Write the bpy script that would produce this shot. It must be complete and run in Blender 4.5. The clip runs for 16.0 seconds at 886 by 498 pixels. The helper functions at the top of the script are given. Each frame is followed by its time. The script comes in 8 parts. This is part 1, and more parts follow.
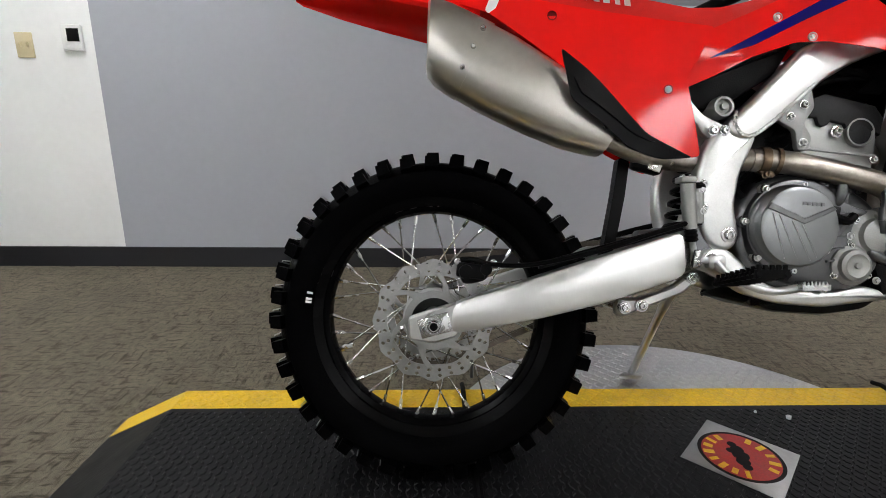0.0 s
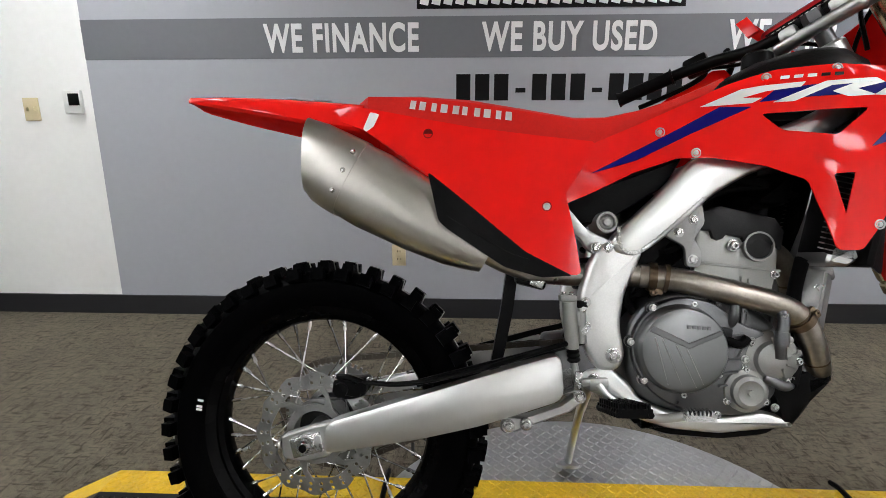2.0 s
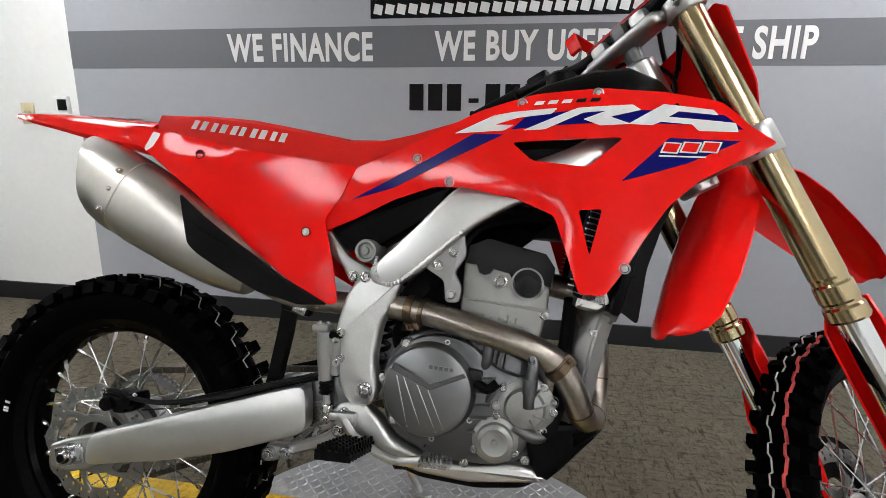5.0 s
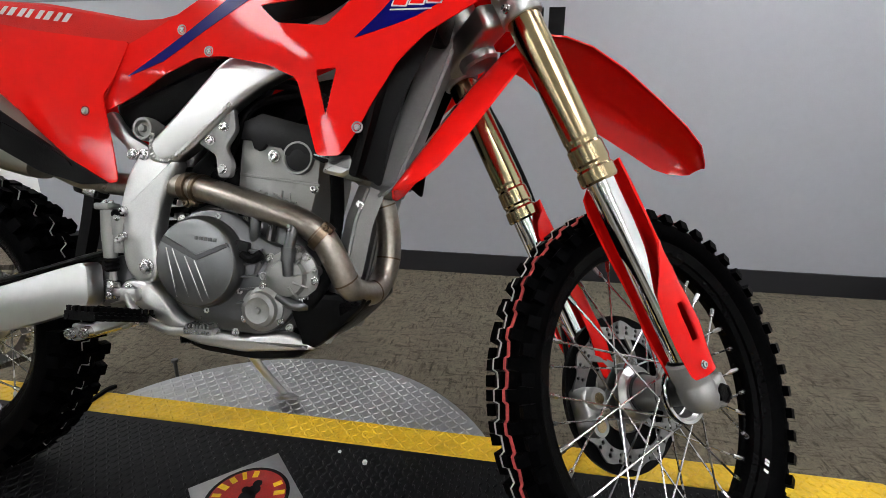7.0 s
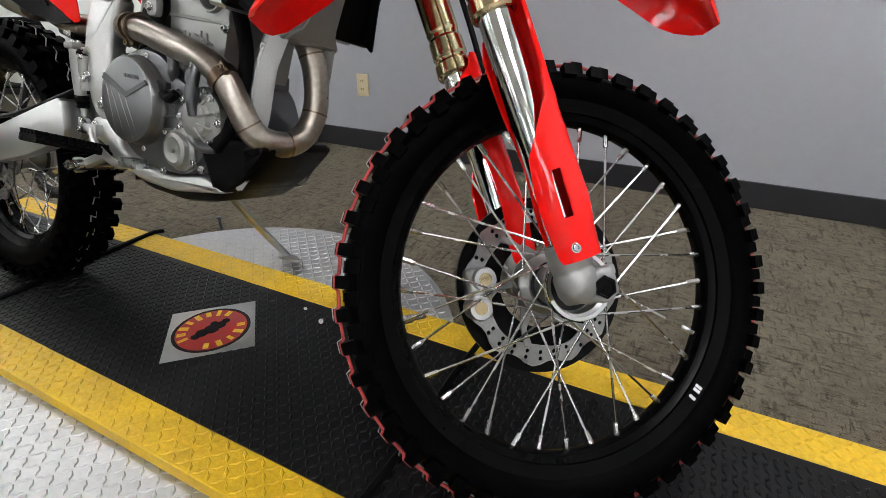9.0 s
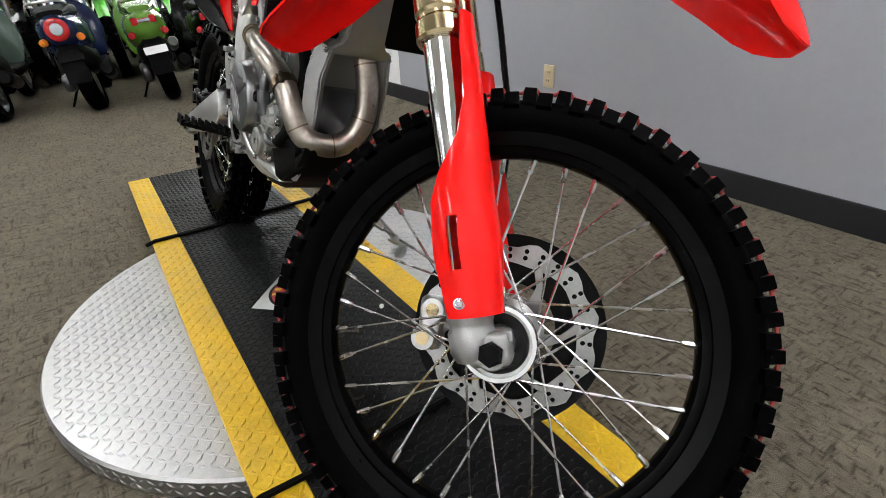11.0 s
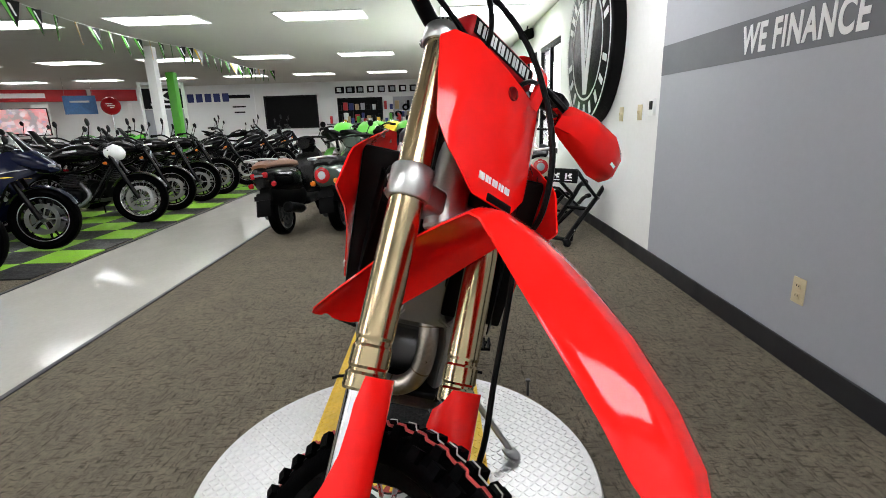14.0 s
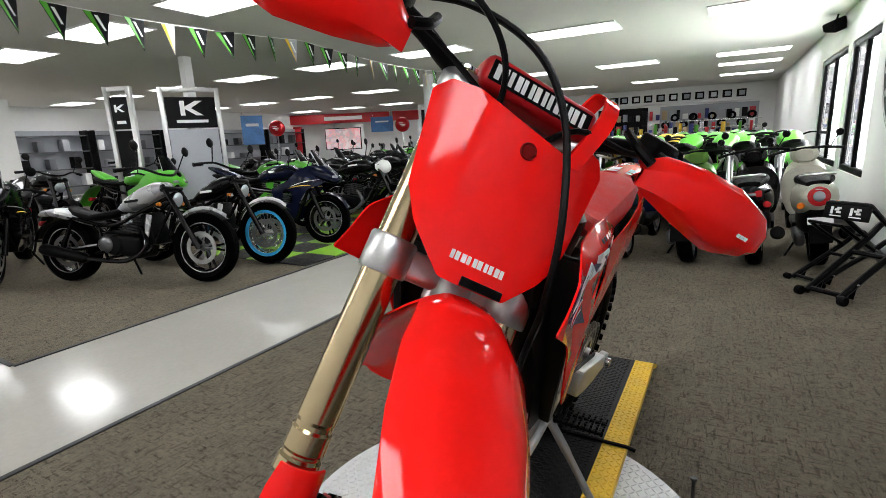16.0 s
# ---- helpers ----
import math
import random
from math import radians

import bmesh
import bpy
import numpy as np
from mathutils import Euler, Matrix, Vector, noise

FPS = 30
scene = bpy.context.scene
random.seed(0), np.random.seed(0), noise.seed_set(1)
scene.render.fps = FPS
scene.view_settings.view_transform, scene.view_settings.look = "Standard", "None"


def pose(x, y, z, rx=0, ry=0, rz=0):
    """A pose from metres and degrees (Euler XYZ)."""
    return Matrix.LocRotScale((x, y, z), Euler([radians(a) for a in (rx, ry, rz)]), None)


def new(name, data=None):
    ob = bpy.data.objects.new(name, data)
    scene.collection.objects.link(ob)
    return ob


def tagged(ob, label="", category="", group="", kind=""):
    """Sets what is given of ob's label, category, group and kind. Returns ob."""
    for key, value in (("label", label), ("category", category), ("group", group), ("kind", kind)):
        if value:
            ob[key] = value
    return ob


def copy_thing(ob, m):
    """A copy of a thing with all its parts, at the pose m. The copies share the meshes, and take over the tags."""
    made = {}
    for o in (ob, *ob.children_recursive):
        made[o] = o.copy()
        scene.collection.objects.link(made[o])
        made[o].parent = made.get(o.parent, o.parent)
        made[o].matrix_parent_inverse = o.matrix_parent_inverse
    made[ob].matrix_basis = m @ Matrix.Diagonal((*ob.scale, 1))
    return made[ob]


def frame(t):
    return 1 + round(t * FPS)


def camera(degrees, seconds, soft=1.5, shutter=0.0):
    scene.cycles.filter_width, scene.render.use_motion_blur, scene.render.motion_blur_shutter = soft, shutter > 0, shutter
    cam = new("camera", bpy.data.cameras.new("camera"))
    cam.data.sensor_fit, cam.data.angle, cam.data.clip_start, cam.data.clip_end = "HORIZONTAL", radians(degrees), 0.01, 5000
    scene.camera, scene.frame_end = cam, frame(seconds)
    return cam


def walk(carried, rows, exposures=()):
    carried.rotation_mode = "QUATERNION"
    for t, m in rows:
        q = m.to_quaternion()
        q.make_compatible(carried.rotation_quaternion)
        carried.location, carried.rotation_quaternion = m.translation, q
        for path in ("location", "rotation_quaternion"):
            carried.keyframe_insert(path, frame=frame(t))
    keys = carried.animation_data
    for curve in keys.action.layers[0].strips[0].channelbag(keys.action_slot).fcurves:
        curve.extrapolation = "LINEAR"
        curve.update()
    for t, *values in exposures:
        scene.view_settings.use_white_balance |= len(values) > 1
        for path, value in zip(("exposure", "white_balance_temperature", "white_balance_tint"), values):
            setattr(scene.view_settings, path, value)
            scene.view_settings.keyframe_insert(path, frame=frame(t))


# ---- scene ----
cam = camera(84, 16.0, soft=0.6)
walk(cam, [(t, pose(*p)) for t, *p in (
    (0, -0.0089, -0.9432, 0.8166, 75.14, -0.78, -1.78),
    (0.5, -0.0042, -0.9052, 0.8703, 75.98, -0.8, -1.69),
    (1, 0.0733, -0.8808, 0.9315, 76.94, 0.25, 1.02),
    (1.5, 0.1849, -0.8708, 0.9762, 77.27, 0.44, 2.49),
    (2, 0.2962, -0.8913, 1.0073, 76.9, 0.04, 2.39),
    (2.5, 0.3922, -0.8814, 1.0223, 77.32, 0.13, 3.22),
    (3, 0.4689, -0.8894, 1.0395, 77.98, 0.2, 4.1),
    (5.5, 0.9497, -0.7766, 1.0495, 76.99, -1.1, 9.56),
    (6, 1.0673, -0.7684, 1.0164, 76.72, -1.22, 9.27),
    (6.5, 1.1683, -0.7729, 0.9537, 74.33, -0.84, 8.7),
    (7, 1.2522, -0.7733, 0.901, 73.05, -0.41, 9.82),
    (7.5, 1.3321, -0.7655, 0.851, 70.63, -1.66, 11.07),
    (8, 1.4185, -0.7165, 0.8113, 67.99, -1.84, 13.56),
    (8.5, 1.5239, -0.6699, 0.7974, 65.14, -1.07, 19.35),
    (11, 1.8999, -0.3278, 0.8454, 61.19, 2.1, 54.85),
    (11.5, 1.936, -0.2456, 0.9066, 63.64, 2.17, 59.74),
    (12, 1.9897, -0.1697, 0.9637, 66.36, 3.31, 68.22),
    (12.5, 2.0365, -0.096, 1.0258, 69.76, 3.14, 75.05),
    (13, 2.0525, -0.0175, 1.0619, 72.82, 2.34, 79.25),
    (13.5, 2.0338, 0.0746, 1.1051, 73.15, 1.34, 86.65),
    (14, 1.9932, 0.1644, 1.1492, 74.99, 1.69, 89.69),
    (14.5, 1.9517, 0.2679, 1.1706, 75.22, 2.78, 97.48),
    (15, 1.9078, 0.3733, 1.186, 76.24, 3.02, 106.06),
    (15.5, 1.8575, 0.4488, 1.1922, 77.8, 2.42, 111.71),
    (16, 1.7647, 0.5196, 1.2052, 77.35, 2.47, 119.48),
)], [(0, -0.12), (3, -0.13), (6.5, -0.12), (8.5, -0.06), (11, 0.05), (12, 0.22), (13, 0.08), (14, -0.08), (14.5, -0.16), (15.5, -0.26), (16, -0.3)])

# ---------------------------------------------------------------- light
world = bpy.data.worlds.new("daylight")
world.use_nodes = True
scene.world = world
_wn = world.node_tree.nodes
_sky = _wn.new("ShaderNodeTexSky")
_sky.sky_type, _sky.sun_disc = "NISHITA", False
_sky.sun_elevation, _sky.sun_rotation = radians(38), radians(20)
world.node_tree.links.new(_sky.outputs[0], _wn["Background"].inputs[0])
_wn["Background"].inputs[1].default_value = 0.12
scene.view_settings.exposure = 0.0

# ---------------------------------------------------------------- materials
def mat(name, color, rough=0.5, metal=0.0, vary=0.12, scale=8.0, bump=0.0, bump_scale=60.0, coat=0.0, rvar=0.1, spec=0.5):
    """A surface with colour and gloss that wander at two scales, and fine relief."""
    m = bpy.data.materials.new(name)
    m.use_nodes = True
    nt = m.node_tree
    b = nt.nodes["Principled BSDF"]
    b.inputs["Metallic"].default_value = metal
    b.inputs["Coat Weight"].default_value = coat
    b.inputs["Coat Roughness"].default_value = 0.08
    b.inputs["Specular IOR Level"].default_value = spec
    tc = nt.nodes.new("ShaderNodeTexCoord")
    n1 = nt.nodes.new("ShaderNodeTexNoise")
    n1.inputs["Scale"].default_value, n1.inputs["Detail"].default_value = scale, 6
    n2 = nt.nodes.new("ShaderNodeTexNoise")
    n2.inputs["Scale"].default_value, n2.inputs["Detail"].default_value = scale * 9, 3
    add = nt.nodes.new("ShaderNodeMath")
    add.operation = "ADD"
    mr = nt.nodes.new("ShaderNodeMapRange")
    mr.inputs["From Min"].default_value, mr.inputs["From Max"].default_value = 0.6, 1.4
    mr.inputs["To Min"].default_value, mr.inputs["To Max"].default_value = 1 - vary, 1 + vary
    mul = nt.nodes.new("ShaderNodeMix")
    mul.data_type, mul.blend_type = "RGBA", "MULTIPLY"
    mul.inputs[0].default_value = 1
    mul.inputs[6].default_value = (*color, 1)
    rr = nt.nodes.new("ShaderNodeMapRange")
    rr.inputs["From Min"].default_value, rr.inputs["From Max"].default_value = 0.3, 0.7
    rr.inputs["To Min"].default_value = max(0.02, rough * (1 - rvar * 2))
    rr.inputs["To Max"].default_value = min(1, rough * (1 + rvar * 2))
    L = nt.links.new
    for n in (n1, n2):
        L(tc.outputs["Object"], n.inputs["Vector"])
    L(n1.outputs[0], add.inputs[0])
    L(n2.outputs[0], add.inputs[1])
    L(add.outputs[0], mr.inputs["Value"])
    L(mr.outputs[0], mul.inputs[7])
    L(mul.outputs[2], b.inputs["Base Color"])
    L(n1.outputs[0], rr.inputs["Value"])
    L(rr.outputs[0], b.inputs["Roughness"])
    if bump:
        nb = nt.nodes.new("ShaderNodeTexNoise")
        nb.inputs["Scale"].default_value, nb.inputs["Detail"].default_value = bump_scale, 4
        bp = nt.nodes.new("ShaderNodeBump")
        bp.inputs["Strength"].default_value, bp.inputs["Distance"].default_value = bump, 0.01
        L(tc.outputs["Object"], nb.inputs["Vector"])
        L(nb.outputs[0], bp.inputs["Height"])
        L(bp.outputs[0], b.inputs["Normal"])
    return m


def glow(name, color, strength):
    m = bpy.data.materials.new(name)
    m.use_nodes = True
    b = m.node_tree.nodes["Principled BSDF"]
    b.inputs["Base Color"].default_value = (0.8, 0.8, 0.8, 1)
    b.inputs["Emission Color"].default_value = (*color, 1)
    b.inputs["Emission Strength"].default_value = strength
    return m


M_RED = mat("red_plastic", (0.88, 0.010, 0.008), 0.08, 0, 0.04, 5, 0.004, 260, rvar=0.03, spec=0.28)
# darker copy of the red plastic: shade inside recesses put into colour
M_REDSHADE = mat("red_recess_shade", (0.16, 0.004, 0.004), 0.4, 0, 0.1, 20, spec=0.1)
M_SEAT = mat("red_vinyl", (0.64, 0.012, 0.008), 0.6, 0, 0.08, 20, 0.25, 500, spec=0.15)
M_BLACK = mat("black_plastic", (0.0028, 0.0028, 0.003), 0.36, 0, 0.25, 20, 0.12, 400, spec=0.08)
M_RUBBER = mat("black_rubber", (0.0028, 0.0028, 0.003), 0.6, 0, 0.3, 12, 0.15, 250, spec=0.07)
M_TYRE = mat("tyre_rubber", (0.0012, 0.0012, 0.0014), 0.40, 0, 0.3, 14, 0.12, 260, spec=0.012)
M_RIM = mat("black_anodised_rim", (0.0016, 0.0016, 0.0018), 0.25, 0.0, 0.2, 10, spec=0.05)
M_ALU = mat("brushed_aluminium", (0.69, 0.69, 0.685), 0.33, 1.0, 0.04, 7, 0.02, 350, rvar=0.05)
M_CAST = mat("rough_cast_aluminium", (0.68, 0.68, 0.675), 0.40, 1.0, 0.08, 40, 0.06, 500)
M_ALUC = mat("cast_aluminium", (0.47, 0.47, 0.465), 0.36, 1.0, 0.07, 25, 0.04, 500)
M_CASE = mat("grey_painted_casting", (0.135, 0.137, 0.141), 0.34, 0.9, 0.08, 30, 0.05, 420)
M_LUG = mat("bead_blasted_casting", (0.34, 0.34, 0.335), 0.52, 0.85, 0.06, 30, 0.08, 600)
M_CYL = mat("light_grey_casting", (0.30, 0.30, 0.29), 0.45, 0.75, 0.08, 40, 0.08, 500)
M_STEEL = mat("bright_steel", (0.50, 0.50, 0.50), 0.26, 1.0, 0.08, 30)
M_DISC = mat("ground_disc_steel", (0.33, 0.33, 0.325), 0.34, 1.0, 0.12, 18, 0.03, 300)
M_COVER = mat("satin_black_casting", (0.011, 0.011, 0.012), 0.42, 0, 0.25, 20, 0.10, 400, spec=0.25)
M_CHAIN = mat("oiled_chain_steel", (0.13, 0.115, 0.095), 0.35, 1.0, 0.2, 60)
M_CHROME = mat("hard_chrome", (0.75, 0.76, 0.78), 0.07, 1.0, 0.03, 10)
M_GOLD = mat("gold_anodised_tube", (0.47, 0.375, 0.225), 0.19, 1.0, 0.03, 4, rvar=0.03)
M_TI = mat("satin_steel_muffler", (0.52, 0.50, 0.465), 0.34, 1.0, 0.06, 9, 0.03, 300)
M_PIPE = mat("heat_tinted_exhaust_steel", (0.36, 0.325, 0.285), 0.33, 1.0, 0.22, 14, 0.03, 200)
M_WHITE = mat("white_decal", (0.80, 0.80, 0.80), 0.3, 0, 0.03, 10)
M_BLUE = mat("blue_decal", (0.004, 0.004, 0.13), 0.2, 0, 0.08, 30, spec=0.12)
M_YELLOW = mat("yellow_safety_strip", (0.66, 0.41, 0.008), 0.5, 0, 0.2, 14, 0.2, 90)
M_MAT = mat("black_rubber_deck", (0.0065, 0.0065, 0.007), 0.40, 0, 0.3, 8, 0.1, 120, spec=0.14)
M_PLATE = mat("tread_plate_aluminium", (0.46, 0.46, 0.46), 0.40, 1.0, 0.12, 6, 0.05, 200)
M_WALLW = mat("white_wall_paint", (0.82, 0.82, 0.81), 0.6, 0, 0.03, 3, 0.05, 150)
M_WALLG = mat("grey_wall_paint", (0.37, 0.38, 0.415), 0.5, 0, 0.03, 3, 0.05, 150)
M_BAND = mat("dark_grey_band_paint", (0.145, 0.15, 0.165), 0.55, 0, 0.04, 4, 0.05, 150)
M_BASE = mat("dark_vinyl_baseboard", (0.016, 0.016, 0.019), 0.45, 0, 0.12, 6)
M_CEIL = mat("ceiling_board", (0.65, 0.635, 0.585), 0.85, 0, 0.05, 5, 0.2, 90)
M_TILE = mat("polished_floor_tile", (0.42, 0.405, 0.37), 0.14, 0, 0.05, 4, 0.0, 50)
M_TEXTW = mat("white_vinyl_letter", (0.82, 0.82, 0.82), 0.5, 0, 0.02, 10)
M_TEXTB = mat("black_vinyl_letter", (0.006, 0.006, 0.0065), 0.5, 0, 0.1, 10, spec=0.1)
M_IVORY = mat("ivory_plastic", (0.62, 0.53, 0.33), 0.4, 0, 0.05, 20)
M_GREEN = mat("lime_green", (0.075, 0.38, 0.022), 0.35, 0, 0.1, 10)
M_LAMP = glow("fluorescent_diffuser", (0.97, 0.98, 1.0), 16.5)


def carpet():
    """Short-pile carpet in taupe with short crossed flecks."""
    m = mat("taupe_carpet", (0.122, 0.105, 0.078), 0.95, 0, 0.42, 4.5, 0.6, 420, spec=0.1)
    nt = m.node_tree
    b = nt.nodes["Principled BSDF"]
    tc = nt.nodes["Texture Coordinate"]
    L = nt.links.new
    src = b.inputs["Base Color"].links[0].from_socket
    for sx, sy in ((13, 62), (62, 13), (34, 130), (130, 34)):
        mp = nt.nodes.new("ShaderNodeMapping")
        mp.inputs["Scale"].default_value = (sx, sy, 1)
        nz = nt.nodes.new("ShaderNodeTexNoise")
        nz.inputs["Scale"].default_value, nz.inputs["Detail"].default_value = 1.0, 2
        r = nt.nodes.new("ShaderNodeMapRange")
        r.inputs["From Min"].default_value, r.inputs["From Max"].default_value = 0.58, 0.68
        r.inputs["To Min"].default_value, r.inputs["To Max"].default_value = 1.0, 0.36
        mx = nt.nodes.new("ShaderNodeMix")
        mx.data_type, mx.blend_type = "RGBA", "MULTIPLY"
        mx.inputs[0].default_value = 1
        L(tc.outputs["Object"], mp.inputs[0])
        L(mp.outputs[0], nz.inputs["Vector"])
        L(nz.outputs[0], r.inputs["Value"])
        L(src, mx.inputs[6])
        L(r.outputs[0], mx.inputs[7])
        src = mx.outputs[2]
    L(src, b.inputs["Base Color"])
    b.inputs["Sheen Weight"].default_value, b.inputs["Sheen Roughness"].default_value = 0.18, 0.5
    b.inputs["Sheen Tint"].default_value = (0.9, 0.8, 0.62, 1)
    return m


M_CARPET = carpet()

# ---------------------------------------------------------------- mesh helpers
# parts that are several pieces of one kind: how near two shells must lie to make one piece
PIECES = {"bolt": 0.014, "frame_bolt": 0.014, "linkage_bolt": 0.014, "rivet": 0.0, "clamp": 0.012, "chain_guide_strip": 0.0, "lettering_bar": 0.0, "recess": 0.0, "bar": 0.0, "bar_clamp": 0.0,
          "piston_cap": 0.0, "control_cable": 0.0, "fin": 0.0, "rib": 0.02, "groove": 0.0, "coolant_elbow": 0.02, "coolant_hose": 0.0, "hose_loom": 0.0, "decal": 0.0, "figure": 0.03, "carrier": 0.0}
LATEST = []


def shells(bm, near):
    """The pieces of a bmesh that hang together, as lists of faces; shells nearer than near go together."""
    left, out = set(bm.faces), []
    while left:
        todo, got = [left.pop()], []
        while todo:
            f = todo.pop()
            got.append(f)
            for e in f.edges:
                for g in e.link_faces:
                    if g in left:
                        left.discard(g)
                        todo.append(g)
        pts = [v.co for f in got for v in f.verts]
        out.append((sum(pts, Vector()) / len(pts), got))
    merged = []
    for c, fs in sorted(out, key=lambda o: tuple(o[0])):
        for m in merged:
            if near and (m[0] - c).length < near:
                m[1].extend(fs)
                break
        else:
            merged.append((c, fs))
    return [fs for _, fs in merged]


def part(name, bm, material, parent=None, label="", smooth=True, angle=35):
    """Links a bmesh as ONE mesh object under a thing or a part, or, for bolts and the like, each piece as an object of its own."""
    bmesh.ops.recalc_face_normals(bm, faces=bm.faces)
    LATEST.clear()
    groups = [list(bm.faces)]
    if name in PIECES and parent and len(bm.faces) < 3000:
        groups = shells(bm, PIECES[name])
    for fs in groups:
        one = bm
        if len(groups) > 1:
            one = bmesh.new()
            seen = {v: one.verts.new(v.co) for v in dict.fromkeys(v for f in fs for v in f.verts)}
            for f in fs:
                one.faces.new([seen[v] for v in f.verts])
        me = bpy.data.meshes.new(name)
        one.to_mesh(me)
        if one is not bm:
            one.free()
        me.materials.append(material)
        if smooth and len(me.polygons):
            me.shade_smooth()
            me.set_sharp_from_angle(angle=radians(angle))
        ob = new(name, me)
        if parent:
            ob.parent = parent
        if label:
            tagged(ob, label)
        LATEST.append(ob)
    bm.free()
    return LATEST[0]


def thing(name, label, category, m=None, group="", kind=""):
    """An Empty at the base of a thing, which parents its parts."""
    ob = new(name)
    ob.empty_display_size = 0.05
    if m is not None:
        ob.matrix_basis = m
    return tagged(ob, label, category, group, kind)


def BM():
    return bmesh.new()


def box(bm, c, s, rot=None, bevel=0.0, seg=2):
    """A box of size s centred at c, edges rounded by bevel."""
    r = bmesh.ops.create_cube(bm, size=1)
    vs = r["verts"]
    bmesh.ops.scale(bm, vec=s, verts=vs)
    if bevel:
        es = list({e for v in vs for e in v.link_edges})
        k = bmesh.ops.bevel(bm, geom=es, offset=min(bevel, min(s) * 0.45), segments=seg, affect="EDGES", profile=0.5)
        vs = list({v for f in k["faces"] for v in f.verts} | {v for v in vs if v.is_valid})
        vs = list({w for v in vs for f in v.link_faces for w in f.verts})
    m = Matrix.Translation(c)
    if rot is not None:
        m = m @ (rot if isinstance(rot, Matrix) else Euler([radians(a) for a in rot]).to_matrix().to_4x4())
    bmesh.ops.transform(bm, matrix=m, verts=vs)
    return vs


def sweep(bm, pts, r, n=10, flat=1.0, closed=False):
    """A round bar along a line of points; r is one radius or one for each point. flat squeezes it across."""
    pts = [Vector(p) for p in pts]
    k = len(pts)
    rs = r if isinstance(r, (list, tuple)) else [r] * k
    rings = []
    t0 = (pts[1] - pts[0]).normalized()
    u = t0.orthogonal().normalized()
    if abs(t0.y) < 0.9:
        u = (Vector((0, 1, 0)) - t0 * t0.y).normalized()
    for i, p in enumerate(pts):
        a = pts[i - 1] if (i or closed) else p
        b = pts[(i + 1) % k] if (i < k - 1 or closed) else p
        t = (b - a).normalized()
        u = (u - t * u.dot(t)).normalized()
        v = t.cross(u)
        rings.append([bm.verts.new(p + (u * math.cos(q) * flat + v * math.sin(q)) * rs[i]) for q in (2 * math.pi * j / n for j in range(n))])
    for i in range(k if closed else k - 1):
        A, B = rings[i], rings[(i + 1) % k]
        for j in range(n):
            bm.faces.new((A[j], A[(j + 1) % n], B[(j + 1) % n], B[j]))
    if not closed:
        bm.faces.new(rings[0][::-1])
        bm.faces.new(rings[-1])
    return [v for ring in rings for v in ring]


def arc(p, n=6):
    """A smooth line through the points p (Catmull-Rom)."""
    p = [Vector(q) for q in p]
    out = []
    for i in range(len(p) - 1):
        a, b, c, d = p[max(i - 1, 0)], p[i], p[i + 1], p[min(i + 2, len(p) - 1)]
        for j in range(n):
            t = j / n
            out.append(0.5 * ((2 * b) + (c - a) * t + (2 * a - 5 * b + 4 * c - d) * t * t + (3 * b - a - 3 * c + d) * t ** 3))
    return out + [p[-1]]


def lathe(bm, prof, c=(0, 0, 0), axis=(0, 1, 0), n=48, closed=False):
    """Turns a profile of (radius, along) round an axis through c."""
    ax = Vector(axis).normalized()
    u = ax.orthogonal().normalized()
    v = ax.cross(u)
    c = Vector(c)
    rings = []
    for r, h in prof:
        if r < 1e-5:
            rings.append([bm.verts.new(c + ax * h)])
        else:
            rings.append([bm.verts.new(c + ax * h + (u * math.cos(q) + v * math.sin(q)) * r) for q in (2 * math.pi * j / n for j in range(n))])
    for i in range(len(rings) if closed else len(rings) - 1):
        A, B = rings[i], rings[(i + 1) % len(rings)]
        if len(A) == 1 and len(B) == 1:
            continue
        for j in range(n):
            k = (j + 1) % n
            if len(A) == 1:
                bm.faces.new((A[0], B[k], B[j]))
            elif len(B) == 1:
                bm.faces.new((A[j], A[k], B[0]))
            else:
                bm.faces.new((A[j], A[k], B[k], B[j]))
    return [v for ring in rings for v in ring]


def rounded(poly, r, n=4):
    """A polygon with its corners rounded by r; a corner may carry its own radius as a third number."""
    out = []
    k = len(poly)
    for i in range(k):
        p, a, b = (Vector(q[:2]) for q in (poly[i], poly[i - 1], poly[(i + 1) % k]))
        rr = poly[i][2] if len(poly[i]) > 2 else r
        da, db = a - p, b - p
        d = min(rr, da.length * 0.45, db.length * 0.45)
        if d < 1e-5:
            out.append(tuple(p))
            continue
        s, e = p + da.normalized() * d, p + db.normalized() * d
        for j in range(n + 1):
            t = j / n
            out.append(tuple(s * (1 - t) ** 2 + p * 2 * t * (1 - t) + e * t * t))
    return out


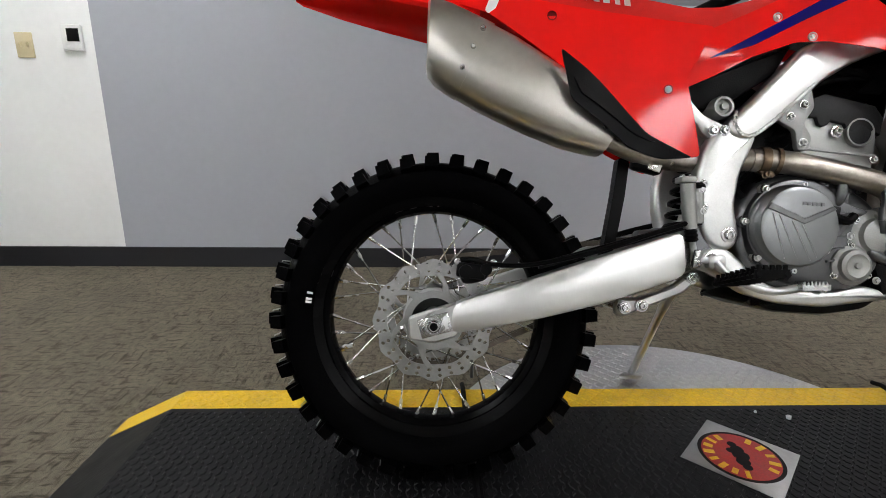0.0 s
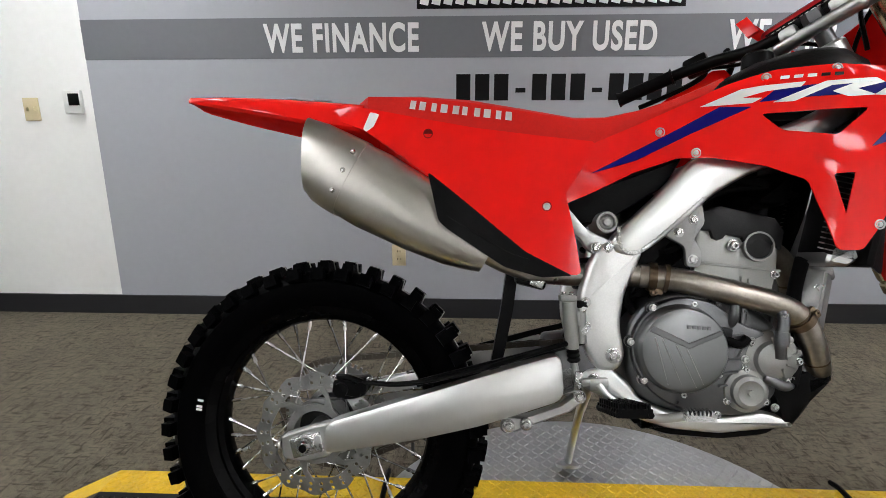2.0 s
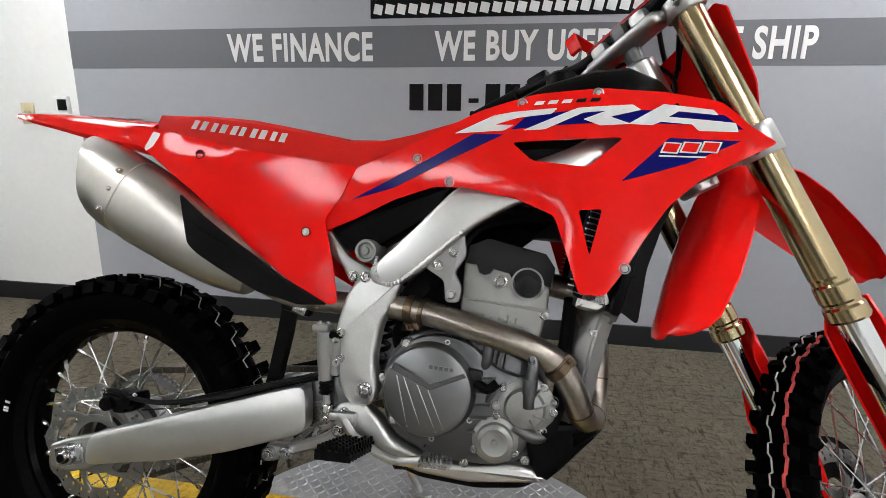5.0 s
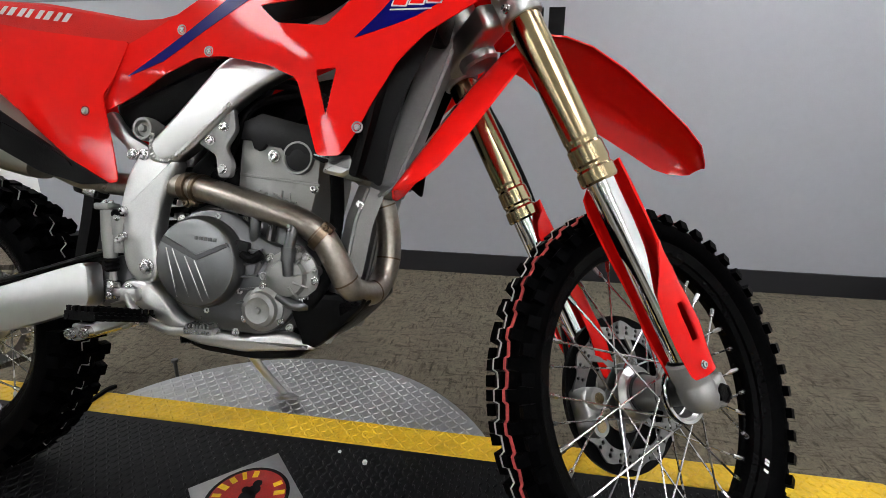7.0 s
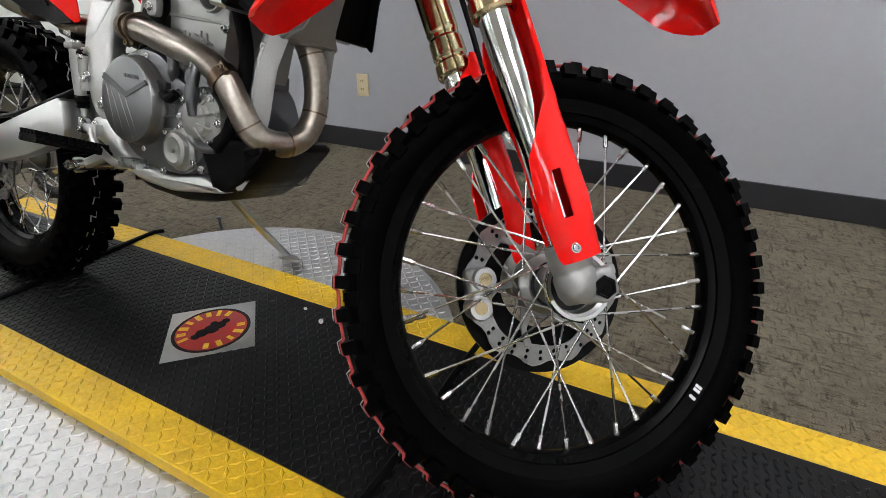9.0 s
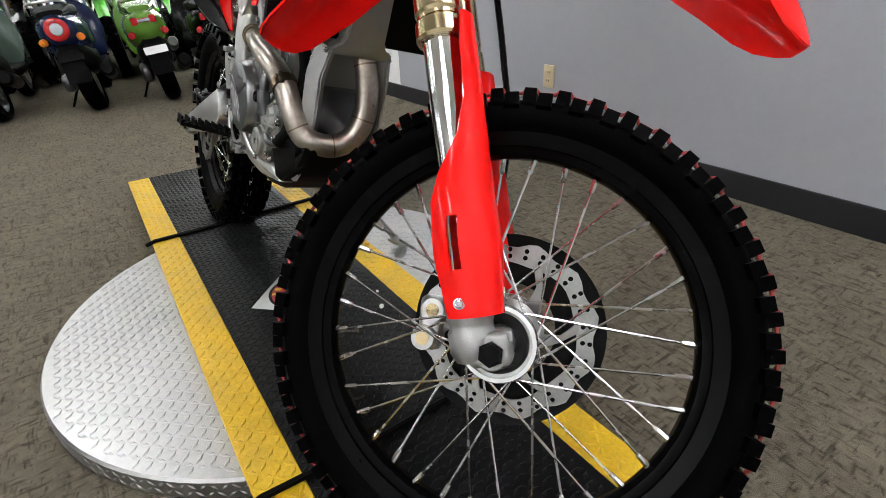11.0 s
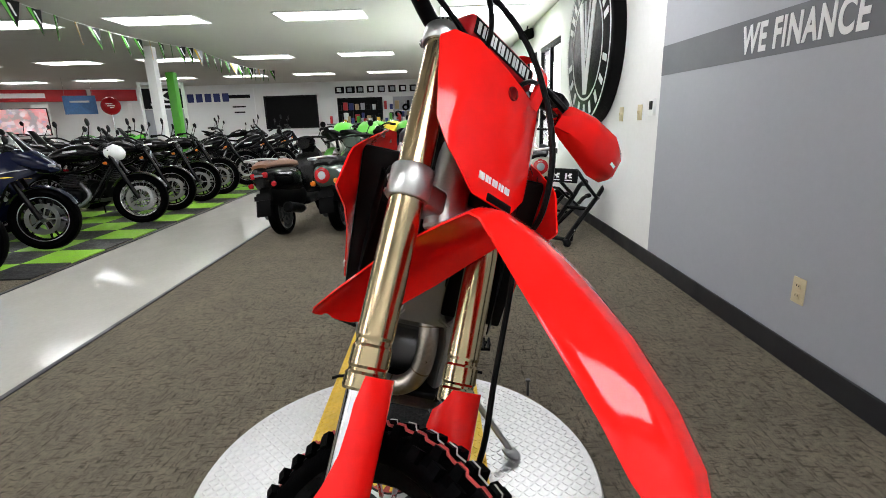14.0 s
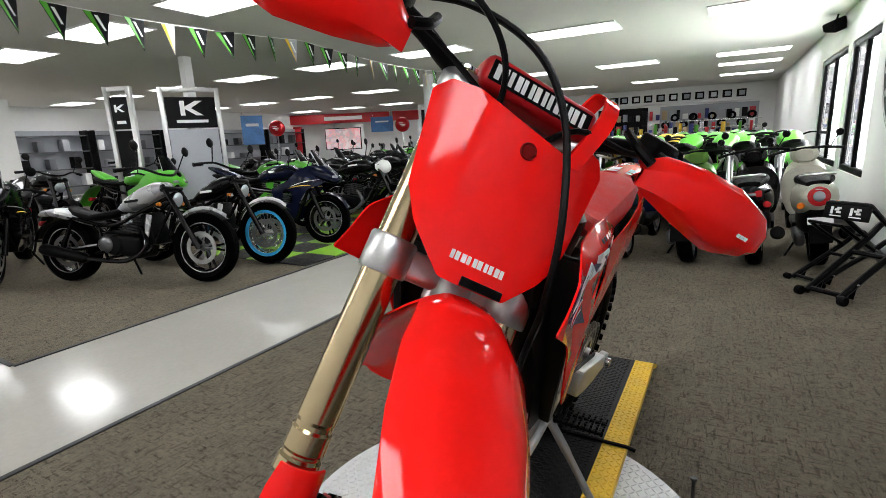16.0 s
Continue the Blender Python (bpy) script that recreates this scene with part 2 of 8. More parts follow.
def panel(bm, poly, yf, thick=0.003, step=0.03, holes=()):
    """A moulded skin: an outline in x, z, sliced to a grid, pushed to y = yf(x, z) and given thickness."""
    start = set(bm.verts)
    vs = [bm.verts.new((x, 0, z)) for x, z in poly]
    edges = [bm.edges.new((vs[i], vs[(i + 1) % len(vs)])) for i in range(len(vs))]
    for h in holes:
        hv = [bm.verts.new((x, 0, z)) for x, z in h]
        edges += [bm.edges.new((hv[i], hv[(i + 1) % len(hv)])) for i in range(len(hv))]
    if holes:
        bmesh.ops.triangle_fill(bm, edges=edges, use_beauty=True, normal=(0, -1, 0))
    else:
        bm.faces.new(vs)
    mine = lambda: [v for v in bm.verts if v not in start]
    if step:
        for ax in (0, 2):
            co = [v.co[ax] for v in mine()]
            k = math.floor(min(co) / step) + 1
            while k * step < max(co):
                p, no = Vector((0, 0, 0)), Vector((0, 0, 0))
                p[ax], no[ax] = k * step, 1
                vv = mine()
                g = vv + list({e for v in vv for e in v.link_edges}) + list({f for v in vv for f in v.link_faces})
                bmesh.ops.bisect_plane(bm, geom=g, plane_co=p, plane_no=no, dist=1e-5)
                k += 1
    vv = mine()
    for v in vv:
        v.co.y = yf(v.co.x, v.co.z)
    fs = list({f for v in vv for f in v.link_faces})
    bmesh.ops.recalc_face_normals(bm, faces=fs)
    if thick:
        g = bmesh.ops.extrude_face_region(bm, geom=fs, use_keep_orig=True)["geom"]
        bmesh.ops.translate(bm, vec=(0, abs(thick), 0), verts=[v for v in g if isinstance(v, bmesh.types.BMVert)])
    return mine()


def prism(bm, poly, y0, y1, bevel=0.0, seg=2):
    """An outline in x, z, drawn out from y0 to y1, its rims rounded."""
    a = [bm.verts.new((x, y0, z)) for x, z in poly]
    b = [bm.verts.new((x, y1, z)) for x, z in poly]
    k = len(a)
    f = [bm.faces.new(a), bm.faces.new(b[::-1])]
    for i in range(k):
        f.append(bm.faces.new((a[i], b[i], b[(i + 1) % k], a[(i + 1) % k])))
    if bevel:
        es = list(f[0].edges) + list(f[1].edges)
        bmesh.ops.recalc_face_normals(bm, faces=f)
        bmesh.ops.bevel(bm, geom=es, offset=bevel, segments=seg, affect="EDGES", profile=0.5)


def loft(bm, rings, caps=True, closed=False):
    """Skins a row of rings that have the same number of points."""
    R = [[bm.verts.new(p) for p in ring] for ring in rings]
    n = len(R[0])
    for i in range(len(R) - (0 if closed else 1)):
        A, B = R[i], R[(i + 1) % len(R)]
        for j in range(n):
            bm.faces.new((A[j], A[(j + 1) % n], B[(j + 1) % n], B[j]))
    if caps and not closed:
        bm.faces.new(R[0][::-1])
        bm.faces.new(R[-1])
    return [v for r in R for v in r]


def bolt(bm, c, d=(0, -1, 0), r=0.008, h=0.006):
    """A flanged hexagon bolt head, facing d."""
    d = Vector(d).normalized()
    c = Vector(c)
    r, h = r * 0.82, h * 0.85
    lathe(bm, [(0, 0), (r * 1.35, 0), (r * 1.35, h * 0.3), (r, h * 0.35)], c, d, 14)
    lathe(bm, [(r, h * 0.3), (r, h * 0.9), (r * 0.85, h), (r * 0.5, h), (r * 0.45, h * 0.6), (0, h * 0.6)], c, d, 6)


def text(name, body, size, m, material, parent=None, depth=0.002, wide=1.0, bold=0.0, space=1.0):
    """Flat letters in the built-in font, as a mesh, centred."""
    cu = bpy.data.curves.new(name, "FONT")
    cu.body, cu.size, cu.extrude, cu.align_x, cu.align_y, cu.offset, cu.space_character = body, size, depth, "CENTER", "CENTER", bold, space
    tmp = bpy.data.objects.new(name, cu)
    scene.collection.objects.link(tmp)
    me = bpy.data.meshes.new_from_object(tmp.evaluated_get(bpy.context.evaluated_depsgraph_get()))
    bpy.data.objects.remove(tmp)
    me.materials.clear()
    me.materials.append(material)
    ob = new(name, me)
    ob.matrix_basis = m @ Matrix.Diagonal((wide, 1, 1, 1))
    if parent:
        ob.parent = parent
    return ob

# ---------------------------------------------------------------- the room
X0, X1, Y0, Y1, ZC = -17.4, 3.08, -16.5, 1.732, 2.55


def slab(name, x0, x1, y0, y1, z0, z1, material, label="", category="", parent=None, bevel=0.0):
    bm = BM()
    box(bm, ((x0 + x1) / 2, (y0 + y1) / 2, (z0 + z1) / 2), (x1 - x0, y1 - y0, z1 - z0), bevel=bevel)
    ob = part(name, bm, material, parent, smooth=False)
    if not parent:
        tagged(ob, label, category, kind="structure")
    return ob


slab("floor_slab", X0, X1, Y0, Y1, -0.14, -0.02, M_TILE, "concrete slab under the carpets and tiles", "floor")
slab("floor_carpet_1", X0, X1, -1.82, Y1, -0.02, 0.0, M_CARPET, "taupe flecked carpet under the turntable", "carpet")
slab("floor_carpet_2", X0, 0.70, -12.5, -3.07, -0.02, 0.0, M_CARPET, "taupe flecked carpet under the parked motorcycles", "carpet")
slab("floor_tiles_1", X0, X1, -3.07, -1.82, -0.02, -0.003, M_TILE, "polished cream floor tiles of the aisle", "floor tiles")
slab("floor_tiles_2", 0.70, X1, -12.5, -3.07, -0.02, -0.003, M_TILE, "polished cream floor tiles of the cross aisle", "floor tiles")
slab("floor_tiles_3", X0, X1, Y0, -12.5, -0.02, -0.003, M_TILE, "polished cream floor tiles at the counter", "floor tiles")

slab("floor_trim_1", X0, X1, -1.835, -1.805, -0.003, 0.006, M_BASE, "dark edging strip between carpet and aisle tiles", "floor trim", bevel=0.002)
slab("floor_trim_2", X0, 0.70, -3.085, -3.055, -0.003, 0.006, M_BASE, "dark edging strip between aisle tiles and carpet", "floor trim", bevel=0.002)
slab("floor_trim_3", 0.685, 0.715, -12.5, -3.085, -0.003, 0.006, M_BASE, "dark edging strip between the cross aisle and carpet", "floor trim", bevel=0.002)
# the wall behind the turntable: white with two windows, then grey with its band
WX = -1.663
slab("wall_1", -4.75, WX, Y1, Y1 + 0.15, 0, ZC, M_WALLW, "white painted wall with the round sign", "wall")
slab("wall_2", WX, X1, Y1, Y1 + 0.15, 0, ZC, M_WALLG, "light grey painted wall behind the turntable", "wall")
slab("wall_3", -8.3, -4.75, Y1, Y1 + 0.15, 0, 0.62, M_WALLW, "white wall under the windows", "wall")
slab("wall_4", -8.3, -4.75, Y1, Y1 + 0.15, 2.12, ZC, M_WALLW, "white wall over the windows", "wall")
slab("wall_5", -6.35, -6.10, Y1, Y1 + 0.15, 0.62, 2.12, M_WALLW, "white pier between the windows", "wall")
slab("wall_6", X0, -8.3, Y1, Y1 + 0.15, 0, ZC, M_WALLW, "white painted wall beyond the windows", "wall")
slab("wall_east", X1, X1 + 0.15, Y0, Y1, 0, ZC, M_WALLW, "white painted end wall", "wall")
slab("wall_west", X0 - 0.15, X0, Y0, Y1, 0, ZC, M_WALLW, "white painted far wall of the showroom", "wall")
slab("wall_north", X0, X1, Y0 - 0.15, Y0, 0, ZC, M_WALLW, "white painted long wall of the showroom", "wall")
slab("ceiling", X0, X1, Y0, Y1, ZC, ZC + 0.1, M_CEIL, "off-white low showroom ceiling", "ceiling")
slab("baseboard_1", X0, X1 - 0.012, Y1 - 0.012, Y1, 0.0, 0.112, M_BASE, "black vinyl baseboard along the grey wall", "baseboard", bevel=0.003)
slab("baseboard_2", X1 - 0.012, X1, Y0, Y1 - 0.012, 0.0, 0.112, M_BASE, "black vinyl baseboard on the end wall", "baseboard", bevel=0.003)
slab("wall_band", WX, X1, Y1 - 0.002, Y1, 1.383, 1.576, M_BAND, "dark grey painted band across the wall", "wall band")


def wall_text(name, body, x0, x1, z, size, material, label):
    ob = text(name, body, size, pose((x0 + x1) / 2, Y1 - 0.004, z, 90, 0, 0), material, depth=0.001, bold=size * 0.03, space=1.12)
    xs = [v.co.x for v in ob.data.vertices]
    ys = [v.co.y for v in ob.data.vertices]
    ob.data.transform(Matrix.Translation((-(max(xs) + min(xs)) / 2, -(max(ys) + min(ys)) / 2, 0)))
    ob.data.transform(Matrix.Diagonal(((x1 - x0) / (max(xs) - min(xs)), size / (max(ys) - min(ys)), 1, 1)))
    return tagged(ob, label, "wall lettering", kind="structure")


wall_text("wall_lettering_1", "WE FINANCE", -0.718, 0.067, 1.480, 0.140, M_TEXTW, "white capital letters on the dark wall band")
wall_text("wall_lettering_2", "WE BUY USED", 0.379, 1.234, 1.480, 0.140, M_TEXTW, "white capital letters on the dark wall band")
wall_text("wall_lettering_3", "WE SHIP", 1.574, 2.080, 1.480, 0.140, M_TEXTW, "white capital letters on the dark wall band")
# the number below the band and the lettered strip above it, as plain bars
bm = BM()
for i in range(12):
    x = 0.249 + i * 0.0957
    if i in (3, 7):
        box(bm, (x + 0.043, Y1 - 0.002, 1.225), (0.05, 0.003, 0.022))
    else:
        box(bm, (x + 0.041, Y1 - 0.002, 1.240), (0.072, 0.003, 0.128), bevel=0.001)
tagged(part("wall_bars_1", bm, M_TEXTB, smooth=False), "row of black bars below the band", "wall lettering", kind="structure")
bm = BM()
box(bm, (0.708, Y1 - 0.002, 1.652), (1.30, 0.003, 0.085), bevel=0.001)
strip = part("wall_strip", bm, M_TEXTB, smooth=False)
tagged(strip, "black strip with a row of white bars above the band", "wall lettering", kind="structure")
bm = BM()
for i in range(22):
    box(bm, (0.708 - 0.61 + i * 0.058, Y1 - 0.005, 1.65), (0.042, 0.003, 0.045), (0, 12, 0))
part("bar", bm, M_TEXTW, strip, smooth=False)


# ---------------------------------------------------------------- ceiling lights
def troffer(x, y, sx=0.6, sy=1.2):
    t = thing("ceiling_light", "recessed white fluorescent ceiling light, switched on", "ceiling light", pose(x, y, ZC), "ceiling lights")
    bm = BM()
    for a, b, c, d in ((-sx / 2, sx / 2, -sy / 2, -sy / 2 + 0.02), (-sx / 2, sx / 2, sy / 2 - 0.02, sy / 2), (-sx / 2, -sx / 2 + 0.02, -sy / 2 + 0.02, sy / 2 - 0.02), (sx / 2 - 0.02, sx / 2, -sy / 2 + 0.02, sy / 2 - 0.02)):
        box(bm, ((a + b) / 2, (c + d) / 2, -0.008), (b - a, d - c, 0.016))
    part("frame", bm, M_WALLW, t, smooth=False)
    bm = BM()
    box(bm, (0, 0, -0.004), (sx - 0.042, sy - 0.042, 0.006))
    part("diffuser", bm, M_LAMP, t, smooth=False)
    return t


# panels at y 0.80, x -1.55 and -5.35 are added to brighten the wall
_l = None
for ix, x in enumerate((2.30, -1.55, -5.35, -9.60, -14.0)):
    for iy, y in enumerate((0.80, -1.42, -3.66, -5.76, -7.98, -10.3, -12.6, -14.9)):
        if _l is None:
            _l = troffer(x, y)
        else:
            copy_thing(_l, pose(x, y, ZC))
copy_thing(_l, pose(-11.4, 0.80, ZC))


# ---------------------------------------------------------------- turntable and deck
def turntable():
    t = thing("turntable", "round diamond-plate aluminium turntable lying on the carpet", "turntable", pose(0.645, 0.0, 0))
    bm = BM()
    lathe(bm, [(0, 0.0), (0.624, 0.0), (0.630, 0.004), (0.630, 0.048), (0.625, 0.054), (0, 0.054)], (0, 0, 0), (0, 0, 1), 96)
    part("disc", bm, M_PLATE, t)
    return t


def lugs(name, spots, size, z, material, parent):
    """Raised lozenge treads as one mesh: spots are x, y, angle."""
    l, w, h = size
    verts, faces = [], []
    for x, y, a in spots:
        c, s = math.cos(a), math.sin(a)
        k = len(verts)
        for px, py, pz in ((-l, 0, 0), (0, -w, 0), (l, 0, 0), (0, w, 0), (-l * 0.55, 0, h), (0, -w * 0.45, h), (l * 0.55, 0, h), (0, w * 0.45, h)):
            verts.append((x + px * c - py * s, y + px * s + py * c, z + pz))
        faces += [(k, k + 1, k + 5, k + 4), (k + 1, k + 2, k + 6, k + 5), (k + 2, k + 3, k + 7, k + 6), (k + 3, k, k + 4, k + 7), (k + 4, k + 5, k + 6, k + 7)]
    me = bpy.data.meshes.new(name)
    me.from_pydata(verts, [], faces)
    me.materials.append(material)
    ob = new(name, me)
    ob.parent = parent
    return tagged(ob, kind="stuff")


TT = turntable()
_sp = []
for i in range(-30, 31):
    for j in range(-30, 31):
        x, y = i * 0.0205, j * 0.0205
        if math.hypot(x, y) < 0.612:
            _sp.append((x, y, radians(45 if (i + j) % 2 else -45)))
lugs("tread", _sp, (0.0130, 0.0046, 0.0022), 0.0538, M_PLATE, TT)
verts, faces = [], []
for i in range(190):
    for j in range(2):
        q, z, a = 2 * math.pi * (i + 0.5 * j) / 190, 0.017 + 0.020 * j, (0.7 if (i + j) % 2 else -0.7)
        k = len(verts)
        for u, v, r in ((-0.010, 0, 0.630), (0, -0.0035, 0.630), (0.010, 0, 0.630), (0, 0.0035, 0.630), (0, 0, 0.6325)):
            du, dz = u * math.cos(a) - v * math.sin(a), u * math.sin(a) + v * math.cos(a)
            verts.append((r * math.cos(q + du / 0.63), r * math.sin(q + du / 0.63), z + dz))
        faces += [(k, k + 1, k + 4), (k + 1, k + 2, k + 4), (k + 2, k + 3, k + 4), (k + 3, k, k + 4)]
me = bpy.data.meshes.new("rim_tread")
me.from_pydata(verts, [], faces)
me.materials.append(M_PLATE)
ob = tagged(new("rim_tread", me), kind="stuff")
ob.parent = TT

# the deck: flat top with ramps at both ends
DX0, DX1, DY0, DY1, DZ = -0.660, 2.070, -0.310, 0.280, 0.087
DECK = thing("ramp_deck", "long black rubber-topped deck with yellow edge strips and end ramps", "ramp deck", pose(0, 0, 0))


def deck_strip(name, y0, y1, top, thick, material):
    prof = [(DX0 - 0.172, 0.003), (DX0, top), (DX1, top), (DX1 + 0.172, 0.003), (DX1 + 0.13, 0.003), (DX1, top - thick), (DX0, top - thick), (DX0 - 0.13, 0.003)]
    bm = BM()
    prism(bm, prof, y0, y1, 0.002, 1)
    return part(name, bm, material, DECK, smooth=False)


deck_strip("deck", DY0 + 0.085, DY1 - 0.085, DZ, 0.03, M_MAT)
deck_strip("edge_strip", DY0, DY0 + 0.085, DZ + 0.001, 0.033, M_YELLOW)
deck_strip("edge_strip", DY1 - 0.085, DY1, DZ + 0.001, 0.033, M_YELLOW)
_sp = []
for i in range(int((DX1 - DX0) / 0.016)):
    for j in range(24):
        _sp.append((DX0 + 0.008 + i * 0.016, DY0 + 0.093 + j * 0.0168, radians(60 if (i + j) % 2 else -60)))
lugs("tread", _sp, (0.0100, 0.0040, 0.0022), DZ - 0.0002, M_MAT, DECK)
_sp = []
for i in range(int((DX1 - DX0) / 0.021)):
    for j in range(4):
        for y in (DY0 + 0.012, DY1 - 0.073):
            _sp.append((DX0 + 0.01 + i * 0.021, y + j * 0.0203, radians(45 if (i + j) % 2 else -45)))
lugs("tread", _sp, (0.0125, 0.0045, 0.0022), DZ + 0.0008, M_YELLOW, DECK)
for x in (-0.55, 1.9):
    for y in (DY0 + 0.04, DY1 - 0.04):
        bm = BM()
        box(bm, (x, y, 0.028), (0.04, 0.04, 0.056))
        part("foot", bm, M_BLACK, DECK, smooth=False)

# ---------------------------------------------------------------- the motorcycle
BIKE = thing("motorcycle", "red motocross bike on its side stand, front wheel turned", "motorcycle",
             pose(0.0115, -0.038, 0.071, -14.1, -0.8, -0.98) @ Matrix.Scale(1.024, 4))
RAKE = radians(27.4)
AX = Vector((-math.sin(RAKE), 0, math.cos(RAKE)))
A0 = Vector((1.424, 0, 0.307))
STEER = Matrix.Translation(A0 + Vector((0.004, -0.012, -0.007))) @ Matrix.Rotation(radians(42), 4, AX) @ Matrix.Translation(-A0)
RW, FW = Vector((0, 0, 0.339)), Vector((1.461, 0, 0.336))


def turned(ob):
    """Moves a part of the steered front end to where the bars are turned."""
    ob.data.transform(STEER)
    return ob


def wheel(name, c, r_tyre, r_rim, half, spokes, hub_r, hub_half, knob, rows, steer, label):
    w = new(name)
    w.empty_display_size = 0.05
    w.parent = BIKE
    w.matrix_basis = (STEER if steer else Matrix()) @ Matrix.Translation(c)
    tagged(w, label)
    rc = r_tyre - knob
    bm = BM()
    s = rc - r_rim
    prof = [(r_rim + 0.004, -half * 0.62), (r_rim + s * 0.2, -half * 0.80), (r_rim + s * 0.45, -half * 0.93), (r_rim + s * 0.7, -half * 0.90), (r_rim + s * 0.88, -half * 0.70),
            (rc - 0.002, -half * 0.4), (rc, 0)]
    prof = prof + [(r, -h) for r, h in prof[:-1]][::-1]
    lathe(bm, prof, n=96)
    tyre = part("tyre", bm, M_TYRE, w, "black knobbly motocross tyre")
    # knobs, row by row across the tread
    bm = BM()
    for k, (h, tilt, kx, ky, off) in enumerate(rows):
        n = 40 if r_rim < 0.25 else 47
        for i in range(n):
            q = 2 * math.pi * (i + off) / n
            rr = rc + knob * 0.42 - 0.020 * h * h
            m = Matrix.Rotation(-q, 4, "Y") @ Matrix.Translation((0, h * half, 0)) @ Matrix.Translation((rr, 0, 0)) @ Matrix.Rotation(radians(tilt), 4, "Z")
            v = [bm.verts.new(m @ Vector((px * knob * 0.62, py * ky * sc, pz * kx * sc))) for px, sc in ((-1, 1.08), (1, 0.96)) for py, pz in ((-1, -1), (1, -1), (1, 1), (-1, 1))]
            for f in ((0, 3, 2, 1), (4, 5, 6, 7), (0, 1, 5, 4), (1, 2, 6, 5), (2, 3, 7, 6), (3, 0, 4, 7)):
                bm.faces.new([v[j] for j in f])
    tagged(part("tread_knob", bm, M_TYRE, w, smooth=False), kind="stuff")
    bm = BM()
    d = r_rim - 0.026
    lathe(bm, [(r_rim + 0.006, -half * 0.66), (r_rim + 0.007, -half * 0.60), (r_rim - 0.004, -half * 0.54), (r_rim - 0.008, -half * 0.45), (d + 0.004, -half * 0.30), (d, -half * 0.12),
               (d, half * 0.12), (d + 0.004, half * 0.30), (r_rim - 0.008, half * 0.45), (r_rim - 0.004, half * 0.54), (r_rim + 0.007, half * 0.60), (r_rim + 0.006, half * 0.66),
               (r_rim - 0.012, half * 0.5), (r_rim - 0.015, 0), (r_rim - 0.012, -half * 0.5)], n=96, closed=True)
    part("rim", bm, M_RIM, w, "black anodised rim")
    bm = BM()
    hh = hub_half
    prof = [(0.012, -hh), (0.020, -hh), (0.022, -hh * 0.50), (hub_r - 0.011, -hh * 0.44), (hub_r - 0.009, -hh * 0.80), (hub_r, -hh * 0.80), (hub_r, -hh * 0.66), (hub_r * 0.66, -hh * 0.42), (hub_r * 0.58, 0)]
    lathe(bm, prof + [(r, -h) for r, h in prof[:-1]][::-1], n=40)
    hub = part("hub", bm, M_ALUC, w, "silver cast hub")
    for sd_ in (-1, 1):
        bm = BM()
        lathe(bm, [(0.021, sd_ * hh * 0.52), (hub_r - 0.012, sd_ * hh * 0.48), (hub_r - 0.012, sd_ * hh * 0.40), (0.021, sd_ * hh * 0.40)], n=32, closed=True)
        part("seal", bm, M_COVER, hub, "black bearing seal")
    me = bpy.data.meshes.new("spoke")
    nip = bpy.data.meshes.new("nipple")
    for i in range(spokes):
        side = 1 if i % 2 else -1
        lead = 1 if (i // 2) % 2 else -1
        q = 2 * math.pi * i / spokes
        qh = q + lead * radians(62)
        a = Vector((math.cos(qh) * hub_r * 0.92, side * hh * 0.74, math.sin(qh) * hub_r * 0.92))
        b = Vector((math.cos(q) * (d - 0.001), side * half * 0.06, math.sin(q) * (d - 0.001)))
        bm = BM()
        sweep(bm, [a, a + (b - a) * 0.02, b], 0.0018, 6)
        part("spoke", bm, M_STEEL, w)
        bm = BM()
        t = (b - a).normalized()
        sweep(bm, [b - t * 0.018, b - t * 0.017, b + t * 0.006], [0.0030, 0.0038, 0.0042], 6)
        part("nipple", bm, M_STEEL, w)
    return w


KR = [(-0.88, 14, 0.0120, 0.0105, 0.10), (-0.46, 6, 0.0115, 0.0105, 0.0), (0.0, 0, 0.0115, 0.0120, 0.06), (0.46, -6, 0.0115, 0.0105, 0.0), (0.88, -14, 0.0120, 0.0105, 0.10)]
KF = [(-0.90, 14, 0.0088, 0.0075, 0.0), (-0.46, 8, 0.0082, 0.0080, 0.5), (0.0, 0, 0.0082, 0.0095, 0.5), (0.46, -8, 0.0082, 0.0080, 0.5), (0.90, -14, 0.0088, 0.0075, 0.0)]
REAR = wheel("rear_wheel", RW, 0.336, 0.238, 0.062, 36, 0.062, 0.075, 0.019, KR, False, "rear wheel with a black rim and steel spokes")
FRONT = wheel("front_wheel", FW, 0.331, 0.266, 0.046, 36, 0.048, 0.062, 0.015, KF, True, "front wheel with a black rim and steel spokes, turned aside")


def mirror(bm):
    """The same shape on the other side of the bike."""
    c = bm.copy()
    for v in c.verts:
        v.co.y = -v.co.y
    return c


def pair(name, bm, material, parent, label=""):
    m = mirror(bm)
    return part(name, bm, material, parent, label), part(name, m, material, parent, label)


def ss(t):
    t = min(max(t, 0), 1)
    return t * t * (3 - 2 * t)


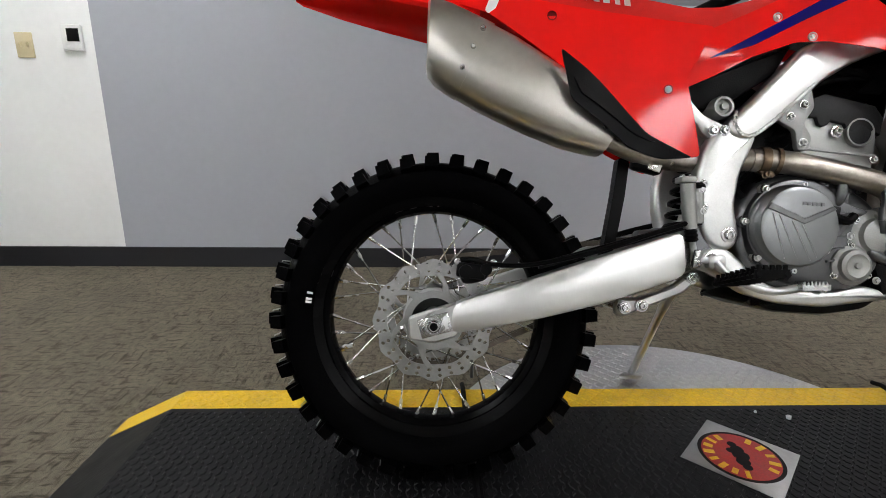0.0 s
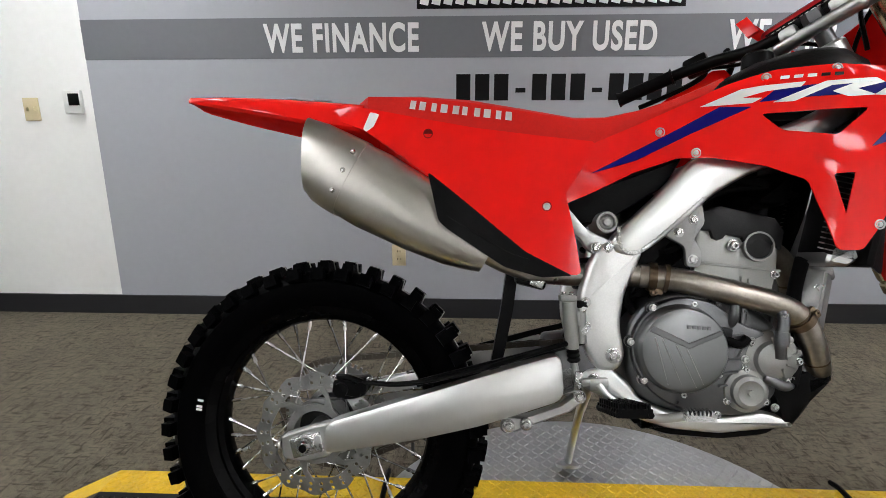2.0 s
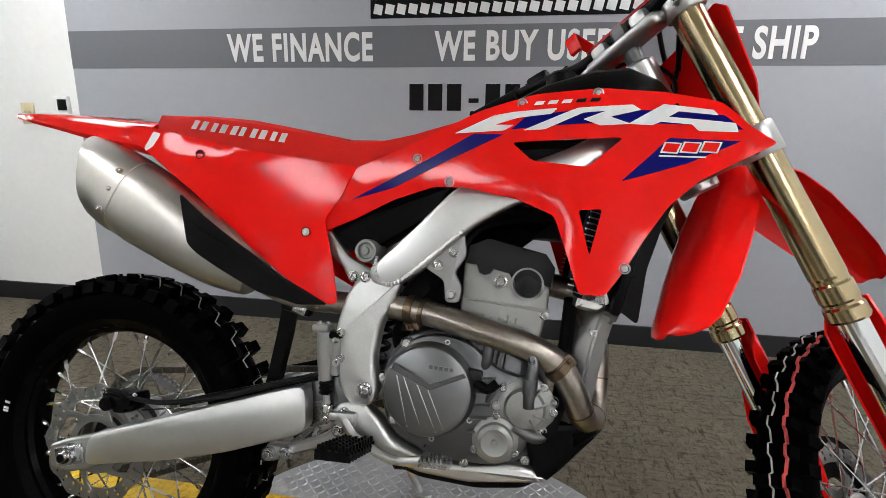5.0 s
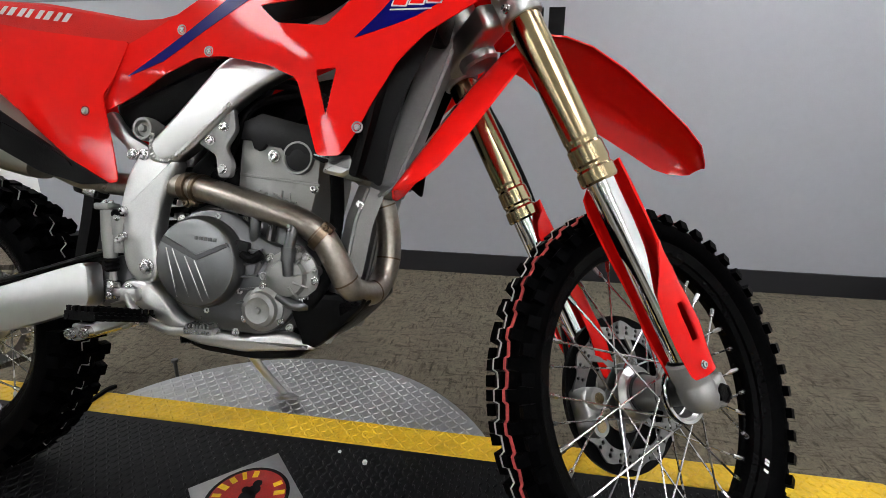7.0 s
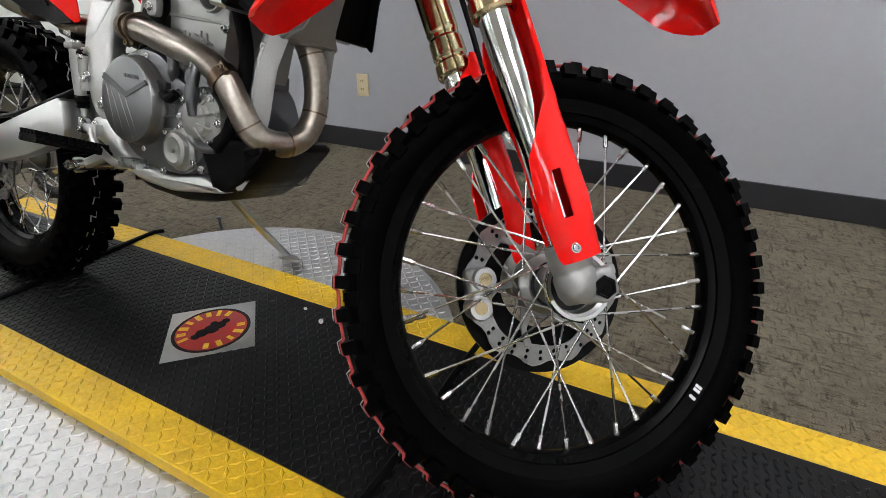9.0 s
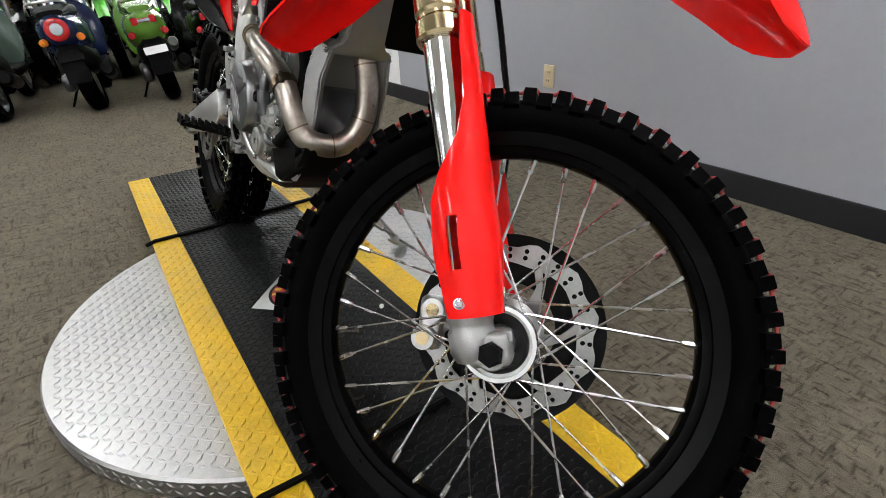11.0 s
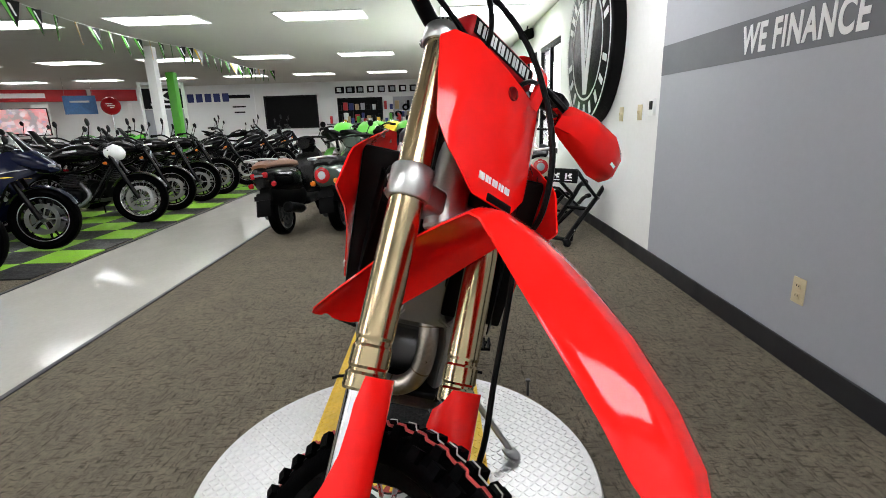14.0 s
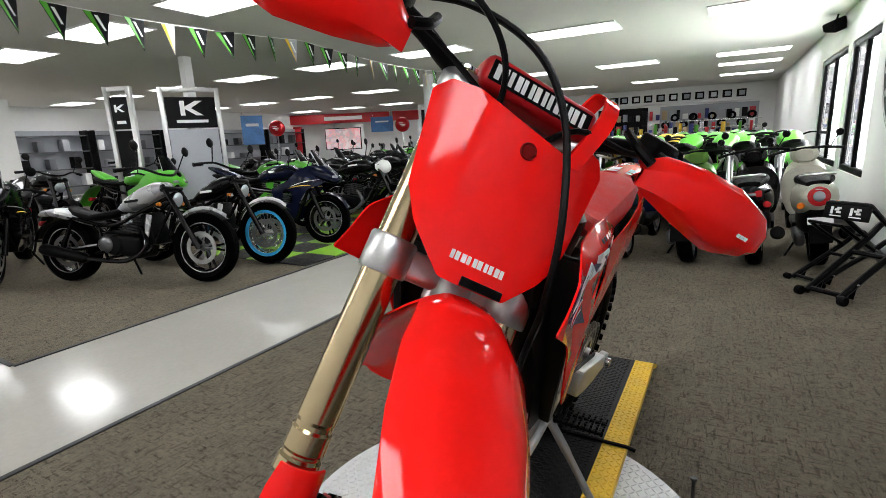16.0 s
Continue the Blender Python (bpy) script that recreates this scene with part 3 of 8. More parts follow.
def holed_disc(bm, r_out, r_in, y, thick, waves, depth, holes):
    """A wavy brake disc with drilled holes: one hole in each cell of its rings; holes are (radius, count, size, phase)."""
    edges = [r_out] + [(a[0] + b[0]) / 2 for a, b in zip(holes, holes[1:])] + [r_in]
    for (r, n, s, ph), hi, lo in zip(holes, edges, edges[1:]):
        def rim(q, e):
            w = e + (depth * math.cos(q * waves) if e == r_out else 0.6 * depth * math.cos(q * 6) if e == r_in else 0)
            return w * math.cos(q), w * math.sin(q)
        for i in range(n):
            q0, q1 = 2 * math.pi * (i - 0.5) / n, 2 * math.pi * (i + 0.5) / n
            qm = (q0 + q1) / 2
            edge = [rim(q0, lo), rim(qm, lo), rim(q1, lo), None, rim(q1, hi), rim(qm, hi), rim(q0, hi), None]
            edge[3] = tuple((a + b) / 2 for a, b in zip(edge[2], edge[4]))
            edge[7] = tuple((a + b) / 2 for a, b in zip(edge[6], edge[0]))
            c = (r * math.cos(qm), r * math.sin(qm))
            a0 = math.atan2(edge[0][1] - c[1], edge[0][0] - c[0])
            hole = [(c[0] + s * math.cos(a0 - k * math.pi / 4), c[1] + s * math.sin(a0 - k * math.pi / 4)) for k in range(8)]
            ev = [bm.verts.new((u, y, v)) for u, v in edge]
            hv = [bm.verts.new((u, y, v)) for u, v in hole]
            for k in range(8):
                bm.faces.new((ev[k], ev[(k + 1) % 8], hv[(k + 1) % 8], hv[k]))
    bmesh.ops.remove_doubles(bm, verts=list(bm.verts), dist=1e-5)
    bmesh.ops.recalc_face_normals(bm, faces=bm.faces)
    g = bmesh.ops.extrude_face_region(bm, geom=list(bm.faces), use_keep_orig=True)["geom"]
    bmesh.ops.translate(bm, vec=(0, thick, 0), verts=[v for v in g if isinstance(v, bmesh.types.BMVert)])


def carrier(bm, c, r0, r1, y0, y1, arms=6, lean=0.42):
    """A ring round the hub with slanted arms that reach out to a brake disc or sprocket."""
    lathe(bm, [(r0 - 0.010, y0), (r0 + 0.004, y0), (r0 + 0.004, y1), (r0 - 0.010, y1)], c, (0, 1, 0), 40, True)
    for i in range(arms):
        q = 2 * math.pi * i / arms
        out = []
        for r, a, w in ((r0 - 0.002, 0, 0.012), (r0 + (r1 - r0) * 0.5, lean * 0.5, 0.0055), (r1, lean, 0.0075)):
            d = Vector((math.cos(q + a), math.sin(q + a)))
            out.append((d * r, Vector((-d.y, d.x)) * w))
        ring_ = [p - n for p, n in out] + [p + n for p, n in out[::-1]]
        prism(bm, [(c.x + p.x, c.z + p.y) for p in ring_], c.y + y0, c.y + y1, 0.0008, 1)


# ---- rear wheel fittings
bm = BM()
holed_disc(bm, 0.116, 0.089, -0.078, 0.004, 12, 0.0040, [(0.109, 30, 0.0040, 0.0), (0.098, 30, 0.0040, 0.5)])
bmesh.ops.translate(bm, vec=RW, verts=bm.verts)
BD = part("brake_disc", bm, M_DISC, BIKE, "drilled wavy steel rear brake disc")
bm = BM()
carrier(bm, RW, 0.054, 0.092, -0.080, -0.075)
part("carrier", bm, M_DISC, BD)
bm = BM()
lathe(bm, [(0, -0.155), (0.009, -0.155), (0.012, -0.150), (0.012, -0.146), (0.017, -0.146), (0.017, -0.134), (0.022, -0.134), (0.022, -0.128), (0.012, -0.128), (0.012, 0.14), (0.017, 0.14), (0.017, 0.152), (0, 0.152)], RW, (0, 1, 0), 12)
RAX = part("rear_axle", bm, M_STEEL, BIKE, "steel rear axle and nut")
# flat black disc paints the shade of the axle's hollow
bm = BM()
lathe(bm, [(0, -0.1556), (0.0072, -0.1556), (0.0076, -0.153)], RW, (0, 1, 0), 16)
part("bore_shade", bm, M_BLACK, RAX, "black disc for the shade inside the hollow axle")
bm = BM()
lathe(bm, [(0.090, 0.057), (0.105, 0.057), (0.105, 0.064), (0.090, 0.064)], RW, (0, 1, 0), 52, True)
for i in range(49):
    q = 2 * math.pi * i / 49
    box(bm, RW + Vector((0.108 * math.cos(q), 0.0605, 0.108 * math.sin(q))), (0.010, 0.006, 0.006), Matrix.Rotation(-q, 4, "Y"))
SPR = part("sprocket", bm, M_DISC, BIKE, "steel rear sprocket")
bm = BM()
carrier(bm, RW, 0.056, 0.094, 0.058, 0.063, 6, -0.3)
part("carrier", bm, M_DISC, SPR)

# chain: a closed run of links round both sprockets
SC, SR1, SR2 = Vector((0.535, 0.06, 0.468)), 0.116, 0.036
RC = RW + Vector((0, 0.06, 0))
dd = SC - RC
base = math.atan2(dd.z, dd.x)
ph = math.acos((SR1 - SR2) / dd.length)
loop = [RC + Vector((math.cos(q), 0, math.sin(q))) * SR1 for q in (base + ph + (2 * math.pi - 2 * ph) * i / 26 for i in range(27))]
loop += [SC + Vector((math.cos(q), 0, math.sin(q))) * SR2 for q in (base - ph + 2 * ph * i / 8 for i in range(9))]
tot, pts = 0, []
for i in range(len(loop)):
    a, b = loop[i], loop[(i + 1) % len(loop)]
    n = max(1, round((b - a).length / 0.0127))
    pts += [(a + (b - a) * (j / n), (b - a).normalized()) for j in range(n)]
bm = BM()
for i, (p, d) in enumerate(pts):
    w = 0.0085 if i % 2 else 0.0058
    for s in (-1, 1):
        r = Matrix.Rotation(-math.atan2(d.z, d.x), 4, "Y")
        box(bm, p + Vector((0, s * w, 0)), (0.0138, 0.0022, 0.0115), r)
    lathe(bm, [(0, -0.009), (0.0035, -0.009), (0.0035, 0.009), (0, 0.009)], p, (0, 1, 0), 6)
tagged(part("chain", bm, M_CHAIN, BIKE, "steel drive chain", smooth=False), kind="stuff")

# swingarm
SWP = [(0.030, 0.322), (0.034, 0.378), (0.13, 0.408), (0.255, 0.447), (0.40, 0.492), (0.462, 0.510), (0.468, 0.428), (0.38, 0.398), (0.315, 0.377), (0.20, 0.350), (0.069, 0.328)]
bm = BM()
prism(bm, rounded(SWP, 0.020, 3), -0.136, -0.100, 0.005, 2)
pair("swingarm_beam", bm, M_ALU, BIKE, "brushed aluminium swingarm")
bm = BM()
prism(bm, rounded([(0.455, 0.515), (0.50, 0.520), (0.545, 0.53), (0.575, 0.505), (0.555, 0.47), (0.51, 0.44), (0.455, 0.420)], 0.012), -0.100, -0.062, 0.008, 2)
pair("swingarm_casting", bm, M_CASE, BIKE)
bm = BM()
box(bm, (0.47, 0, 0.455), (0.07, 0.20, 0.06), (0, -14, 0), 0.012)
part("swingarm_bridge", bm, M_ALUC, BIKE)
for s in (-1, 1):
    bm = BM()
    prism(bm, rounded([(-0.045, 0.312), (-0.048, 0.352), (0.0, 0.368), (0.045, 0.380), (0.045, 0.318), (0, 0.306)], 0.008), -0.134 * s if s > 0 else 0.108, -0.108 if s > 0 else 0.134, 0.003, 1)
    part("axle_block", bm, M_ALUC, BIKE)
    bm = BM()
    box(bm, (0.002, -0.1375 * s, 0.339), (0.058, 0.006, 0.036), (0, -15, 0), 0.002)
    bolt(bm, (-0.052, -0.121 * s, 0.332), (-1, 0, -0.2), 0.006, 0.012)
    part("chain_adjuster", bm, M_STEEL, BIKE)
bm = BM()
for s in (-1, 1):
    prism(bm, rounded([(0.20, 0.452), (0.46, 0.522), (0.56, 0.545), (0.56, 0.535), (0.46, 0.508), (0.20, 0.438)], 0.003), 0.112 if s > 0 else -0.105, 0.118 if s > 0 else -0.098, 0.001, 1)
part("chain_guide_strip", bm, M_BLACK, BIKE, "black rubber chain slider")

# rear caliper with its bracket and hose
bm = BM()
prism(bm, rounded([(0.055, 0.412), (0.046, 0.440), (0.06, 0.456), (0.085, 0.452), (0.106, 0.456), (0.112, 0.437), (0.098, 0.418), (0.075, 0.412)], 0.006), -0.104, -0.068, 0.006, 2)
box(bm, (0.07, -0.112, 0.437), (0.055, 0.012, 0.028), (0, 8, 0), 0.005)
lathe(bm, [(0, -0.126), (0.013, -0.126), (0.014, -0.110), (0, -0.110)], (0.06, 0, 0.436), (0, 1, 0), 16)
lathe(bm, [(0, -0.122), (0.011, -0.122), (0.012, -0.110), (0, -0.110)], (0.098, 0, 0.440), (0, 1, 0), 16)
CAL = part("rear_caliper", bm, M_BLACK, BIKE, "black rear brake caliper")
bm = BM()
bolt(bm, (0.045, -0.112, 0.455), (0, -1, 0), 0.006, 0.008)
bolt(bm, (0.112, -0.112, 0.452), (0, -1, 0), 0.006, 0.008)
part("bolt", bm, M_STEEL, CAL)
bm = BM()
sweep(bm, arc([(0.10, -0.116, 0.45), (0.18, -0.118, 0.448), (0.30, -0.118, 0.472), (0.42, -0.114, 0.508), (0.478, -0.112, 0.525)]), 0.005, 8)
sweep(bm, arc([(0.055, -0.10, 0.446), (0.045, -0.106, 0.455), (0.07, -0.115, 0.459), (0.10, -0.116, 0.450)]), 0.0055, 8)
part("brake_hose", bm, M_BLACK, BIKE, "black rear brake hose")

# mud flap and rear shock behind the frame
bm = BM()
panel(bm, rounded([(0.372, 0.660), (0.394, 0.655), (0.384, 0.58), (0.366, 0.49), (0.356, 0.46), (0.336, 0.455), (0.345, 0.50), (0.360, 0.58)], 0.008), lambda x, z: -0.05, 0.025, 0.04)
part("mud_flap", bm, M_BLACK, BIKE, "black plastic mud flap")
bm = BM()
p0, p1 = Vector((0.50, 0.0, 0.40)), Vector((0.585, 0.0, 0.80))
n = 150
sweep(bm, [p0.lerp(p1, 0.15 + 0.6 * i / n) + Vector((math.cos(i * 0.40) * 0.035, math.sin(i * 0.40) * 0.035, 0)) for i in range(n)], 0.0055, 6)
part("shock_spring", bm, M_BLACK, BIKE, "dark coil spring of the rear shock")
bm = BM()
sweep(bm, [p0, p0.lerp(p1, 0.6), p0.lerp(p1, 0.61), p1], [0.012, 0.012, 0.026, 0.026], 16)
part("shock_body", bm, M_ALUC, BIKE)
bm = BM()
lathe(bm, [(0, -0.112), (0.006, -0.112), (0.007, -0.106), (0.013, -0.104), (0.015, -0.110), (0.019, -0.110), (0.021, -0.104), (0.021, -0.05), (0, -0.05)], (0.550, 0, 0.746), (0, 1, 0), 24)
part("shock_reservoir", bm, M_CYL, BIKE, "round silver shock reservoir cap")

# linkage under the swingarm
bm = BM()
prism(bm, rounded([(0.355, 0.352), (0.365, 0.380), (0.40, 0.378), (0.47, 0.402), (0.505, 0.428), (0.52, 0.415), (0.49, 0.388), (0.42, 0.362), (0.39, 0.350), (0.37, 0.343)], 0.008), -0.075, -0.055, 0.004, 1)
pair("linkage_arm", bm, M_ALUC, BIKE)
bm = BM()
for x, z in ((0.372, 0.362), (0.405, 0.366), (0.505, 0.42)):
    sweep(bm, [(x, -0.085, z), (x, 0.085, z)], 0.012, 12)
    bolt(bm, (x, -0.085, z), (0, -1, 0), 0.009, 0.008)
part("linkage_bolt", bm, M_STEEL, BIKE)

# rear master cylinder
bm = BM()
sweep(bm, [(0.487, -0.108, 0.515), (0.484, -0.108, 0.56), (0.482, -0.108, 0.60)], [0.012, 0.014, 0.014], 14)
box(bm, (0.478, -0.108, 0.607), (0.030, 0.03, 0.012), None, 0.003)
box(bm, (0.500, -0.108, 0.585), (0.018, 0.012, 0.020), None, 0.003)
box(bm, (0.502, -0.108, 0.545), (0.018, 0.012, 0.020), None, 0.003)
sweep(bm, [(0.488, -0.108, 0.515), (0.491, -0.108, 0.485), (0.495, -0.110, 0.455)], [0.008, 0.006, 0.008], 10)
sweep(bm, [(0.503, -0.106, 0.525), (0.502, -0.106, 0.59)], [0.010, 0.011], 12)
box(bm, (0.491, -0.106, 0.570), (0.030, 0.020, 0.030), None, 0.004)
box(bm, (0.489, -0.106, 0.535), (0.024, 0.018, 0.018), None, 0.004)
MC = part("brake_master_cylinder", bm, M_CYL, BIKE, "silver rear brake master cylinder")
bm = BM()
lathe(bm, [(0.009, 0.0), (0.0125, 0.004), (0.010, 0.008), (0.0125, 0.012), (0.010, 0.016), (0.012, 0.020), (0.009, 0.024)], (0.4895, -0.108, 0.490), (-0.08, 0, 1), 14)
part("rubber_boot", bm, M_RUBBER, MC, "ribbed black rubber boot")
bm = BM()
lathe(bm, [(0.013, 0), (0.014, 0.006), (0.010, 0.012), (0, 0.013)], (0.502, -0.106, 0.590), (0, 0, 1), 14)
part("hose_cap", bm, M_RUBBER, MC, "black hose cap")
bm = BM()
box(bm, (0.495, -0.111, 0.458), (0.014, 0.020, 0.034), (0, 8, 0), 0.003)
part("clevis", bm, M_STEEL, MC)
for p, d in (((0.496, -0.121, 0.450), (0, -1, 0)), ((0.472, -0.108, 0.613), (0, 0, 1)), ((0.486, -0.108, 0.613), (0, 0, 1))):
    bm = BM()
    bolt(bm, p, d, 0.005, 0.006)
    part("pin", bm, M_STEEL, MC)
bm = BM()
bolt(bm, (0.505, -0.115, 0.588), (0, -1, 0), 0.006, 0.006)
bolt(bm, (0.508, -0.115, 0.548), (0, -1, 0), 0.006, 0.006)
part("bolt", bm, M_STEEL, MC)

# ---- body panels
SIDE = [(0.005, 0.962), (0.100, 0.922), (0.221, 0.835), (0.313, 0.760), (0.401, 0.692), (0.487, 0.648), (0.503, 0.652), (0.494, 0.708), (0.474, 0.800), (0.498, 0.832), (0.528, 0.893), (0.43, 0.905), (0.31, 0.922), (0.19, 0.947), (0.075, 0.972)]
side_y = lambda x, z: -(0.106 + 0.010 * ss((0.96 - z) / 0.05) - 0.004 * ss((0.80 - z) / 0.15) - 0.022 * ss((0.16 - x) / 0.2))
bm = BM()
panel(bm, rounded(SIDE, 0.008), side_y, -0.003, 0.025)
SP, SPL = pair("side_panel", bm, M_RED, BIKE, "glossy red side panel")
bm = BM()
# shallow recesses, their shade given by the darker red
for x, z in ((0.440, 0.775), (0.222, 0.912)):
    lathe(bm, [(0, -0.001), (0.008, -0.001), (0.009, 0.0015), (0.0075, 0.002)], (x, side_y(x, z), z), (0, -1, 0), 18)
part("recess", bm, M_REDSHADE, SP)
bm = BM()
bolt(bm, (0.440, side_y(0.44, 0.775) - 0.001, 0.775), (0, -1, 0), 0.006, 0.005)
part("bolt", bm, M_ALUC, SP)
bm = BM()
panel(bm, rounded([(0.110, 0.958), (0.128, 0.953), (0.118, 0.928), (0.104, 0.918), (0.098, 0.925)], 0.003), lambda x, z: side_y(x, z) - 0.0012, -0.0008, 0.02)
part("decal", bm, M_WHITE, SP, "white decal")
# black lower cover along the muffler
LOWP = [(0.226, 0.832), (0.245, 0.745), (0.262, 0.730), (0.362, 0.664), (0.43, 0.645), (0.487, 0.648), (0.401, 0.692), (0.313, 0.762)]
low_y = lambda x, z: side_y(x, z) - 0.004 - 0.050 * ss((0.42 - x) / 0.16)
bm = BM()
panel(bm, rounded(LOWP, 0.008), low_y, -0.004, 0.025)
LC = part("muffler_cover", bm, M_BLACK, BIKE, "black plastic cover beside the muffler")
bm = BM()
panel(bm, rounded([(0.248, 0.782), (0.262, 0.752), (0.37, 0.690), (0.415, 0.676), (0.405, 0.688), (0.32, 0.742)], 0.006), lambda x, z: low_y(x, z) - 0.003, -0.003, 0.025)
part("rib", bm, M_BLACK, LC)

# rear mudguard
bm = BM()
rings = []
for x, w, zt, ze in ((-0.292, 0.030, 1.014, 1.012), (-0.280, 0.044, 1.019, 1.008), (-0.20, 0.066, 1.018, 0.988), (-0.10, 0.084, 1.012, 0.966), (0.0, 0.094, 1.004, 0.944), (0.09, 0.098, 0.996, 0.930)):
    up = [(x, w * math.sin(a) if abs(a) < 1.5 else w * (1 if a > 0 else -1), ze + (zt - ze) * math.cos(a) ** 0.7) for a in (-1.5707 + 3.1414 * i / 12 for i in range(13))]
    up = [(x, y, z) for x, y, z in up]
    rings.append(up + [(x, y * 0.93, z - 0.006) for x, y, z in up[::-1]])
loft(bm, rings)
RF = part("rear_mudguard", bm, M_RED, BIKE, "red rear mudguard")


def tail_z(x, y):
    """Height of the rear mudguard's skin, between its ribs."""
    t = min(max((x + 0.10) / 0.10, 0), 1)
    w, zt, ze = 0.084 + 0.010 * t, 1.012 - 0.008 * t, 0.966 - 0.022 * t
    return ze + (zt - ze) * math.cos(math.asin(min(abs(y) / w, 0.99))) ** 0.7 + 0.0014


bm = BM()
for y0, y1 in ((-0.050, -0.014), (0.014, 0.050)):
    for x0, x1 in ((-0.085, -0.03), (-0.02, 0.015)):
        rows = [[bm.verts.new((x0 + (x1 - x0) * a / 3, y0 + (y1 - y0) * b / 4, tail_z(x0 + (x1 - x0) * a / 3, y0 + (y1 - y0) * b / 4))) for b in range(5)] for a in range(4)]
        for a in range(3):
            for b in range(4):
                bm.faces.new((rows[a][b], rows[a + 1][b], rows[a + 1][b + 1], rows[a][b + 1]))
part("decal", bm, M_WHITE, RF, "white decal", smooth=False)

# seat
bm = BM()
rings = []
for x, w, zt, zs in ((0.075, 0.040, 1.000, 0.978), (0.10, 0.078, 1.006, 0.968), (0.20, 0.090, 1.002, 0.946), (0.30, 0.090, 0.993, 0.925), (0.40, 0.088, 0.975, 0.910), (0.50, 0.086, 0.956, 0.898), (0.56, 0.084, 0.956, 0.908), (0.62, 0.080, 0.968, 0.932), (0.69, 0.070, 0.990, 0.960), (0.755, 0.060, 1.018, 0.985), (0.79, 0.050, 1.035, 1.005)):
    sec = [(-w, zs - 0.01), (-w - 0.002, zs + (zt - zs) * 0.35), (-w * 0.92, zs + (zt - zs) * 0.80), (-w * 0.70, zt - 0.003), (-w * 0.3, zt), (w * 0.3, zt), (w * 0.7, zt - 0.003), (w * 0.92, zs + (zt - zs) * 0.8), (w + 0.002, zs + (zt - zs) * 0.35), (w, zs - 0.01)]
    rings.append([(x, y, z) for y, z in sec])
loft(bm, rings)
SEAT = part("seat", bm, M_SEAT, BIKE, "red vinyl seat")
# brand lettering on the seat side as plain slanted bars
bm = BM()
for i in range(10):
    x = 0.184 + (i // 2) * 0.041 + (i % 2) * 0.018
    w = (0.011, 0.012, 0.010, 0.013, 0.012, 0.010, 0.011, 0.013, 0.010, 0.012)[i]
    zt = 0.990 - (x - 0.182) * 0.135
    vs = []
    for u, v in ((0, 0.002), (w, 0.0005), (w + 0.002, 0.0195), (0.002, 0.021)):
        vs.append(bm.verts.new((x + u, -0.0955 + (0.0095 if v > 0.01 else 0), zt - 0.026 + v)))
    bm.faces.new(vs)
bmesh.ops.solidify(bm, geom=list(bm.faces), thickness=0.0015)
part("lettering_bar", bm, M_WHITE, SEAT, "white lettering on the seat side", smooth=False)

# muffler
bm = BM()
ca, cb = Vector((0.030, -0.104, 0.855)), Vector((0.335, -0.092, 0.690))
ax = (cb - ca).normalized()
up = Vector((-ax.z, 0, ax.x)).normalized()
if up.z < 0:
    up = -up
sd = ax.cross(up).normalized()


def ring(s, a, b, sq=2.6, n=28, tilt=0.0):
    c = ca + ax * s
    out = []
    for i in range(n):
        q = 2 * math.pi * i / n
        cu = abs(math.cos(q)) ** (2 / sq) * (1 if math.cos(q) >= 0 else -1)
        sv = abs(math.sin(q)) ** (2 / sq) * (1 if math.sin(q) >= 0 else -1)
        out.append(c + up * cu * a + sd * sv * b + ax * (tilt * cu * a))
    return out


L_ = (cb - ca).length
loft(bm, [ring(0.052, 0.074, 0.055), ring(0.10, 0.076, 0.057), ring(0.20, 0.070, 0.054), ring(0.28, 0.060, 0.049), ring(L_ - 0.015, 0.046, 0.042), ring(L_, 0.040, 0.038)])
MUF = part("muffler", bm, M_TI, BIKE, "satin metal muffler")
bm = BM()
loft(bm, [ring(-0.046, 0.054, 0.038, tilt=-0.5), ring(-0.042, 0.064, 0.047, tilt=-0.48), ring(-0.012, 0.072, 0.053, tilt=-0.25), ring(0.030, 0.0755, 0.0555), ring(0.056, 0.0765, 0.0570)])
part("end_cap", bm, M_TI, MUF)
bm = BM()
for s, q in ((0.045, 0.9), (0.045, 0.1), (0.045, -0.7)):
    c = ca + ax * s + up * math.sin(q) * 0.055 - Vector((0, 1, 0)) * 0.0535
    lathe(bm, [(0, 0.006), (0.003, 0.006), (0.005, 0.003), (0.005, -0.01)], c, (0, -1, 0), 10)
c = ca + ax * (L_ - 0.022) - Vector((0, 0.044, 0))
lathe(bm, [(0, 0.006), (0.003, 0.006), (0.005, 0.003), (0.005, -0.01)], c, (0, -1, 0), 10)
part("rivet", bm, M_STEEL, MUF)
bm = BM()
sweep(bm, arc([cb - ax * 0.01, cb + ax * 0.03, (0.42, -0.085, 0.655), (0.50, -0.07, 0.648), (0.57, -0.075, 0.648), (0.62, -0.090, 0.648)]), 0.021, 16)
part("mid_pipe", bm, M_PIPE, MUF)

# ---- frame
bm = BM()
prism(bm, rounded([(0.556, 0.715), (0.562, 0.690), (0.60, 0.682), (0.64, 0.706), (0.74, 0.795), (0.80, 0.830), (0.90, 0.868), (1.02, 0.960), (1.00, 1.010), (0.90, 0.935), (0.80, 0.895), (0.705, 0.862), (0.63, 0.785)], 0.02), -0.112, -0.076, 0.010, 3)
pair("frame_spar", bm, M_ALU, BIKE, "brushed aluminium frame spar")
bm = BM()
seam = arc([(0.572, -0.1105, 0.738), (0.570, -0.1115, 0.712), (0.584, -0.1120, 0.692), (0.606, -0.1120, 0.692), (0.640, -0.1118, 0.716), (0.690, -0.1118, 0.760), (0.722, -0.1115, 0.788)], 14)
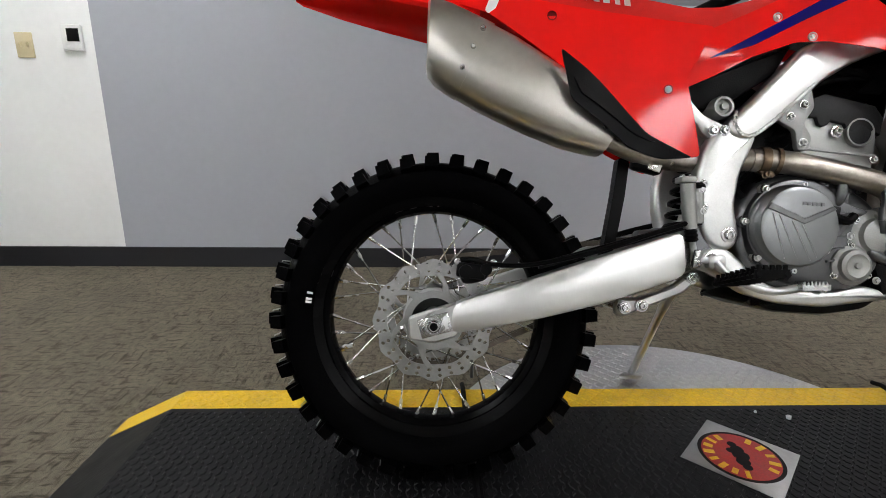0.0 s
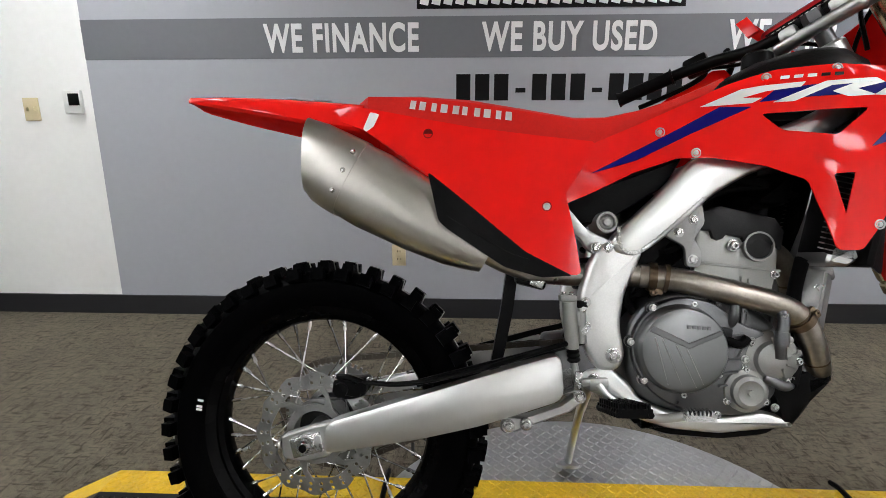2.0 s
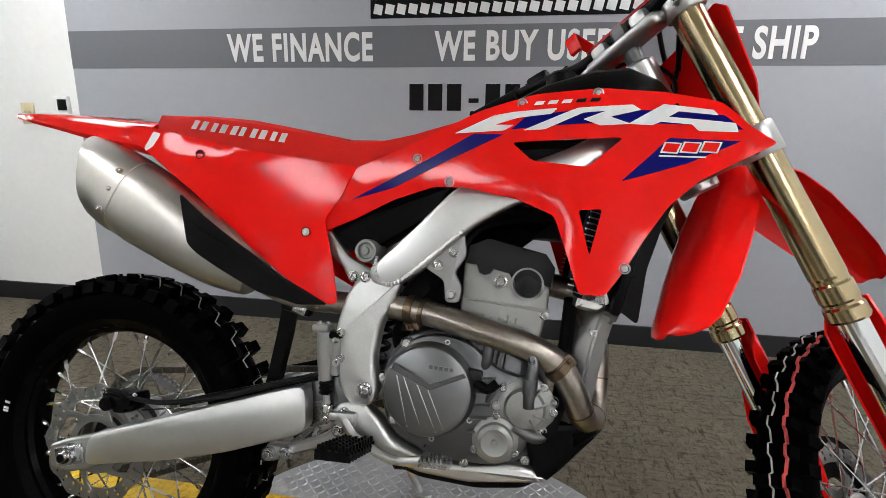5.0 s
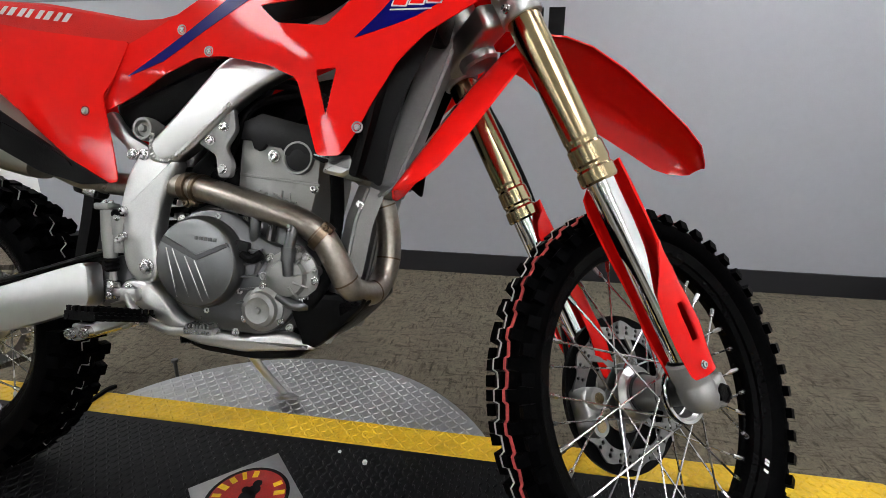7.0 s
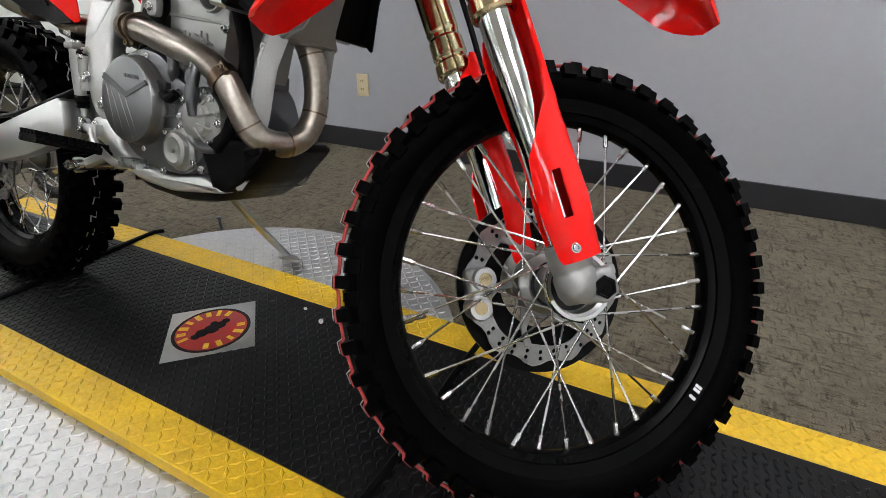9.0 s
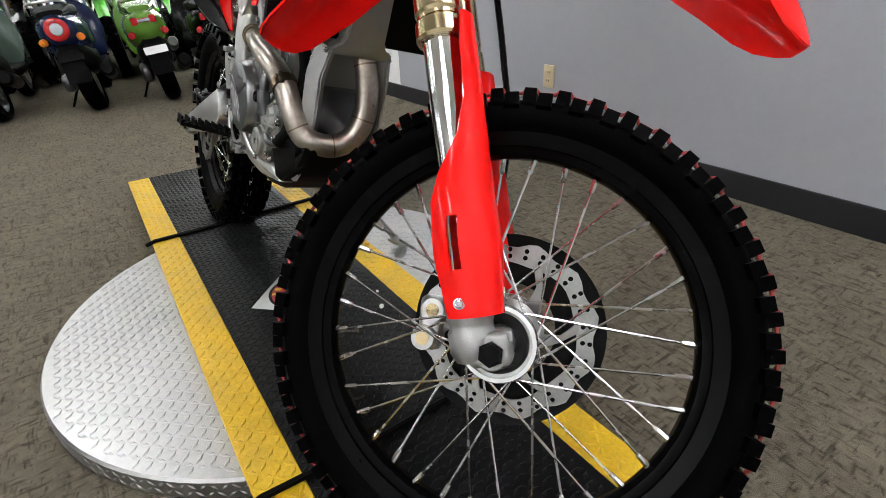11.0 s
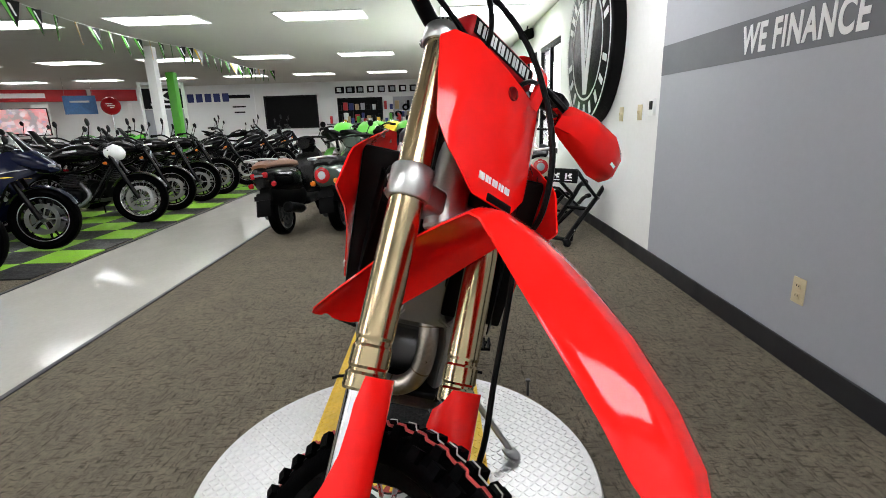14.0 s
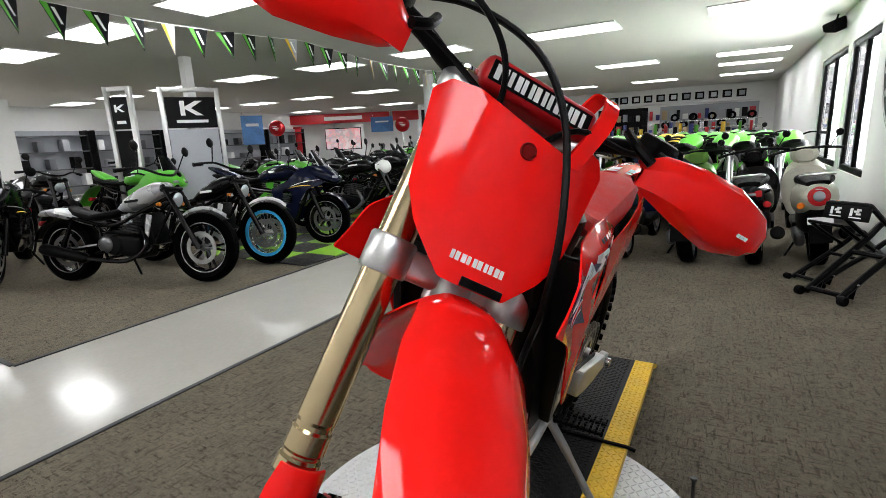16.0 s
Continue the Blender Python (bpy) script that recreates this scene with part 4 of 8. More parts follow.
sweep(bm, seam, [0.0034 + 0.0011 * (i % 3 == 0) - 0.0006 * (i % 3 == 1) for i in range(len(seam))], 8, 0.8)
pair("weld_bead", bm, M_CAST, BIKE, "rippled weld seam on the frame")
bm = BM()
prism(bm, rounded([(0.545, 0.712), (0.515, 0.665), (0.500, 0.610), (0.499, 0.560), (0.512, 0.498), (0.535, 0.472), (0.570, 0.474), (0.584, 0.50), (0.574, 0.555), (0.583, 0.615), (0.606, 0.665), (0.618, 0.695), (0.585, 0.70)], 0.016), -0.107, -0.070, 0.010, 3)
pair("frame_pivot_plate", bm, M_CAST, BIKE, "cast aluminium swingarm pivot plate")
bm = BM()
prism(bm, rounded([(0.497, 0.460), (0.515, 0.478), (0.560, 0.478), (0.590, 0.452), (0.612, 0.420), (0.660, 0.400), (0.75, 0.393), (0.826, 0.405), (0.87, 0.392), (0.88, 0.378), (0.747, 0.363), (0.66, 0.370), (0.596, 0.389), (0.54, 0.428), (0.511, 0.437)], 0.014), -0.106, -0.068, 0.009, 3)
pair("frame_cradle", bm, M_CAST, BIKE, "aluminium lower frame cradle")
bm = BM()
prism(bm, rounded([(0.655, 0.722), (0.680, 0.750), (0.722, 0.786), (0.728, 0.745), (0.708, 0.716), (0.722, 0.690), (0.718, 0.664), (0.694, 0.664), (0.690, 0.702)], 0.008), -0.104, -0.090, 0.003, 2)
EH = pair("engine_hanger", bm, M_LUG, BIKE)[0]
bm = BM()
for x, z in ((0.680, 0.727), (0.706, 0.750), (0.704, 0.678)):
    bolt(bm, (x, -0.104, z), (0, -1, 0), 0.008, 0.008)
part("bolt", bm, M_STEEL, EH)
bm = BM()
for (x, z), r in (((0.560, 0.503), 0.013), ((0.525, 0.458), 0.011), ((0.552, 0.700), 0.009), ((0.512, 0.600), 0.008), ((0.512, 0.555), 0.008), ((0.530, 0.700), 0.009)):
    bolt(bm, (x, -0.107, z), (0, -1, 0), r, 0.010)
part("frame_bolt", bm, M_STEEL, BIKE)
# subframe strut to the side panel
bm = BM()
prism(bm, rounded([(0.462, 0.775), (0.478, 0.780), (0.515, 0.735), (0.560, 0.712), (0.562, 0.690), (0.527, 0.688), (0.512, 0.700), (0.505, 0.715), (0.470, 0.745)], 0.008), -0.098, -0.082, 0.004, 2)
pair("subframe_strut", bm, M_ALUC, BIKE)
# head tube, downtube and its two legs round the exhaust
bm = BM()
sweep(bm, [A0 + AX * 0.64, A0 + AX * 0.645, A0 + AX * 0.895, A0 + AX * 0.90], [0.030, 0.034, 0.034, 0.030], 24)
part("head_tube", bm, M_ALUC, BIKE)
bm = BM()
loft(bm, [[(1.075 + dx, y, 0.930 + dz) for dx, y, dz in ((-0.03, -0.03, 0), (0.03, -0.03, 0.02), (0.03, 0.03, 0.02), (-0.03, 0.03, 0))],
          [(1.035 + dx, y, 0.83 + dz) for dx, y, dz in ((-0.028, -0.026, 0), (0.024, -0.026, 0), (0.024, 0.026, 0), (-0.028, 0.026, 0))],
          [(0.975 + dx, y, 0.665 + dz) for dx, y, dz in ((-0.026, -0.040, 0), (0.022, -0.040, 0), (0.022, 0.040, 0), (-0.026, 0.040, 0))],
          [(0.960 + dx, y, 0.640 + dz) for dx, y, dz in ((-0.026, -0.072, 0), (0.020, -0.072, 0), (0.020, 0.072, 0), (-0.026, 0.072, 0))]])
bmesh.ops.bevel(bm, geom=list(bm.edges), offset=0.005, segments=2, affect="EDGES")
part("downtube", bm, M_LUG, BIKE, "aluminium front downtube")
bm = BM()
sweep(bm, [(0.957, -0.056, 0.655), (0.940, -0.066, 0.60), (0.925, -0.066, 0.52), (0.905, -0.068, 0.44), (0.875, -0.078, 0.395)], 0.027, 4, 0.75)
bmesh.ops.bevel(bm, geom=list(bm.edges), offset=0.004, segments=2, affect="EDGES")
pair("downtube_leg", bm, M_LUG, BIKE)
bm = BM()
bolt(bm, (0.945, -0.072, 0.625), (0, -1, 0), 0.009, 0.008)
part("downtube_bolt", bm, M_STEEL, BIKE)

# ---- engine
bm = BM()
prism(bm, rounded([(0.585, 0.470), (0.590, 0.560), (0.640, 0.615), (0.72, 0.625), (0.80, 0.600), (0.86, 0.560), (0.885, 0.49), (0.875, 0.430), (0.82, 0.392), (0.68, 0.392), (0.61, 0.420)], 0.03), -0.092, 0.092, 0.014, 3)
ENG = part("crankcase", bm, M_CASE, BIKE, "grey cast engine crankcase")
bm = BM()
prism(bm, rounded([(0.70, 0.400), (0.64, 0.425), (0.600, 0.470), (0.596, 0.535), (0.625, 0.592), (0.68, 0.612), (0.74, 0.602), (0.785, 0.560), (0.84, 0.545), (0.855, 0.50), (0.845, 0.435), (0.80, 0.398)], 0.025), -0.112, -0.085, 0.007, 2)
part("side_case", bm, M_CASE, ENG, "grey cast engine side case")
bm = BM()
lathe(bm, [(0.076, -0.010), (0.0835, -0.010), (0.0835, 0.0050), (0.076, 0.0050)], (0.676, -0.106, 0.518), (0, -1, 0), 56, True)
part("gasket_ring", bm, M_CASE, ENG, "cast rim round the clutch cover")
M_CLU = mat("grey_satin_cover", (0.215, 0.22, 0.225), 0.32, 1.0, 0.03, 30, 0.02, 420, rvar=0.02)
CC = Vector((0.676, -0.106, 0.518))
bm = BM()
lathe(bm, [(0.0795, 0.0), (0.0795, 0.010), (0.0775, 0.013), (0.076, 0.016), (0.0755, 0.026), (0.0725, 0.030), (0.064, 0.0325), (0, 0.033)], CC, (0, -1, 0), 56)
CLU = part("clutch_cover", bm, M_CLU, ENG, "round grey clutch cover")
bm = BM()
prism(bm, [(CC.x - 0.062, CC.z + 0.034), (CC.x + 0.006, CC.z + 0.004), (CC.x + 0.066, CC.z + 0.030), (CC.x + 0.060, CC.z + 0.036), (CC.x + 0.006, CC.z + 0.014), (CC.x - 0.055, CC.z + 0.044)], CC.y - 0.0345, CC.y - 0.031, 0.0008, 1)
part("chevron", bm, M_CASE, CLU)
bm = BM()
for a, b in (((-0.040, 0.022), (-0.006, -0.062)), ((-0.052, 0.024), (-0.030, -0.060)), ((-0.016, 0.010), (0.018, -0.064)), ((0.002, 0.004), (0.030, -0.058))):
    sweep(bm, [(CC.x + a[0], CC.y - 0.0328, CC.z + a[1]), (CC.x + b[0], CC.y - 0.0312, CC.z + b[1])], 0.0013, 6)
part("groove", bm, M_ALUC, CLU)
bm = BM()
for i in range(5):
    box(bm, (CC.x + 0.006 + i * 0.0085, CC.y - 0.0335, CC.z + 0.042 - i * 0.0006), (0.006, 0.001, 0.006))
part("lettering_bar", bm, M_CASE, CLU)
bm = BM()
for i in range(7):
    q = radians(20 + i * 51)
    c = CC + Vector((math.cos(q) * 0.0845, 0.004, math.sin(q) * 0.0845))
    lathe(bm, [(0.011, 0.006), (0.011, -0.004)], c, (0, -1, 0), 14)
    bolt(bm, c + Vector((0, -0.006, 0)), (0, -1, 0), 0.0065, 0.007)
part("bolt", bm, M_ALU, CLU)
# oil filter, water pump and their hoses
bm = BM()
lathe(bm, [(0.038, 0), (0.038, 0.006), (0.031, 0.010), (0.029, 0.018), (0.022, 0.021), (0.018, 0.019), (0.006, 0.019), (0.005, 0.023), (0, 0.023)], (0.790, -0.110, 0.444), (0, -1, 0), 32)
OF = part("oil_filter_cover", bm, M_CYL, ENG, "round aluminium oil filter cover")
bm = BM()
for i in range(3):
    q = radians(90 + i * 120)
    bolt(bm, (0.790 + math.cos(q) * 0.038, -0.113, 0.444 + math.sin(q) * 0.038), (0, -1, 0), 0.006, 0.007)
part("bolt", bm, M_STEEL, OF)
bm = BM()
lathe(bm, [(0.050, 0), (0.050, 0.008), (0.044, 0.013), (0.034, 0.016), (0.030, 0.024), (0.016, 0.028), (0, 0.028)], (0.836, -0.100, 0.500), (0, -1, 0), 32)
WP = part("water_pump_cover", bm, M_CYL, ENG, "cast water pump cover")
bm = BM()
sweep(bm, arc([(0.842, -0.126, 0.505), (0.842, -0.130, 0.54), (0.848, -0.128, 0.575), (0.842, -0.118, 0.598)]), 0.0095, 14)
sweep(bm, [(0.842, -0.130, 0.528), (0.844, -0.130, 0.552)], 0.012, 14)
sweep(bm, arc([(0.765, -0.100, 0.555), (0.772, -0.112, 0.575), (0.775, -0.112, 0.606)]), 0.009, 12)
sweep(bm, arc([(0.820, -0.115, 0.47), (0.850, -0.118, 0.455), (0.868, -0.108, 0.455)]), 0.009, 12)
part("coolant_elbow", bm, M_CASE, WP)
for i in range(6):
    q = radians(15 + i * 60)
    bm = BM()
    c_ = Vector((0.836 + math.cos(q) * 0.047, -0.106, 0.500 + math.sin(q) * 0.047))
    lathe(bm, [(0.009, 0.006), (0.009, -0.006)], c_, (0, -1, 0), 12)
    bolt(bm, c_ + Vector((0, -0.005, 0)), (0, -1, 0), 0.0055, 0.006)
    part("cover_bolt", bm, M_CYL, WP)
for i in range(5):
    q = radians(-60 + i * 38)
    bm = BM()
    sweep(bm, [(0.836 + math.cos(q) * 0.016, -0.129, 0.500 + math.sin(q) * 0.016), (0.836 + math.cos(q) * 0.040, -0.117, 0.500 + math.sin(q) * 0.040)], 0.0022, 6)
    part("rib", bm, M_CYL, WP)
bm = BM()
for x, z in ((0.800, 0.53), (0.866, 0.535), (0.882, 0.497), (0.86, 0.462), (0.81, 0.462), (0.79, 0.50), (0.757, 0.425), (0.74, 0.40), (0.84, 0.415)):
    bolt(bm, (x, -0.112, z), (0, -1, 0), 0.0065, 0.007)
part("bolt", bm, M_STEEL, ENG)
bm = BM()
sweep(bm, arc([(0.755, -0.118, 0.535), (0.775, -0.124, 0.528), (0.79, -0.12, 0.538)]), 0.008, 10)
sweep(bm, arc([(0.868, -0.108, 0.455), (0.89, -0.09, 0.50), (0.90, -0.07, 0.60), (0.905, -0.09, 0.68)]), 0.012, 12)
part("coolant_hose", bm, M_RUBBER, ENG, "black rubber coolant hose")
# cylinder and head, canted back: grey barrel, round plug boss, black cover with a scalloped lower edge
bm = BM()
prism(bm, rounded([(0.722, 0.575), (0.716, 0.640), (0.722, 0.742), (0.800, 0.748), (0.872, 0.712), (0.868, 0.660), (0.845, 0.560)], 0.008), -0.078, 0.078, 0.006, 2)
CYL = part("cylinder_head", bm, M_CYL, ENG, "grey cast cylinder head")
SCALLOP = [(0.724, 0.733), (0.744, 0.731), (0.749, 0.717), (0.758, 0.713), (0.768, 0.716), (0.774, 0.724), (0.800, 0.718), (0.807, 0.706), (0.822, 0.700), (0.836, 0.700), (0.848, 0.706), (0.872, 0.696)]
bm = BM()
prism(bm, [(0.730, 0.764), (0.764, 0.778), (0.862, 0.754), (0.878, 0.730)][::-1] + SCALLOP, -0.086, 0.086, 0.005, 2)
part("head_cover", bm, M_COVER, ENG, "black cylinder head cover")
bm = BM()
lathe(bm, [(0.022, 0), (0.0235, 0.002), (0.0245, 0.0045), (0.0275, 0.0045), (0.0285, 0.002), (0.0285, -0.02), (0.022, -0.02)], (0.832, -0.082, 0.702), (0, -1, 0), 36, True)
part("boss_ring", bm, M_CYL, CYL)
bm = BM()
lathe(bm, [(0, 0.004), (0.012, 0.004), (0.016, 0.002), (0.022, 0.001), (0.022, -0.01)], (0.832, -0.083, 0.702), (0, -1, 0), 30)
part("plug", bm, M_COVER, CYL)
for x0, x1, z0, z1 in ((0.722, 0.872, 0.664, 0.669), (0.730, 0.770, 0.640, 0.644), (0.785, 0.830, 0.632, 0.636)):
    bm = BM()
    prism(bm, rounded([(x0, z0 + 0.006), (x1, z0 - 0.010), (x1, z1 - 0.010), (x0, z1 + 0.006)], 0.001), -0.081, -0.076, 0.0008, 1)
    part("rib", bm, M_CYL, CYL)
for x, w in ((0.758, 0.016), (0.800, 0.018)):
    bm = BM()
    prism(bm, rounded([(x, 0.612), (x, 0.646), (x + 0.004, 0.646), (x + 0.004, 0.618), (x + w - 0.004, 0.616), (x + w - 0.004, 0.642), (x + w, 0.642), (x + w, 0.608)], 0.001), -0.082, -0.076, 0.0008, 1)
    part("rib", bm, M_CYL, CYL)
bm = BM()
bolt(bm, (0.787, -0.080, 0.704), (0, -1, 0), 0.010, 0.012)
bolt(bm, (0.733, -0.080, 0.598), (0, -1, 0), 0.008, 0.010)
bolt(bm, (0.828, -0.080, 0.586), (0, -1, 0), 0.008, 0.010)
bolt(bm, (0.862, -0.078, 0.650), (0, -1, 0), 0.007, 0.010)
part("bolt", bm, M_STEEL, CYL)
bm = BM()
prism(bm, rounded([(0.724, 0.560), (0.728, 0.606), (0.850, 0.592), (0.846, 0.548)], 0.006), -0.084, 0.084, 0.004, 2)
part("cylinder_base", bm, M_CASE, ENG, "cast cylinder base flange")
# sensor, plug and small pipes between cylinder and water pump
bm = BM()
box(bm, (0.752, -0.112, 0.548), (0.026, 0.020, 0.018), (0, 10, 0), 0.003)
part("sensor_plug", bm, M_COVER, ENG, "black wiring plug")
bm = BM()
sweep(bm, arc([(0.752, -0.106, 0.552), (0.735, -0.10, 0.585), (0.742, -0.098, 0.625)]), 0.004, 8)
part("sensor_wire", bm, M_RUBBER, ENG)
for p, q, r in (((0.742, -0.098, 0.566), (0.750, -0.098, 0.602), 0.0065), ((0.790, -0.098, 0.548), (0.796, -0.096, 0.590), 0.0075), ((0.772, -0.104, 0.500), (0.786, -0.108, 0.528), 0.0085)):
    bm = BM()
    sweep(bm, [p, q], r, 10)
    bolt(bm, Vector(q) + Vector((0, -r, -0.006)), (0, -1, 0), 0.004, 0.004)
    part("oil_fitting", bm, M_CASE, ENG)
for i in range(5):
    bm = BM()
    z = 0.450 + i * 0.022
    prism(bm, [(0.742 + 0.006 * (i % 2), z), (0.772 + 0.004 * i, z + 0.004), (0.772 + 0.004 * i, z + 0.008), (0.742 + 0.006 * (i % 2), z + 0.004)], -0.118, -0.110, 0.001, 1)
    part("case_rib", bm, M_CASE, ENG)
# inlet side, dark hoses and wiring behind the frame
bm = BM()
sweep(bm, arc([(0.62, 0, 0.80), (0.68, 0, 0.76), (0.74, 0, 0.70)]), 0.034, 16)
part("intake_boot", bm, M_RUBBER, BIKE, "black rubber intake boot")
bm = BM()
prism(bm, rounded([(0.470, 0.790), (0.50, 0.845), (0.60, 0.880), (0.70, 0.872), (0.665, 0.815), (0.60, 0.775), (0.55, 0.745), (0.49, 0.745)], 0.012), -0.088, 0.088, 0.012, 2)
part("airbox", bm, M_BLACK, BIKE, "black plastic airbox under the seat")
bm = BM()
sweep(bm, arc([(0.66, -0.06, 0.69), (0.70, -0.075, 0.71), (0.74, -0.07, 0.79), (0.84, -0.06, 0.815), (0.92, -0.05, 0.80)]), 0.006, 8)
sweep(bm, arc([(0.62, -0.05, 0.64), (0.60, -0.06, 0.60), (0.62, -0.08, 0.57), (0.65, -0.07, 0.62)]), 0.008, 8)
sweep(bm, arc([(0.70, -0.05, 0.82), (0.78, -0.07, 0.83), (0.86, -0.06, 0.82)]), 0.009, 8)
sweep(bm, arc([(0.60, -0.02, 0.56), (0.63, -0.05, 0.65), (0.69, -0.04, 0.69)]), 0.012, 8)
part("hose_loom", bm, M_RUBBER, BIKE, "black hoses and wiring between frame and engine")
bm = BM()
box(bm, (0.415, -0.078, 0.640), (0.060, 0.03, 0.030), (0, 14, 0), 0.008)
part("rear_bracket", bm, M_BLACK, BIKE)
bm = BM()
box(bm, (0.425, -0.094, 0.635), (0.026, 0.004, 0.018), (0, 20, 0), 0.002)
part("reflector_tab", bm, M_STEEL, BIKE)

# added black block: stands for the shade between frame and engine
bm = BM()
prism(bm, rounded([(0.600, 0.60), (0.605, 0.68), (0.66, 0.735), (0.72, 0.80), (0.80, 0.83), (0.92, 0.85), (0.90, 0.78), (0.74, 0.79), (0.73, 0.62), (0.66, 0.61)], 0.012), -0.062, 0.062, 0.01, 2)
part("dark_gap_filler", bm, M_BLACK, BIKE, "black filler block that darkens the gap between frame and engine")
bm = BM()
box(bm, (1.002, -0.104, 0.825), (0.016, 0.130, 0.33), (0, 14, 0), 0.006)
box(bm, (1.04, -0.075, 0.93), (0.09, 0.09, 0.06), (0, 14, 0), 0.012)
pair("radiator_louvre", bm, M_BLACK, BIKE, "black radiator louvre")
M_CLAMP = mat("browned_clamp_steel", (0.17, 0.125, 0.085), 0.36, 1.0, 0.2, 30, 0.04, 300)
# exhaust header: a loop round the front of the engine
bm = BM()
H = arc([(0.612, -0.090, 0.648), (0.655, -0.096, 0.644), (0.70, -0.104, 0.636), (0.78, -0.112, 0.616), (0.85, -0.112, 0.596), (0.890, -0.106, 0.570), (0.913, -0.098, 0.530), (0.930, -0.084, 0.490), (0.946, -0.060, 0.474), (0.956, -0.020, 0.474), (0.962, 0.012, 0.497), (0.966, 0.028, 0.540), (0.961, 0.028, 0.600), (0.945, 0.020, 0.650), (0.915, 0.010, 0.688), (0.87, 0.0, 0.70)], 8)
sweep(bm, H, 0.0222, 20)
PIPE = part("exhaust_header", bm, M_PIPE, BIKE, "heat-tinted steel exhaust header")
bm = BM()
for p, q in (((0.628, -0.092, 0.6467), (0.642, -0.095, 0.6455)), ((0.655, -0.096, 0.644), (0.662, -0.0975, 0.643)), ((0.884, -0.107, 0.5745), (0.894, -0.1045, 0.5655))):
    sweep(bm, [p, q], 0.0262, 20)
bolt(bm, (0.635, -0.10, 0.618), (0, -1, 0), 0.007, 0.010)
box(bm, (0.638, -0.098, 0.622), (0.030, 0.012, 0.012), (0, 20, 0), 0.003)
box(bm, (0.905, -0.118, 0.585), (0.022, 0.010, 0.012), (0, 45, 0), 0.003)
bolt(bm, (0.905, -0.122, 0.585), (0, -1, 0), 0.006, 0.008)
part("clamp", bm, M_CLAMP, PIPE)
for i in (38, 54, 70, 86, 100):
    bm = BM()
    sweep(bm, [H[i], H[i] + (Vector(H[i + 1]) - Vector(H[i])).normalized() * 0.003], 0.0229, 20)
    part("weld_ring", bm, M_CLAMP, PIPE)

# skid plate
bm = BM()
prism(bm, rounded([(0.600, 0.372), (0.66, 0.352), (0.76, 0.345), (0.84, 0.355), (0.90, 0.395), (0.955, 0.452), (0.962, 0.470), (0.925, 0.470), (0.865, 0.462), (0.84, 0.43), (0.835, 0.395), (0.75, 0.385), (0.65, 0.390)], 0.012), -0.088, 0.088, 0.012, 2)
SKID = part("skid_plate", bm, M_BLACK, BIKE, "black plastic skid plate")
bm = BM()
prism(bm, rounded([(0.818, 0.470), (0.880, 0.474), (0.962, 0.474), (0.966, 0.462), (0.93, 0.424), (0.90, 0.396), (0.876, 0.378), (0.858, 0.384), (0.850, 0.410), (0.838, 0.440)], 0.006), -0.112, 0.112, 0.010, 2)
for v in bm.verts:
    v.co.y *= 1 - 0.34 * ss((v.co.x - 0.835) / 0.13)
part("skid_plate_front", bm, M_BLACK, SKID)

# footpegs, brake pedal, side stand
for s in (-1, 1):
    bm = BM()
    for dx in (-0.024, 0.024):
        sweep(bm, [(0.556 + dx, s * 0.112, 0.410), (0.558 + dx, s * 0.238, 0.436)], 0.005, 6)
    for i in range(9):
        y, z = 0.118 + i * 0.0145, 0.413 + i * 0.0030
        box(bm, (0.557, s * y, z), (0.056, 0.005, 0.014))
        for k in range(5):
            box(bm, (0.535 + k * 0.011, s * y, z + 0.010), (0.005, 0.005, 0.010))
    part("footpeg", bm, M_RUBBER, BIKE, "dark toothed footpeg", smooth=False)
bm = BM()
sweep(bm, arc([(0.53, -0.118, 0.452), (0.555, -0.125, 0.425), (0.62, -0.128, 0.398), (0.675, -0.135, 0.404)]), [0.008] * 19, 10, 0.7)
box(bm, (0.532, -0.112, 0.452), (0.034, 0.018, 0.024), None, 0.004)
box(bm, (0.51, -0.112, 0.455), (0.020, 0.014, 0.014), None, 0.003)
PED = part("brake_pedal", bm, M_ALUC, BIKE, "aluminium rear brake pedal")
bm = BM()
comb = [(0.670, 0.400), (0.670, 0.410)]
for k in range(7):
    x = 0.672 + k * 0.0068
    comb += [(x, 0.410), (x + 0.0008, 0.417), (x + 0.0030, 0.417), (x + 0.0040, 0.410)]
prism(bm, comb + [(0.722, 0.411), (0.722, 0.401)], -0.152, -0.128)
part("pedal_pad", bm, M_STEEL, PED)
bm = BM()
sweep(bm, arc([(0.565, 0.095, 0.40), (0.56, 0.16, 0.33), (0.562, 0.27, 0.215), (0.57, 0.385, 0.105)]), [0.012] * 7 + [0.010] * 12, 12)
lathe(bm, [(0, -0.012), (0.030, -0.012), (0.034, -0.004), (0.020, 0.004), (0, 0.006)], (0.571, 0.392, 0.103), (0, 0.25, 1), 20)
part("side_stand", bm, M_ALUC, BIKE, "worn aluminium side stand")

# radiators and tank
bm = BM()
box(bm, (0.955, -0.105, 0.80), (0.034, 0.085, 0.24), (0, 14, 0), 0.006)
RAD = pair("radiator", bm, M_BLACK, BIKE, "black finned radiator")[0]
bm = BM()
for i in range(24):
    z = 0.695 + i * 0.0088
    box(bm, (0.927 + (z - 0.8) * 0.25 + 0.008, -0.149, z), (0.034, 0.002, 0.0022), (0, 14, 0))
    box(bm, (0.977 + (z - 0.8) * 0.25, -0.105, z), (0.002, 0.078, 0.0022), (0, 14, 0))
pair("fin", bm, M_ALUC, RAD)
bm = BM()
